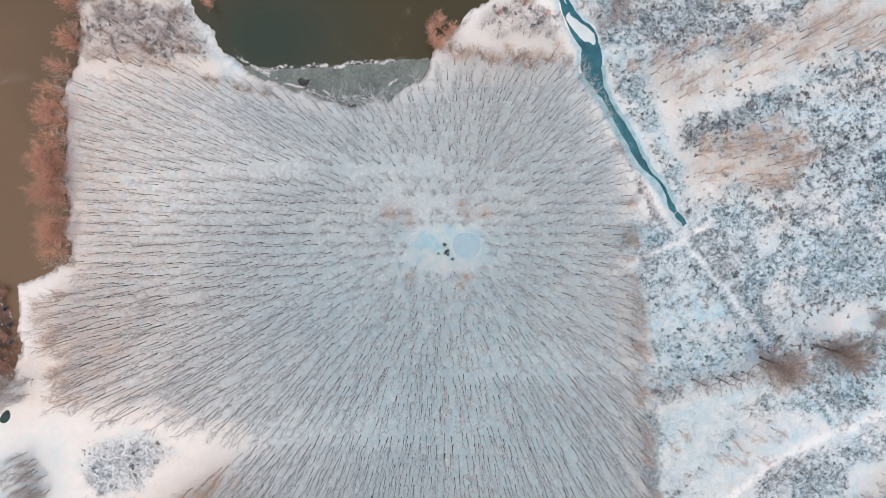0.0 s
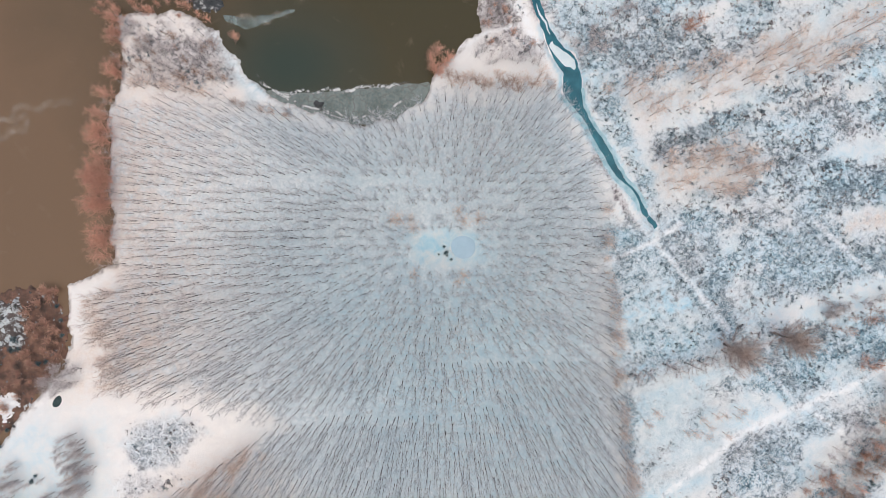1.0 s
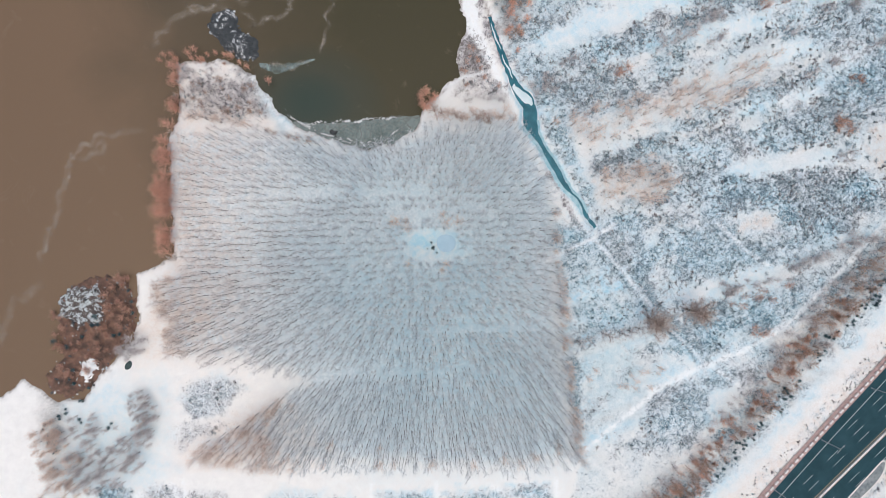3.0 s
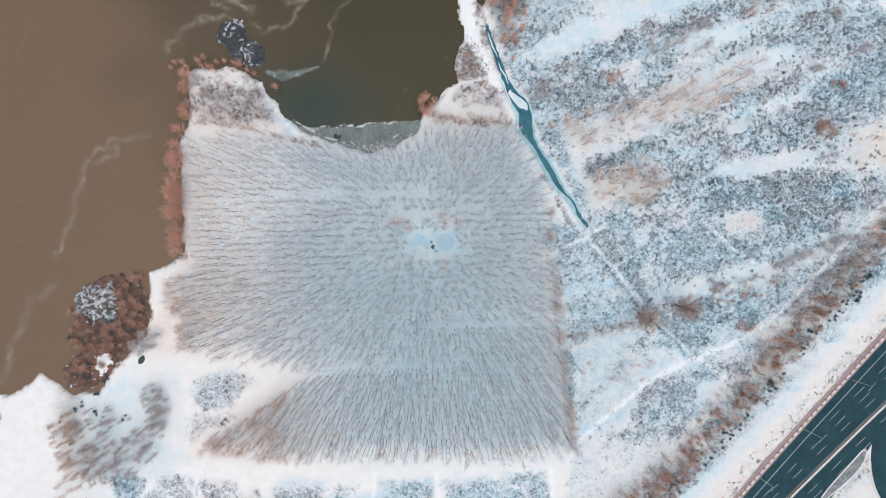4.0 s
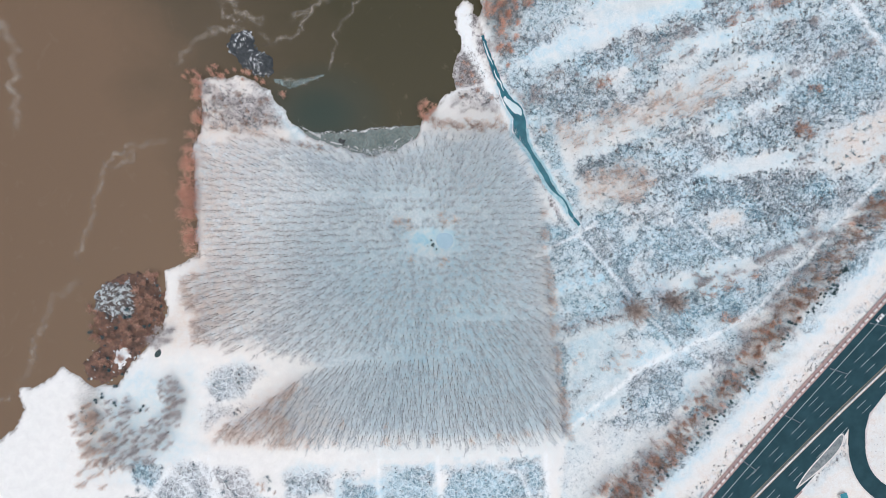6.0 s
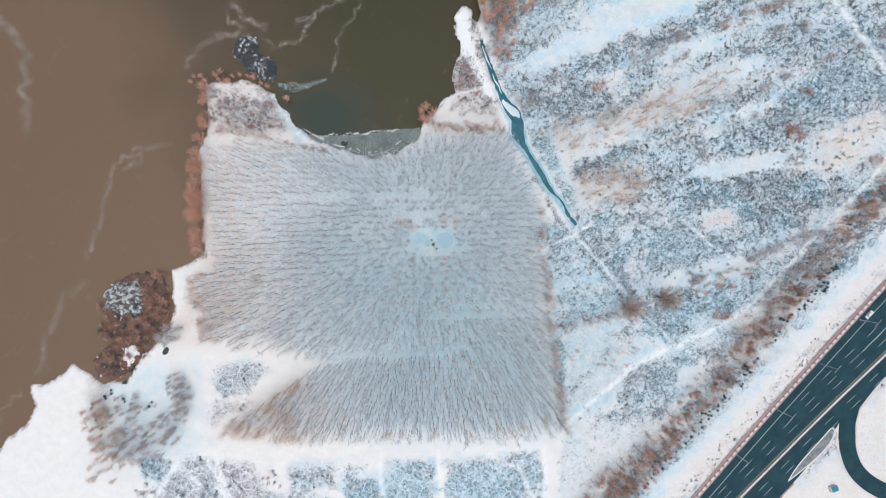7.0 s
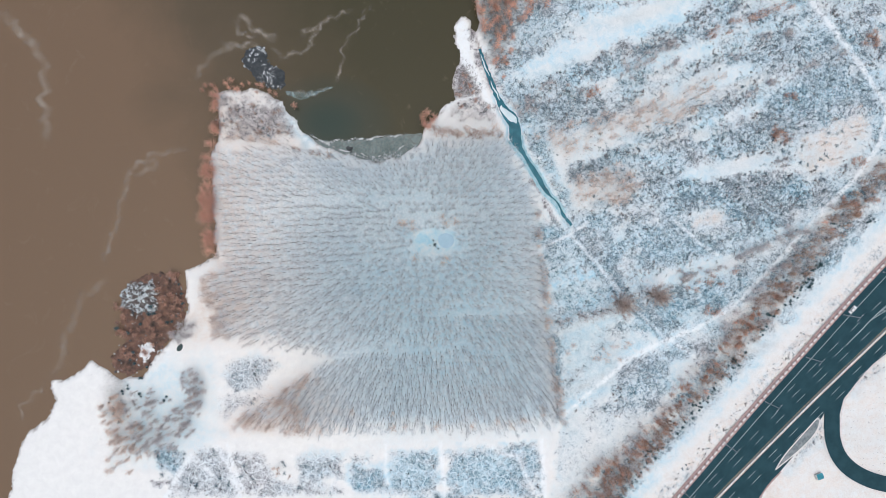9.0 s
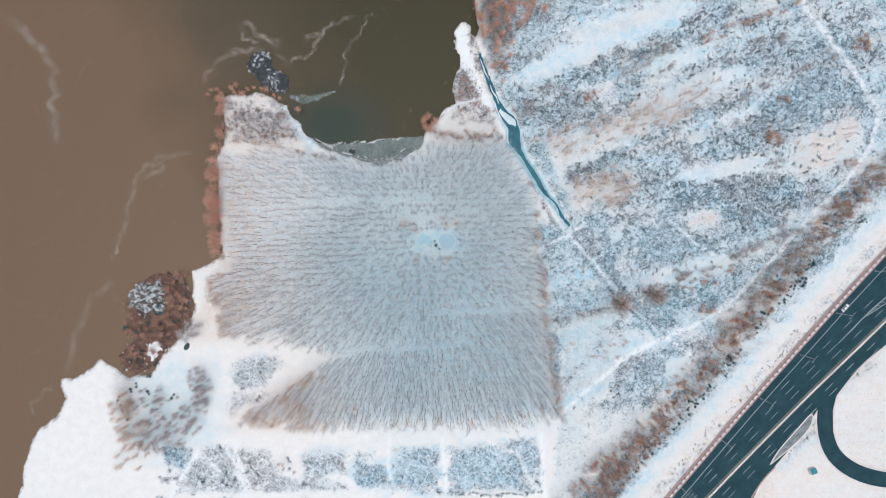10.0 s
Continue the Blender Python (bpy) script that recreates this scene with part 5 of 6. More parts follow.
grove(STRAW, [(182.6, 54.8), (210.3, 70.9), (217.8, 63.7), (207.7, 46.3), (193.1, 34.6), (181.3, 37.4)], 6.5, (0.4, 0.7), "field trees", 0.7, 7)
grove(RUSSET, [(129.6, 104.5), (151.3, 113.3), (180.4, 123.8), (183.9, 121.8), (157.2, 107.7), (134.0, 100.3)], 4.0, (0.5, 0.75), "russet hedge trees", 0.95, 9)
for u, v in [(60.9, -38.2), (64.6, -37.3), (70.8, -35.0), (73.2, -35.7), (77.8, -34.5), (82.2, -33.4), (85.4, -32.3), (89.8, -30.0), (93.3, -35.3)]:
    ROWTREE.plant(u, v, rng.uniform(0.75, 1.0), "row of meadow trees")
for u, v in [(67.8, -49.5), (65.0, -53.2), (82.6, -51.5), (85.1, -53.9), (87.4, -50.5), (89.9, -50.1), (94.0, -50.6), (94.7, -48.2), (91.0, -56.6), (78.2, -56.4), (80.3, -55.8), (84.4, -56.8)]:
    STRAW.plant(u, v, rng.uniform(0.55, 0.75), "meadow trees")
grove(GREY, [(116.8, 67.1), (148.8, 73.2), (177.9, 79.2), (175.1, 67.7), (140.2, 55.9), (117.0, 52.8)], 7.5, (0.4, 0.7), "scattered field trees", 0.6, 11)
grove(RUSSET, [(119.0, -19.2), (135.0, -14.8), (149.6, -10.4), (149.7, -17.6), (132.2, -22.0), (120.5, -24.9)], 4.2, (0.45, 0.7), "field thicket", 0.8, 12)
# belt along the highway
BELT = [(71.9, -133.4), (77.6, -123.2), (87.7, -110.2), (103.6, -96.7), (119.5, -80.8), (132.0, -64.0), (143.5, -43.7), (159.1, -26.3), (170.7, -11.8), (185.2, 2.7), (198.6, 18.7), (216.1, 37.7), (237.1, 56.6), (241.7, 47.4), (216.3, 20.6), (194.1, -3.6), (168.9, -33.0), (148.0, -60.2), (134.4, -74.7), (106.0, -106.6), (85.3, -132.0)]
BELTSIDE = [(58.8, -133.3), (66.0, -122.6), (77.5, -107.3), (97.8, -93.8), (113.7, -77.0), (126.7, -59.6), (142.5, -37.9), (161.4, -19.6), (173.0, -4.5), (187.5, 10.0), (199.1, 24.5), (204.4, 24.0), (185.2, 2.7), (159.1, -26.3), (143.5, -43.7), (132.0, -64.0), (119.5, -80.8), (103.6, -96.7), (77.6, -123.2), (71.9, -133.4)]
grove(BELTTREE, BELT, 3.1, (0.35, 0.85), "highway tree belt", 0.8, 13)
grove(GREY, BELTSIDE, 5.2, (0.35, 0.8), "highway tree belt", 0.6, 14)
grove(MAUVE, BELTSIDE, 3.6, (0.7, 1.3), "highway tree belt", 0.45, 52, label="hazy grey-mauve tree beside the highway belt")
grove(MAUVE, BELT, 4.4, (0.7, 1.3), "highway tree belt", 0.3, 53, label="hazy grey-mauve tree beside the highway belt")
grove(CORAL, BELT, 6.0, (0.25, 0.5), "highway tree belt", 0.3, 45, label="bare reddish-brown tree in the belt beside the highway")
grove(RUSSET, [(61.7, -131.8), (67.5, -122.6), (79.0, -109.3), (97.8, -96.7), (113.7, -81.4), (121.1, -88.6), (109.5, -106.0), (89.3, -129.1)], 4.0, (0.4, 0.75), "russet belt trees", 0.7, 36)
for u, v in [(156.0, -40.1), (153.5, -45.8), (159.6, -35.1), (157.9, -37.3), (151.2, -47.7), (171.4, -25.2), (169.7, -28.3), (173.1, -21.5), (122.4, -76.2), (124.9, -72.2), (119.9, -80.1), (118.3, -84.3), (113.3, -91.3), (82.0, -116.0), (91.0, -117.2), (86.4, -113.2), (204.9, 22.5), (210.7, 16.3), (213.5, 20.9), (104.3, -99.8), (135.0, -65.5), (138.4, -63.2)]:
    for _ in range(3):
        REDBUSH.plant(u + rng.normal(0, 1.8), v + rng.normal(0, 1.8), rng.uniform(0.5, 0.9), "rusty belt bushes", "dense rust-brown bush in the belt beside the highway")
for u, v in [(149.1, -57.6), (146.9, -59.8), (129.0, -80.7), (132.4, -77.9), (118.9, -90.2), (188.4, -18.1), (187.3, -20.3), (192.6, -10.2), (167.0, -35.1), (163.1, -38.4), (164.8, -40.7), (199.4, 9.5), (204.5, 11.2), (180.5, -25.4), (142.1, -65.5), (107.2, -104.8), (96.1, -116.6), (217.9, 12.5)]:
    for _ in range(4):
        GREENBUSH.plant(u + rng.normal(0, 1.5), v + rng.normal(0, 1.5), rng.uniform(0.35, 0.7), "evergreen hedge")
grove(GREENBUSH, [(87.0, -130.6), (106.6, -106.0), (135.6, -74.7), (148.6, -60.2), (168.9, -33.0), (195.0, -4.5), (197.4, -6.2), (171.5, -35.6), (151.3, -63.1), (138.5, -77.6), (109.0, -108.3), (89.3, -132.6)], 2.3, (0.3, 0.65), "evergreen hedge", 0.7, 15)
for u, v in [(-0.4, 0.2), (0.9, -0.9), (-1.5, -0.8), (-0.0, -1.5), (1.4, -2.0), (-0.9, 1.0), (-2.6, -1.3)]:
    GREENBUSH.plant(u + rng.normal(0, 0.5), v + rng.normal(0, 0.5), rng.uniform(0.25, 0.5), "pond bushes", "dark evergreen bush beside the frozen pond")
for u, v in [(90.7, -28.0), (107.0, -24.1)]:
    BROAD.plant(u, v, rng.uniform(1.3, 1.4), "broad trees")
RUSTY = Kind("rusty_bush", REDTWIG, "low rusty-brown bush with a hazy crown in the field", range(87, 90), height=3.6, bare=0.08, twigs=620, reach=2.6, rise=0.8, limbs=18, thick=0.06, fine=0.015, twig=1.2, stray=0.8)
for u, v in [(215.0, 101.2), (217.2, 104.8), (177.0, 75.0), (170.8, 53.2), (170.2, 56.8), (210.3, 42.1), (138.0, -34.3), (77.1, 75.6)]:
    for _ in range(4):
        RUSTY.plant(u + rng.normal(0, 2.2), v + rng.normal(0, 1.6), rng.uniform(0.6, 1.1), "rusty field bushes")
for u, v in [(117.5, 89.4), (147.0, 92.6), (121.7, -16.2), (127.3, -15.6), (138.6, -12.2), (143.4, -11.1), (171.8, 40.6), (155.7, 76.6), (165.5, 82.3), (172.3, 104.7), (163.8, 104.0), (200.8, 95.4), (186.7, 90.4), (124.5, -14.2)]:
    for _ in range(4):
        MAUVE.plant(u + rng.normal(0, 2.6), v + rng.normal(0, 1.4), rng.uniform(0.6, 1.1), "field thickets")
for u, v in [(92.4, 84.6), (96.5, 86.9), (100.7, 89.7), (104.9, 92.5), (109.0, 94.5), (113.2, 96.5), (117.4, 98.2), (43.8, 69.6), (42.4, 65.5), (46.6, 66.9), (68.7, 76.8), (54.8, 76.6)]:
    for _ in range(3):
        MAUVE.plant(u + rng.normal(0, 2.0), v + rng.normal(0, 1.2), rng.uniform(0.6, 1.1), "hedge thickets")
for u, v in [(151.2, -5.7), (156.9, -2.9), (161.1, -1.4), (165.9, 1.4), (171.0, 4.2), (175.2, 5.7), (179.4, 8.5), (183.7, 6.6), (168.4, -12.6), (174.0, -9.7)]:
    for _ in range(3):
        MAUVE.plant(u + rng.normal(0, 2.0), v + rng.normal(0, 1.2), rng.uniform(0.6, 1.1), "track-side thickets")
EAST = [(70.8, 38.1), (116.8, 67.1), (180.5, 108.0), (227.5, 108.6), (228.0, 73.9), (181.4, 30.2), (138.0, -19.1), (117.7, -36.5), (82.6, 0.9)]
grove(DARKBUSH, EAST, 6.5, (0.4, 0.9), "dark field bushes", 0.6, 33)
# south-western bank
BANKTREE = Kind("bank_tree", GREYTWIG, "bare grey tree with a hazy frosted crown on the bank", range(62, 66), height=8.5, bare=0.18, twigs=520, reach=2.3, rise=1.7, limbs=12, thick=0.13, fine=0.017, twig=1.7, stray=1.1)
ROSETREE = Kind("rosy_tree", TANTWIG, "bare tree with a hazy rosy-brown crown on the bank", range(66, 69), height=8.0, bare=0.15, twigs=520, reach=2.4, rise=1.6, limbs=12, thick=0.12, fine=0.017, twig=1.7, stray=1.1)
grove(BANKTREE, [(-149.2, -77.9), (-138.4, -75.7), (-128.1, -80.7), (-114.0, -82.3), (-115.6, -93.4), (-126.7, -102.2), (-138.4, -103.5), (-149.2, -99.4)], 2.9, (0.55, 1.0), "bank trees", 0.8, 16)
grove(ROSETREE, [(-158.9, -99.9), (-151.1, -91.1), (-141.1, -86.2), (-138.4, -102.1), (-146.5, -112.0), (-157.8, -110.9)], 3.0, (0.6, 1.0), "bank trees", 0.75, 42)
grove(BANKTREE, [(-124.3, -65.8), (-114.0, -62.3), (-111.3, -71.3), (-114.0, -80.7), (-118.3, -81.8), (-120.0, -71.9)], 2.7, (0.5, 0.9), "bank trees", 0.8, 43)
grove(BANKTREE, [(-128.7, -39.0), (-116.0, -39.5), (-118.4, -47.7), (-128.1, -48.8)], 2.1, (0.55, 0.95), "bank trees", 0.75, 44)
grove(ROSETREE, [(-159.4, -71.9), (-150.8, -74.6), (-149.5, -91.1), (-157.3, -94.4)], 3.0, (0.45, 0.85), "bank trees", 0.8, 17)
grove(ROSETREE, [(-120.0, -74.6), (-114.0, -71.9), (-112.9, -80.1), (-118.9, -82.3)], 3.0, (0.45, 0.8), "bank trees", 0.7, 48)
grove(BANKTREE, [(-144.9, -74.6), (-128.1, -74.1), (-128.1, -77.9), (-144.3, -79.0)], 3.4, (0.4, 0.7), "bank trees", 0.5, 49)
grove(ROSETREE, [(-79.6, -107.2), (-72.2, -105.6), (-70.8, -114.7), (-77.6, -115.0)], 2.8, (0.45, 0.75), "bank trees", 0.8, 50)
grove(REDBUSH, [(-135.4, -17.7), (-123.5, -12.7), (-122.4, -33.5), (-128.9, -44.0), (-136.5, -50.6), (-144.6, -58.3), (-154.0, -61.6), (-155.9, -44.6), (-138.6, -39.6), (-134.9, -31.4)], 3.4, (0.4, 0.95), "bushes on the wet bank", 0.8, 18, wet=60)
grove(REDBUSH, [(-156.4, -28.2), (-152.7, -32.3), (-149.4, -41.8), (-154.0, -44.6), (-156.7, -36.4)], 3.2, (0.4, 0.8), "bushes on the wet bank", 0.8, 54, wet=60)
for u, v in [(-124.9, -21.2), (-123.3, -25.3), (-124.4, -30.7), (-126.5, -36.2), (-128.2, -39.5), (-148.1, -53.3), (-149.2, -57.1), (-147.0, -60.9), (-142.2, -61.5), (-151.1, -44.5), (-136.8, -35.2), (-138.4, -32.2), (-144.4, -40.4), (-153.8, -43.2), (-130.9, -41.7), (-140.3, -36.3)]:
    GREENBUSH.plant(u + rng.normal(0, 0.8), v + rng.normal(0, 0.8), rng.uniform(0.5, 0.95), "dark bank bushes", "dark frosted bush on the wet mud bank")
grove(DARKBUSH, [(-109.8, -104.9), (-60.3, -105.2), (-44.6, -112.4), (-44.6, -131.1), (-107.0, -130.7)], 4.6, (0.5, 1.0), "round frosted bushes", 0.28, 19)
grove(DARKBUSH, [(-143.5, -130.4), (-133.7, -109.1), (-121.0, -102.6), (-111.2, -113.5), (-114.0, -130.6)], 4.6, (0.5, 1.1), "round frosted bushes", 0.25, 20)
grove(DARKBUSH, [(-6.6, -124.4), (8.3, -125.7), (31.3, -126.4), (55.0, -126.0), (55.1, -127.7), (31.4, -128.2), (8.3, -127.4), (-6.6, -126.2)], 1.5, (0.4, 0.7), "clipped hedge", 0.8, 38, label="dark low hedge bush beside the southern path")
grove(BANKTREE, [(-123.8, -62.3), (-115.9, -60.9), (-112.4, -71.9), (-114.0, -84.3), (-120.0, -82.9), (-122.2, -71.9)], 2.4, (0.45, 0.8), "bank trees", 0.75, 61)
grove(ROSETREE, [(-163.2, -76.0), (-153.8, -74.6), (-148.4, -82.9), (-147.6, -99.4), (-153.8, -106.2), (-157.8, -95.2)], 2.6, (0.45, 0.8), "bank trees", 0.7, 62)
grove(BANKTREE, [(-147.6, -71.9), (-138.4, -69.7), (-128.1, -78.8), (-115.9, -84.3), (-117.2, -92.5), (-141.6, -91.1)], 2.6, (0.45, 0.8), "bank trees", 0.25, 63)
for u, v in [(-157.8, -77.9), (-156.2, -82.9), (-153.5, -87.8), (-151.9, -74.6), (-149.2, -70.8), (-142.5, -76.0), (-132.4, -76.3), (-144.3, -67.0)]:
    for _ in range(2):
        GREENBUSH.plant(u + rng.normal(0, 0.9), v + rng.normal(0, 0.9), rng.uniform(0.35, 0.7), "dark bank bushes", "dark frosted bush among the bank trees")
# north-western spit
grove(BANKTREE, [(-104.3, 71.9), (-78.0, 68.2), (-70.6, 57.5), (-71.8, 50.7), (-104.3, 51.0)], 5.0, (0.5, 0.85), "spit trees", 0.75, 21, label="bare grey tree on the snowy spit")
grove(BELTTREE, [(-104.3, 72.4), (-78.0, 68.8), (-70.6, 57.5), (-71.8, 50.7), (-104.3, 51.0)], 4.2, (0.35, 0.7), "spit trees", 0.45, 35, label="bare brown tree on the snowy spit")
grove(POPLAR, [(-105.4, 73.2), (-92.0, 73.6), (-80.0, 70.2), (-74.0, 64.5), (-68.6, 57.5), (-70.2, 49.6), (-105.4, 49.3)], 2.7, (0.3, 0.65), "spit trees", 0.85, 46, label="slender bare grey tree on the snowy spit")
grove(STRAW, [(-105.5, 50.5), (-85.8, 50.1), (-67.5, 47.9), (-67.5, 46.8), (-85.8, 48.4), (-105.5, 48.8)], 2.0, (0.85, 1.25), "spit edge trees", 0.85, 41, label="bare straw-twigged tree between spit and plantation")
for u, v in [(-69.4, 46.3), (-66.9, 45.4), (-61.1, 44.0), (-57.9, 43.5), (-52.3, 42.7)]:
    BROWNBUSH.plant(u + rng.normal(0, 1), v, rng.uniform(0.5, 1.0), "cove bushes", "low brown bush on the cove shore")
grove(REDBUSH, [(-92.0, 75.6), (-84.0, 74.2), (-78.0, 70.6), (-79.0, 69.3), (-85.0, 72.3), (-92.0, 73.8)], 2.4, (0.35, 0.7), "russet bushes along the shore", 0.8, 55, wet=3)
grove(REDBUSH, [(-108.8, 74.1), (-106.0, 73.6), (-105.7, 51.0), (-107.7, 50.5)], 3.2, (0.7, 1.2), "russet bushes along the shore", 0.9, 22)
COVEROW, COVEBACK = [(-1.4, 55.2), (31.5, 57.3)], [(7.2, 62.8), (28.8, 64.8)]
MOUTH = [(19.5, 131.5), (67.3, 132.2), (60.2, 121.3), (44.5, 112.0), (38.2, 106.2), (36.5, 94.8), (35.2, 80.6), (30.9, 80.6), (26.3, 91.9), (21.6, 106.0), (18.7, 117.3)]
grove(CORAL, MOUTH, 3.7, (0.35, 0.75), "canal-mouth trees", 0.75, 23, label="bare coral-twigged tree at the canal mouth")
grove(BELTTREE, MOUTH, 4.4, (0.3, 0.7), "canal-mouth trees", 0.7, 39, label="bare brown tree at the canal mouth")
grove(DARKBUSH, MOUTH, 5.0, (0.5, 1.1), "canal-mouth bushes", 0.6, 40, label="dark frosted bush at the canal mouth")
grove(RUSSET, [(8.9, 84.6), (20.3, 80.5), (27.0, 66.3), (10.4, 64.7)], 3.2, (0.3, 0.5), "canal-mouth trees", 0.7, 24)
for u, v in [(-6.6, 61.4), (-4.7, 63.1), (-2.3, 59.7), (-3.5, 56.8), (-5.8, 58.3), (-0.8, 61.3)]:
    CORAL.plant(u, v, rng.uniform(0.5, 0.75), "cove trees", "bare coral-red tree at the cove's point")
for u, v in [(-102.8, 77.9), (-99.5, 77.5), (-95.4, 77.0), (-91.3, 77.1), (-87.3, 76.3), (-83.9, 75.5), (-80.5, 73.7), (-77.8, 72.1), (-68.9, 66.5), (-111.6, 75.7), (-113.6, 73.2), (-108.9, 75.7)]:
    CORAL.plant(u + rng.normal(0, 0.5), v + rng.normal(0, 0.4), rng.uniform(0.3, 0.5), "shore trees")
for k in range(26):
    u, v = COVEROW[0][0] + (COVEROW[1][0] - COVEROW[0][0]) * (k + rng.uniform(0, 1)) / 26, COVEROW[0][1] + rng.uniform(-3.0, 1.5)
    (STRAW, STRAW, BELTTREE)[int(rng.integers(3))].plant(u, v, rng.uniform(0.65, 1.05), "cove trees", "bare tree with warm brown twigs above the cove")
for k in range(22):
    u, v = COVEBACK[0][0] + (COVEBACK[1][0] - COVEBACK[0][0]) * (k + rng.uniform(0, 1)) / 22, COVEBACK[0][1] + rng.uniform(-2.5, 2.5)
    GREY.plant(u, v, rng.uniform(0.45, 0.8), "cove trees", "small bare grey tree on the point above the cove")


MELT = [(-126.6, -52.5), (-125.7, -50.6), (-124.0, -49.4), (-123.2, -51.4), (-124.3, -53.4), (-126.0, -53.7)]
MELT_Z = float(ground_height(np.array([p[0] for p in MELT]), np.array([p[1] for p in MELT])).max()) + 0.05
sheet("melt_pool", rounded(MELT, 2), MELT_Z, POOL, "small dark pool of meltwater in the snowy bank", "pool")

# ---- low scrub ----
FIELD = [(36.5, 110.7), (118.5, 125.9), (222.5, 127.7), (223.8, 52.4), (187.8, 21.2), (115.0, -46.5), (66.7, 4.9), (45.4, 44.8), (42.5, 64.1)]
CANALSIDE = [(45.3, 54.5), (53.7, 53.2), (59.4, 36.7), (65.1, 22.9), (63.8, 14.6), (52.5, 31.1), (46.3, 43.4)]
LOOP = [(206.9, -86.0), (213.6, -74.3), (229.8, -64.1), (253.6, -64.2), (254.4, -119.9), (224.5, -115.9), (214.0, -109.4), (207.7, -99.2)]  # stubble inside the slip road


def build_scrub():
    r = np.random.default_rng(5)
    shapes = []
    for s in range(5):
        q = np.random.default_rng(100 + s)
        m = 14
        a = q.uniform(0, 6.283, m)
        way = np.stack([np.cos(a), np.sin(a), q.uniform(1.0, 3.0, m)], 1)
        base = np.stack([q.normal(0, 0.2, m), q.normal(0, 0.2, m), np.full(m, -0.05)], 1)
        shapes.append(spikes(base, way, q.uniform(0.35, 0.8, m), q.uniform(0.06, 0.12, m)))
    x, y = [], []
    for poly, strength, edge in SCRUB + [(FIELD, 0.30, 8), (CANALSIDE, 0.9, 3)]:
        a, b = scattered(poly, 1.5, 0.5, seed=int(edge * 10 + len(poly)))
        patch = wave(a, b, 13, 21) + 0.6 * wave(a, b, 5, 22)
        k = r.uniform(-0.9, 1.2, len(a)) < strength * 0.8 + patch * 1.1 - 0.45
        x.append(a[k])
        y.append(b[k])
    a, b = scattered(LOOP, 1.9, 0.2, 3.1, seed=77)
    x.append(a)
    y.append(b)
    rows = len(a)
    x, y = np.concatenate(x), np.concatenate(y)
    free = np.ones(len(x), bool)
    for poly, edge in CLEAN:
        free &= depth_in(x, y, poly) < 0
    for line, half in TRACKS:
        free &= away(x, y, line) > half + 0.3
    free &= away(x, y, CANAL_LINE, False, CANAL_HALF) > 1.5
    for outline in PALE:
        free &= (depth_in(x, y, outline) < -0.5) | (r.uniform(0, 1, len(x)) < 0.3)
    free &= depth_in(x, y, LAND) > 2.5
    for outline, strength, edge in VEINED:
        free &= (depth_in(x, y, outline) < -2) | (r.uniform(0, 1, len(x)) < 1 - 0.75 * strength)
    free &= (depth_in(x, y, OPENSNOW) < 0) | (y > -86) | (r.uniform(0, 1, len(x)) < 0.35)
    free[-rows:] = True
    x, y = x[free], y[free]
    which = r.integers(5, size=len(x))
    blue = np.full(len(x), 0.25)
    for poly, strength, edge in HUE:
        blue = np.where(inside(x, y, poly), strength, blue)
    blue = r.uniform(0, 1, len(x)) < blue
    pieces, tags = [], []
    for k, shape in enumerate(shapes):
        for slot, tint in enumerate((blue, ~blue)):
            s = (which == k) & tint
            at = np.stack([x[s], y[s], ground_height(x[s], y[s])], 1)
            pieces.append(stamp(shape, at, r.uniform(0, 6.283, s.sum()), r.uniform(0.5, 1.3, s.sum()) * np.where(r.uniform(0, 1, s.sum()) < 0.15, 1.7, 1.0) * np.where(inside(at[:, 0], at[:, 1], LOOP), 0.4, 1.0)))
            tags.append(np.full(len(pieces[-1][1]), slot))
    v, f = join(pieces)
    tagged(part("frosted_scrub", mesh("frosted_scrub", v, f, [TUFT, GREYTUFT], np.concatenate(tags))), "low frosted scrub and dead weeds poking through snow", "scrub", kind="stuff")


build_scrub()

# ---- highway ----
ROAD_Z = 0.35


def along(line, d):
    p = np.array(line)
    s = np.concatenate([[0], np.cumsum(np.hypot(*np.diff(p, axis=0).T))])
    return np.array([np.interp(d, s, p[:, 0]), np.interp(d, s, p[:, 1])])


def length(line):
    return float(np.sum(np.hypot(*np.diff(np.array(line), axis=0).T)))


def slab(name, outline, top, thick, mat, label, category):
    bm = bmesh.new()
    face = bm.faces.new([bm.verts.new((x, y, top)) for x, y in outline])
    if face.normal.z < 0:
        face.normal_flip()
    low = bmesh.ops.extrude_face_region(bm, geom=[face])
    bmesh.ops.translate(bm, verts=[g for g in low["geom"] if isinstance(g, bmesh.types.BMVert)], vec=(0, 0, -thick))
    bmesh.ops.recalc_face_normals(bm, faces=bm.faces[:])
    bmesh.ops.triangulate(bm, faces=bm.faces[:])
    return tagged(part(name, bm, mat), label, category, kind="structure")


road_w = slab("road_1", HIGHWAY_W + HIGHWAY_E[::-1], ROAD_Z, 1.4, ASPHALT, "dark wet highway carriageway with lane marks", "road")
SOUTH = [(156.8, -144.2), (166.9, -122.6), (174.7, -113.3), (185.8, -100.5), (194.5, -87.7), (196.6, -84.2), (196.4, -92.4), (204.6, -92.4), (204.3, -85.1), (206.2, -77.2), (212.9, -68.5), (220.8, -59.7), (232.0, -51.0), (267.8, -17.7)]
road_e = slab("road_2", HIGHWAY_E + SOUTH[::-1], ROAD_Z - 0.005, 1.4, ASPHALT, "dark wet second carriageway beyond the divider", "road")
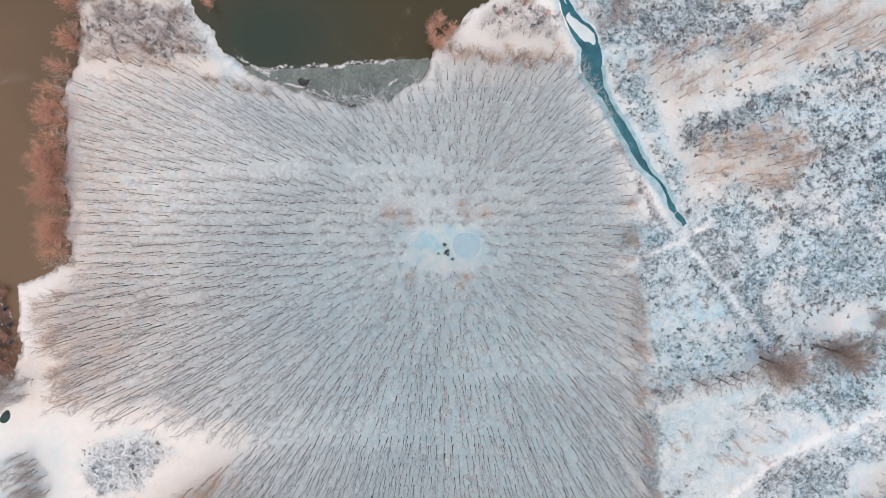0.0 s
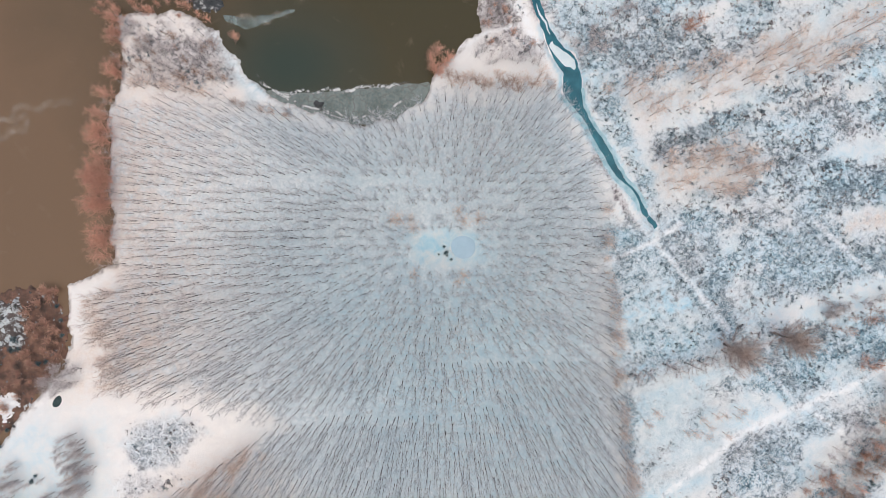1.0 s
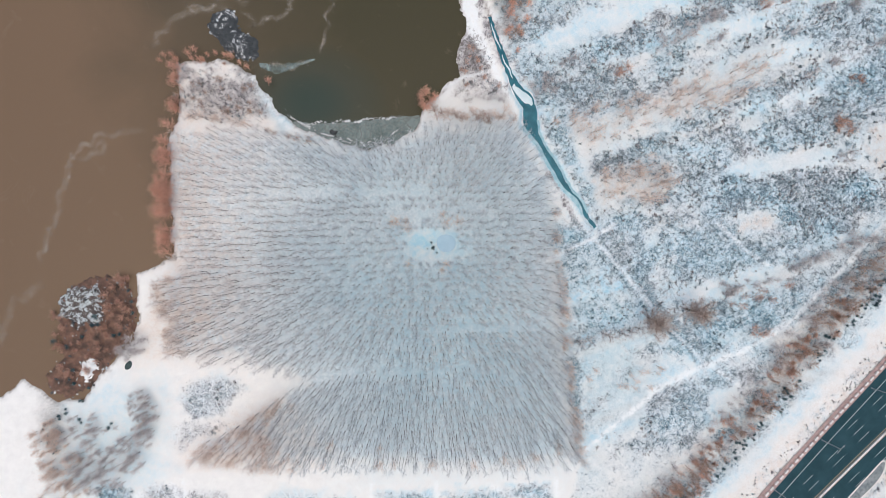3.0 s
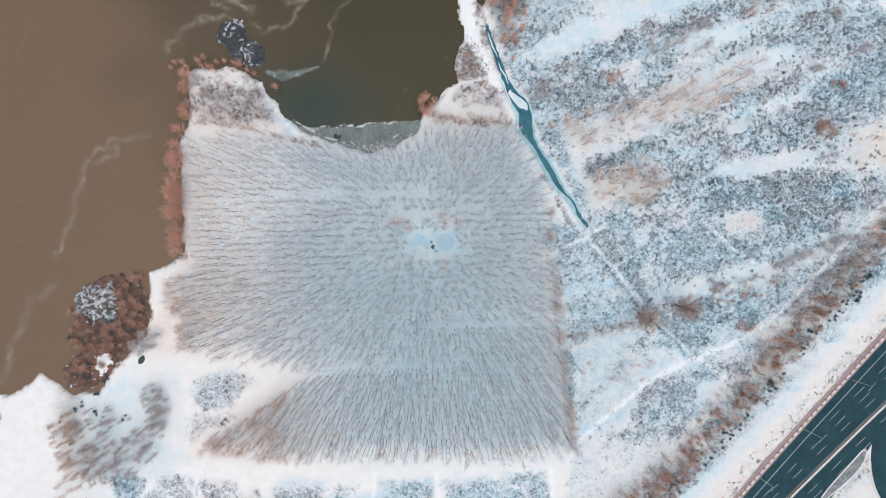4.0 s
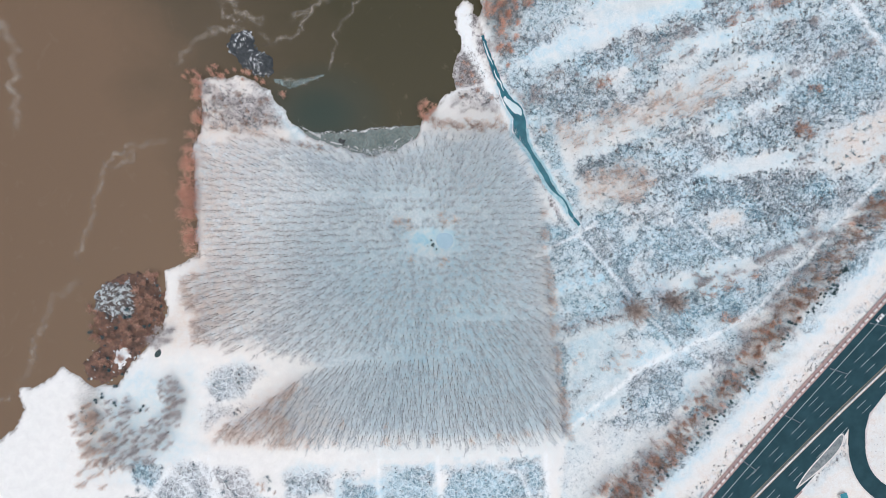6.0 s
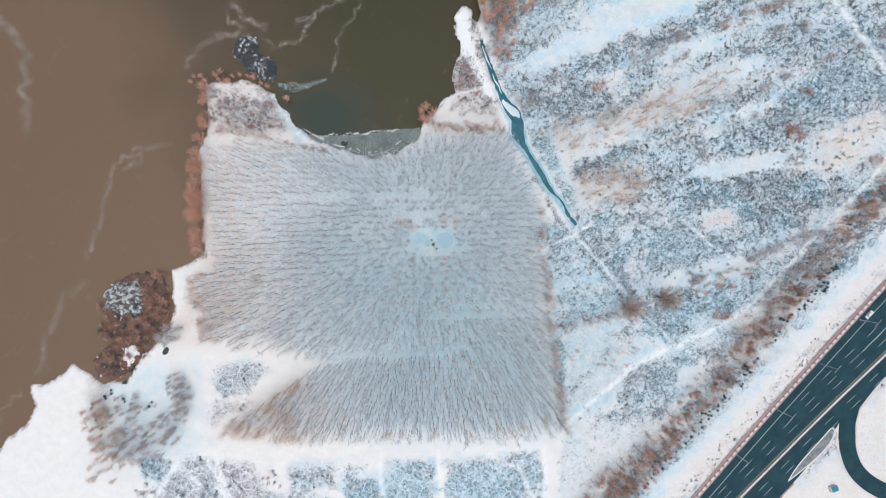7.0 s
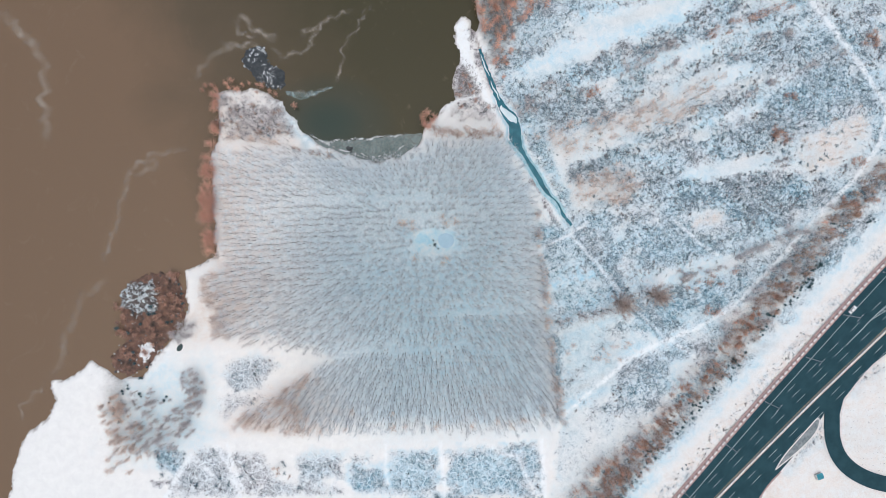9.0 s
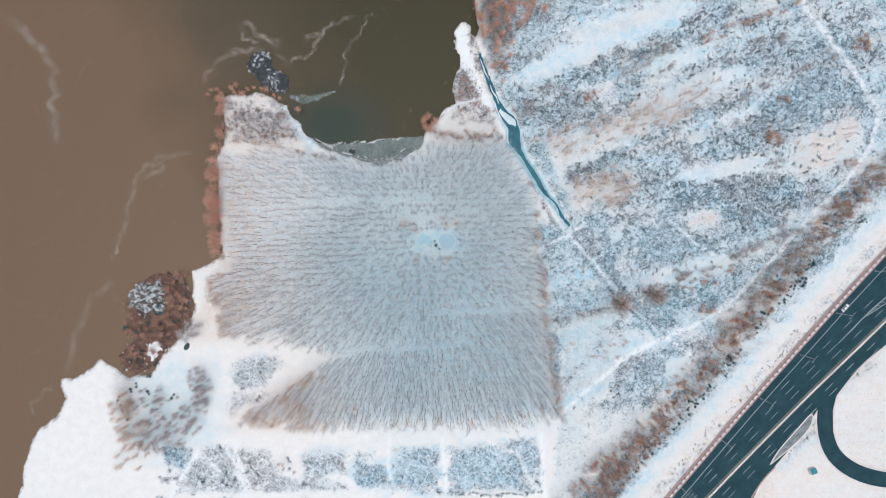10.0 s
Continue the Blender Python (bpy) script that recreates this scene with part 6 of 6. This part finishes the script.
RAMP = [(200.5, -88.3), (200.5, -95.9), (202.7, -104.1), (207.5, -110.9), (216.2, -116.8), (228.1, -120.7), (242.5, -121.9), (266.4, -121.5)]
ramp_road = ribbon("ramp_road", RAMP, [3.8, 4.1, 4.2, 4.2, 4.2, 4.0, 3.9, 3.8], ROAD_Z + 0.012, ASPHALT, "dark looping slip road", "road", "structure")
for k, (q, off) in enumerate(((1, 4.4), (-1, 4.4))):
    p = np.array(RAMP)
    d = np.gradient(p, axis=0)
    d /= np.linalg.norm(d, axis=1)[:, None]
    ribbon("kerb", [tuple(a) for a in (p + np.stack([-d[:, 1], d[:, 0]], 1) * off * q)[1:]], [0.35], ROAD_Z + 0.1, CONCRETE, "pale concrete kerb round the slip road", "kerb", "structure")


def strip(name, line, half, z, mat, parent, label=""):
    return ribbon(name, line, [half], z, mat, label, parent=parent)


def offset(line, d):
    p = np.array(line)
    g = np.gradient(p, axis=0)
    g /= np.linalg.norm(g, axis=1)[:, None]
    return [tuple(a) for a in p + np.stack([g[:, 1], -g[:, 0]], 1) * d]


strip("edge_line", offset(HIGHWAY_W, 4.4), 0.13, ROAD_Z + 0.02, PAINT, road_w, "white edge line")
strip("verge_line", offset(HIGHWAY_E, -0.95), 0.2, ROAD_Z + 0.02, OCHRE, road_w, "ochre line")
strip("verge_line", offset(HIGHWAY_E, 0.95), 0.2, ROAD_Z + 0.02, OCHRE, road_e, "ochre line")
verge = ribbon("verge", offset(HIGHWAY_W, -0.9), [1.7], ROAD_Z + 0.03, PINK, "pinkish paved strip along the highway", "pavement", "structure")

dash_bm = bmesh.new()
box(dash_bm, (5.6, 0.2, 0.012))
dash_me = bpy.data.meshes.new("lane_mark")
dash_bm.to_mesh(dash_me)
dash_me.materials.append(PAINT)
for off, parent, sgn in ((-5.0, road_w, 1), (-8.6, road_w, 1), (-12.2, road_w, 1), (4.6, road_e, 1), (8.0, road_e, 1)):
    line = offset(HIGHWAY_E, off)
    n = int(length(line) / 15)
    for k in range(n):
        a, b = along(line, 15 * k + 4), along(line, 15 * k + 9.6)
        c = (a + b) / 2
        if off < -11 and c[0] < 170:
            continue
        if off > 7 and not inside(np.array([c[0]]), np.array([c[1]]), HIGHWAY_E + SOUTH[::-1])[0]:
            continue
        ob = part("lane_mark", dash_me, parent=parent)
        ob.matrix_basis = pose(c[0], c[1], ROAD_Z + 0.02, 0, 0, math.degrees(math.atan2(b[1] - a[1], b[0] - a[0])))

strip("gore_line", [(207.1, -50.1), (215.3, -41.7), (223.5, -33.2), (233.7, -24.7), (252.8, -7.8)], 0.16, ROAD_Z + 0.02, PAINT, road_w, "white gore line")
strip("gore_line", [(220.0, -37.0), (225.0, -34.1), (235.2, -27.1), (255.8, -9.5)], 0.16, ROAD_Z + 0.024, PAINT, road_w, "white gore line")
bar_bm = bmesh.new()
box(bar_bm, (2.2, 0.3, 0.012))
bar_me = bpy.data.meshes.new("gore_bar")
bar_bm.to_mesh(bar_me)
bar_me.materials.append(PAINT)
for u, v in [(225.5, -32.6), (227.6, -30.9), (229.6, -29.1), (231.7, -27.4), (234.0, -25.3)]:
    part("gore_bar", bar_me, parent=road_w).matrix_basis = pose(u, v, ROAD_Z + 0.02, 0, 0, 5)
ISLAND = [(171.9, -112.8), (175.8, -106.0), (182.3, -98.6), (188.8, -91.3), (194.1, -85.1), (194.2, -90.5), (191.1, -95.8), (185.2, -102.0), (178.7, -107.4)]
sheet("traffic_island", rounded(ISLAND, 1), ROAD_Z + 0.02, simple("frosted_turf", (0.08, 0.115, 0.13), (0.36, 0.38, 0.385), 0.7, 0.9, relief=0.15), "triangular island of frosted turf between road and slip road", "island")
ribbon("kerb", ISLAND + ISLAND[:1], [0.3], ROAD_Z + 0.08, CONCRETE, "pale kerb round the traffic island", "kerb", "structure")
ribbon("kerb", [(153.9, -145.6), (163.7, -127.3), (168.9, -119.7), (174.7, -113.9)], [0.4], ROAD_Z + 0.08, PINK, "pinkish kerb beside the second carriageway", "kerb", "structure")
ribbon("kerb", [(204.9, -92.4), (204.6, -85.4), (206.5, -77.5), (213.2, -68.8), (221.1, -60.0), (232.3, -51.3), (267.8, -18.0)], [0.35], ROAD_Z + 0.08, CONCRETE, "pale kerb beside the second carriageway", "kerb", "structure")
# barrier of pale blocks beside the carriageway
barrier = thing("road_barrier", label="low barrier of pale concrete blocks along the highway", category="barrier")
blk = bmesh.new()
box(blk, (1.9, 0.85, 0.9), (0, 0, 0.45), 0, 0.06)
blk_me = bpy.data.meshes.new("block")
blk.to_mesh(blk_me)
blk_me.materials.append(CONCRETE)
rail_line = offset(HIGHWAY_W, -0.8)
for k in range(int(length(rail_line) / 3.15)):
    a, b = along(rail_line, 3.15 * k), along(rail_line, 3.15 * k + 1.9)
    ob = part("block", blk_me, parent=barrier)
    ob.matrix_basis = pose(*((a + b) / 2), ROAD_Z + 0.03, 0, 0, math.degrees(math.atan2(b[1] - a[1], b[0] - a[0])))

divider = thing("median_divider", label="continuous pale concrete divider between the carriageways", category="barrier")
div_me = bmesh.new()
box(div_me, (3.9, 0.8, 0.8), (0, 0, 0.4), 0, 0.1)
me = bpy.data.meshes.new("section")
div_me.to_mesh(me)
me.materials.append(CONCRETE)
for k in range(int(length(HIGHWAY_E) / 4.0)):
    a, b = along(HIGHWAY_E, 4.0 * k), along(HIGHWAY_E, 4.0 * k + 4.0)
    ob = part("section", me, parent=divider)
    ob.matrix_basis = pose(*((a + b) / 2), ROAD_Z, 0, 0, math.degrees(math.atan2(b[1] - a[1], b[0] - a[0])))


def street_lamp(x, y, turn):
    ob = thing("street_lamp", (x, y, ROAD_Z), turn, "tall galvanised lamp post with twin arms beside the highway", "street lamp", "highway lamps")
    v, f = tube([(0, 0, 0), (0, 0, 6), (0, 0, 13)], [0.16, 0.12, 0.08], 8)
    part("pole", mesh("pole", v, f, STEEL), parent=ob)
    bm = bmesh.new()
    box(bm, (0.5, 0.5, 0.25), (0, 0, 0.125), 0, 0.04)
    part("base_plate", bm, STEEL, ob)
    for s in (-1, 1):
        bm = bmesh.new()
        box(bm, (1.5, 0.1, 0.1), (s * 0.75, 0, 13), 0, 0.02)
        part("arm", bm, STEEL, ob)
        bm = bmesh.new()
        box(bm, (0.8, 0.3, 0.16), (s * 1.7, 0, 13.02), 0, 0.04)
        part("lamp_head", bm, STEEL, ob)
    return ob


first = None
for u, v in [(105.2, -148.4), (125.5, -124.1), (146.1, -99.8), (166.4, -78.6), (187.1, -56.2), (205.7, -34.7), (225.6, -13.1)]:
    g = math.degrees(math.atan2(12, 10.6))
    if first is None:
        first = street_lamp(u, v, g)
    else:
        copy_thing(first, pose(u, v, ROAD_Z, 0, 0, g))


def car(x, y, turn):
    ob = thing("car", (x, y, ROAD_Z), turn, "white saloon car parked on the highway shoulder", "car")
    bm = bmesh.new()
    box(bm, (4.4, 1.78, 0.62), (0, 0, 0.55), 0, 0.16)
    part("body", bm, WHITEPAINT, ob)
    bm = bmesh.new()
    box(bm, (2.3, 1.56, 0.5), (-0.2, 0, 1.05), 0, 0.1)
    for vert in bm.verts:
        if vert.co.z > 1.1:
            vert.co.x = -0.2 + (vert.co.x + 0.2) * 0.72
            vert.co.y *= 0.86
    cabin = part("cabin", bm, GLASS, ob, "dark glazed cabin")
    bm = bmesh.new()
    box(bm, (1.55, 1.3, 0.05), (-0.2, 0, 1.31), 0, 0.02)
    part("roof", bm, WHITEPAINT, cabin, "white roof panel")
    for sx in (-1.35, 1.35):
        for sy in (-0.8, 0.8):
            bm = bmesh.new()
            bmesh.ops.create_cone(bm, segments=16, cap_ends=True, radius1=0.32, radius2=0.32, depth=0.22, matrix=pose(sx, sy, 0.32, 90))
            part("wheel", bm, RUBBER, ob, "black tyre")
    for sy in (-0.6, 0.6):
        bm = bmesh.new()
        box(bm, (0.06, 0.35, 0.14), (2.2, sy, 0.62), 0, 0.02)
        part("headlight", bm, GLASS, ob)
    return ob


for u, v in [(209.8, -32.0)]:
    car(u, v, 48)


def hut(x, y, turn):
    ob = thing("hut", (x, y, -0.1), turn, "small pale hut with a teal sheet roof on snow", "hut")
    ob.scale = (0.8, 0.8, 0.7)
    bm = bmesh.new()
    box(bm, (4.2, 3.2, 2.6), (0, 0, 1.3), 0, 0.03)
    part("wall", bm, PLASTER, ob)
    bm = bmesh.new()
    v = [bm.verts.new(p) for p in ((-1.5, -1.9, 2.62), (2.4, -1.9, 2.62), (2.4, 1.9, 2.62), (-1.5, 1.9, 2.62), (-1.5, 0, 3.3), (2.4, 0, 3.3))]
    for q in ((0, 1, 5, 4), (2, 3, 4, 5), (0, 4, 3), (1, 2, 5), (0, 3, 2, 1)):
        bm.faces.new([v[k] for k in q])
    part("roof", bm, TEALROOF, ob)
    bm = bmesh.new()
    box(bm, (0.9, 0.06, 2.0), (0.4, -1.63, 1.0), 0, 0.01)
    part("door", bm, STEEL, ob)
    return ob


for u, v in [(193.7, -116.1)]:
    hut(u, v, 20)


# ---- water's edge ----
def mound(name, outline, height, mat, label, category, seed, rough=0.5, base=-1.0):
    """A low heap of uneven rock or earth within an outline."""
    p = np.array(outline)
    xs, ys = np.arange(p[:, 0].min() - 1, p[:, 0].max() + 1, 0.5), np.arange(p[:, 1].min() - 1, p[:, 1].max() + 1, 0.5)
    x, y = (a.ravel() for a in np.meshgrid(xs, ys))
    d = depth_in(x, y, outline) + 0.9 * wave(x, y, 5, seed) + 0.5 * wave(x, y, 2.2, seed + 1)
    z = base + np.clip(d * 0.5, -0.3, height) + rough * np.abs(wave(x, y, 2.6, seed + 2)) * soft(d - 1, 1.5)
    n = len(xs)
    i = (np.arange(len(ys) - 1)[:, None] * n + np.arange(n - 1)[None, :]).ravel()
    q = np.stack([i, i + 1, i + n + 1, i + n], 1)
    q = q[(d[q] > -0.5).any(1)]
    used = np.unique(q)
    remap = np.zeros(len(x), int)
    remap[used] = np.arange(len(used))
    me = mesh(name, np.stack([x, y, z], 1)[used], remap[q], mat)
    return tagged(part(name, me), label, category)


def snowy_rock():
    m, nt, b = material("snow_streaked_rock", 0.85)
    rock = mix(nt, noise_tex(nt, 0.8, 6.0), (0.012, 0.018, 0.024), (0.11, 0.12, 0.13))
    snow = ramp(nt, noise_tex(nt, 0.2, 9.0, 0.72, 2.5), [(0.50, 0.0), (0.58, 0.9)])
    drift = calc(nt, "MULTIPLY", snow, ramp(nt, noise_tex(nt, 0.12, 2.0), [(0.46, 0.0), (0.54, 1.0)]))
    nt.links.new(mix(nt, drift, rock, (0.72, 0.75, 0.78)), b.inputs["Base Color"])
    bump(nt, b, noise_tex(nt, 1.5, 6.0), 0.8, 0.5)
    return m


def rubble_material():
    """Broken ice and wet rubble, half of it under streaks of snow."""
    m, nt, b = material("snowy_rubble", 0.85)
    wet = mix(nt, noise_tex(nt, 0.7, 5.0), (0.03, 0.04, 0.046), (0.20, 0.155, 0.14))
    snow = ramp(nt, noise_tex(nt, 0.3, 6.0, 0.62, 2.2), [(0.47, 0.0), (0.56, 1.0)])
    nt.links.new(mix(nt, snow, wet, mix(nt, noise_tex(nt, 1.2), (0.32, 0.38, 0.41), (0.72, 0.76, 0.78))), b.inputs["Base Color"])
    bump(nt, b, noise_tex(nt, 1.3, 6.0), 0.9, 0.5)
    return m


SNOWROCK, RUBBLE = snowy_rock(), rubble_material()
mound("rock_islet", [(-93.1, 94.0), (-89.5, 96.3), (-84.7, 95.9), (-82.8, 92.8), (-82.7, 88.8), (-79.0, 86.4), (-75.5, 84.8), (-73.8, 81.5), (-74.4, 76.6), (-78.6, 74.6), (-83.1, 76.2), (-88.5, 80.0), (-91.8, 84.3), (-94.5, 85.9), (-95.3, 89.6)], 1.6, SNOWROCK, "dark rocky islet streaked with snow in the river", "islet", 31, 1.2)
EARTH = simple("wet_earth", (0.018, 0.022, 0.024), (0.26, 0.145, 0.105), 0.28, 0.8, relief=0.3)


def slab_mesh(seed):
    """A broken plate of ice or rubble: a jagged outline, thin, bent and chipped."""
    r = np.random.default_rng(200 + seed)
    n = int(r.integers(6, 10))
    a = np.sort(r.uniform(0, 6.283, n))
    ring = np.stack([np.cos(a) * r.uniform(0.35, 1.0, n), np.sin(a) * r.uniform(0.25, 0.65, n)], 1)
    bm = bmesh.new()
    low = [bm.verts.new((x, y, -0.05)) for x, y in ring]
    top = [bm.verts.new((x * 0.88, y * 0.88, 0.12 + r.uniform(-0.06, 0.08))) for x, y in ring]
    peak = bm.verts.new((r.uniform(-0.2, 0.2), r.uniform(-0.2, 0.2), 0.2))
    for k in range(n):
        m = (k + 1) % n
        bm.faces.new((low[k], low[m], top[m], top[k]))
        bm.faces.new((top[k], top[m], peak))
    bm.faces.new(low[::-1])
    me = bpy.data.meshes.new("slab")
    bm.to_mesh(me)
    bm.free()
    me.materials.append((SLABICE, RUBBLE, EARTH, SLABICE, RUBBLE, ROCK)[seed])
    return me


SLABICE = simple("grey_slab_ice", (0.20, 0.25, 0.27), (0.80, 0.83, 0.84), 0.35, 0.7, relief=0.1)
SLABS = [slab_mesh(k) for k in range(6)]


def debris(name, outline, rise, mat, label, category, seed, rough, base, count, size):
    ob = thing(name, label=label, category=category)
    heap = mound("earth_body" if mat is EARTH else "mound_body", outline, rise, mat, "", "", seed, rough, base)
    heap.parent = ob
    x, y = scattered(outline, math.sqrt(60.0 / count) * 2.0, 0.9, seed=seed)
    for a, b in zip(x, y):
        p = part("slab", SLABS[int(rng.integers(6))], parent=ob)
        p.matrix_basis = pose(a, b, base + rise * 0.75 + rng.uniform(0, rough * 0.6), *rng.uniform(-14, 14, 2), rng.uniform(0, 360)) @ Matrix.Scale(rng.uniform(*size), 4)
    return ob


debris("mud_bank", [(-155.3, -36.7), (-152.5, -25.4), (-148.9, -18.3), (-140.5, -14.6), (-133.5, -13.5), (-125.1, -16.8), (-120.9, -25.3), (-120.9, -36.7), (-130.2, -49.7), (-140.6, -62.7), (-150.4, -67.3), (-157.6, -63.6), (-159.3, -56.5), (-152.6, -48.0)], 0.7, EARTH, "wet dark mud bank strewn with snowy slabs", "bank", 35, 0.7, -1.64, 40, (0.5, 1.3))
debris("debris_mound", [(-154.0, -26.5), (-151.1, -22.2), (-146.7, -19.4), (-141.9, -19.9), (-138.6, -18.3), (-135.9, -23.2), (-137.0, -28.1), (-135.4, -32.2), (-138.6, -36.3), (-143.0, -34.7), (-145.1, -36.9), (-149.4, -33.1), (-152.7, -32.6)], 1.2, RUBBLE, "mound of broken slabs dusted with snow on the bank", "debris", 39, 1.3, -0.75, 46, (0.5, 1.5))
mound("snow_patch", [(-144.2, -52.5), (-140.6, -49.7), (-138.0, -51.4), (-139.7, -55.9), (-142.0, -58.2), (-143.7, -56.5)], 0.9, SNOW, "drift of clean snow among bushes", "snow", 43, 0.2, -0.5)
mound("shore_rock", [(-44.7, 46.4), (-43.0, 47.8), (-40.7, 47.0), (-41.3, 45.3), (-43.5, 44.7)], 0.8, ROCK, "dark boulder frozen into shore ice", "rock", 47, 0.4, -0.85)

for k, (line, half) in enumerate([
    ([(-117.3, 77.9), (-115.3, 84.7), (-111.2, 89.5), (-105.8, 93.4), (-99.8, 95.4), (-93.7, 96.9), (-87.6, 97.2), (-84.2, 95.4)], 1.5),
    ([(-105.9, 99.8), (-103.8, 97.8), (-99.1, 97.9), (-92.3, 98.0)], 1.0),
    ([(-99.1, 106.0), (-97.1, 108.5), (-92.3, 108.8), (-90.3, 105.5), (-86.9, 102.8), (-82.1, 102.2), (-78.7, 101.6), (-80.1, 98.8), (-84.2, 98.1)], 1.7),
    ([(-97.8, 108.1), (-98.4, 104.0), (-95.0, 102.0), (-90.3, 101.4), (-86.2, 100.1)], 1.2),
    ([(-76.7, 88.7), (-74.6, 92.1), (-69.9, 94.0), (-63.1, 94.6), (-60.4, 97.1), (-61.1, 101.2), (-57.7, 105.3), (-54.3, 109.5), (-49.5, 111.6), (-44.0, 112.7), (-40.6, 115.9)], 1.2),
    ([(-65.1, 98.4), (-65.1, 102.5), (-61.7, 104.6), (-58.4, 106.7), (-55.6, 106.1)], 1.6),
    ([(-78.7, 88.0), (-76.7, 91.4), (-79.4, 94.8), (-82.1, 96.1)], 1.0),
    ([(-49.6, 77.5), (-47.7, 83.6), (-46.7, 90.5), (-45.3, 97.3), (-42.6, 102.9), (-37.9, 107.7), (-35.8, 112.5), (-33.1, 118.0)], 0.9),
    ([(-73.9, 73.0), (-68.4, 72.4), (-61.6, 74.1), (-55.5, 75.3), (-49.6, 77.5)], 1.0),
    ([(-119.5, 45.3), (-133.4, 44.1), (-141.2, 41.2), (-148.5, 36.6), (-150.7, 28.2), (-154.1, 16.4), (-159.1, -0.0), (-162.5, -11.3)], 1.3),
    ([(-161.4, -16.9), (-164.2, -23.1), (-172.6, -28.2), (-176.8, -36.7), (-181.0, -48.0), (-183.8, -59.3), (-186.6, -68.3)], 1.8),
    ([(-188.3, -68.3), (-195.5, -74.5), (-200.5, -81.9), (-202.8, -88.9)], 1.2),
    ([(-144.0, 38.9), (-138.4, 41.2), (-136.2, 37.9), (-144.0, 35.0), (-148.5, 31.6)], 1.6),
    ([(-216.1, 114.2), (-199.7, 100.5), (-190.1, 86.7), (-191.6, 67.1), (-188.9, 47.6)], 2.5),
]):
    ribbon("drift_ice", line, [half * 1.25], -0.905 + 0.002 * k, FOAM, "thin streak of broken drift ice on brown water", "ice", ragged=2.0, seed=60 + 3 * k, body=True)
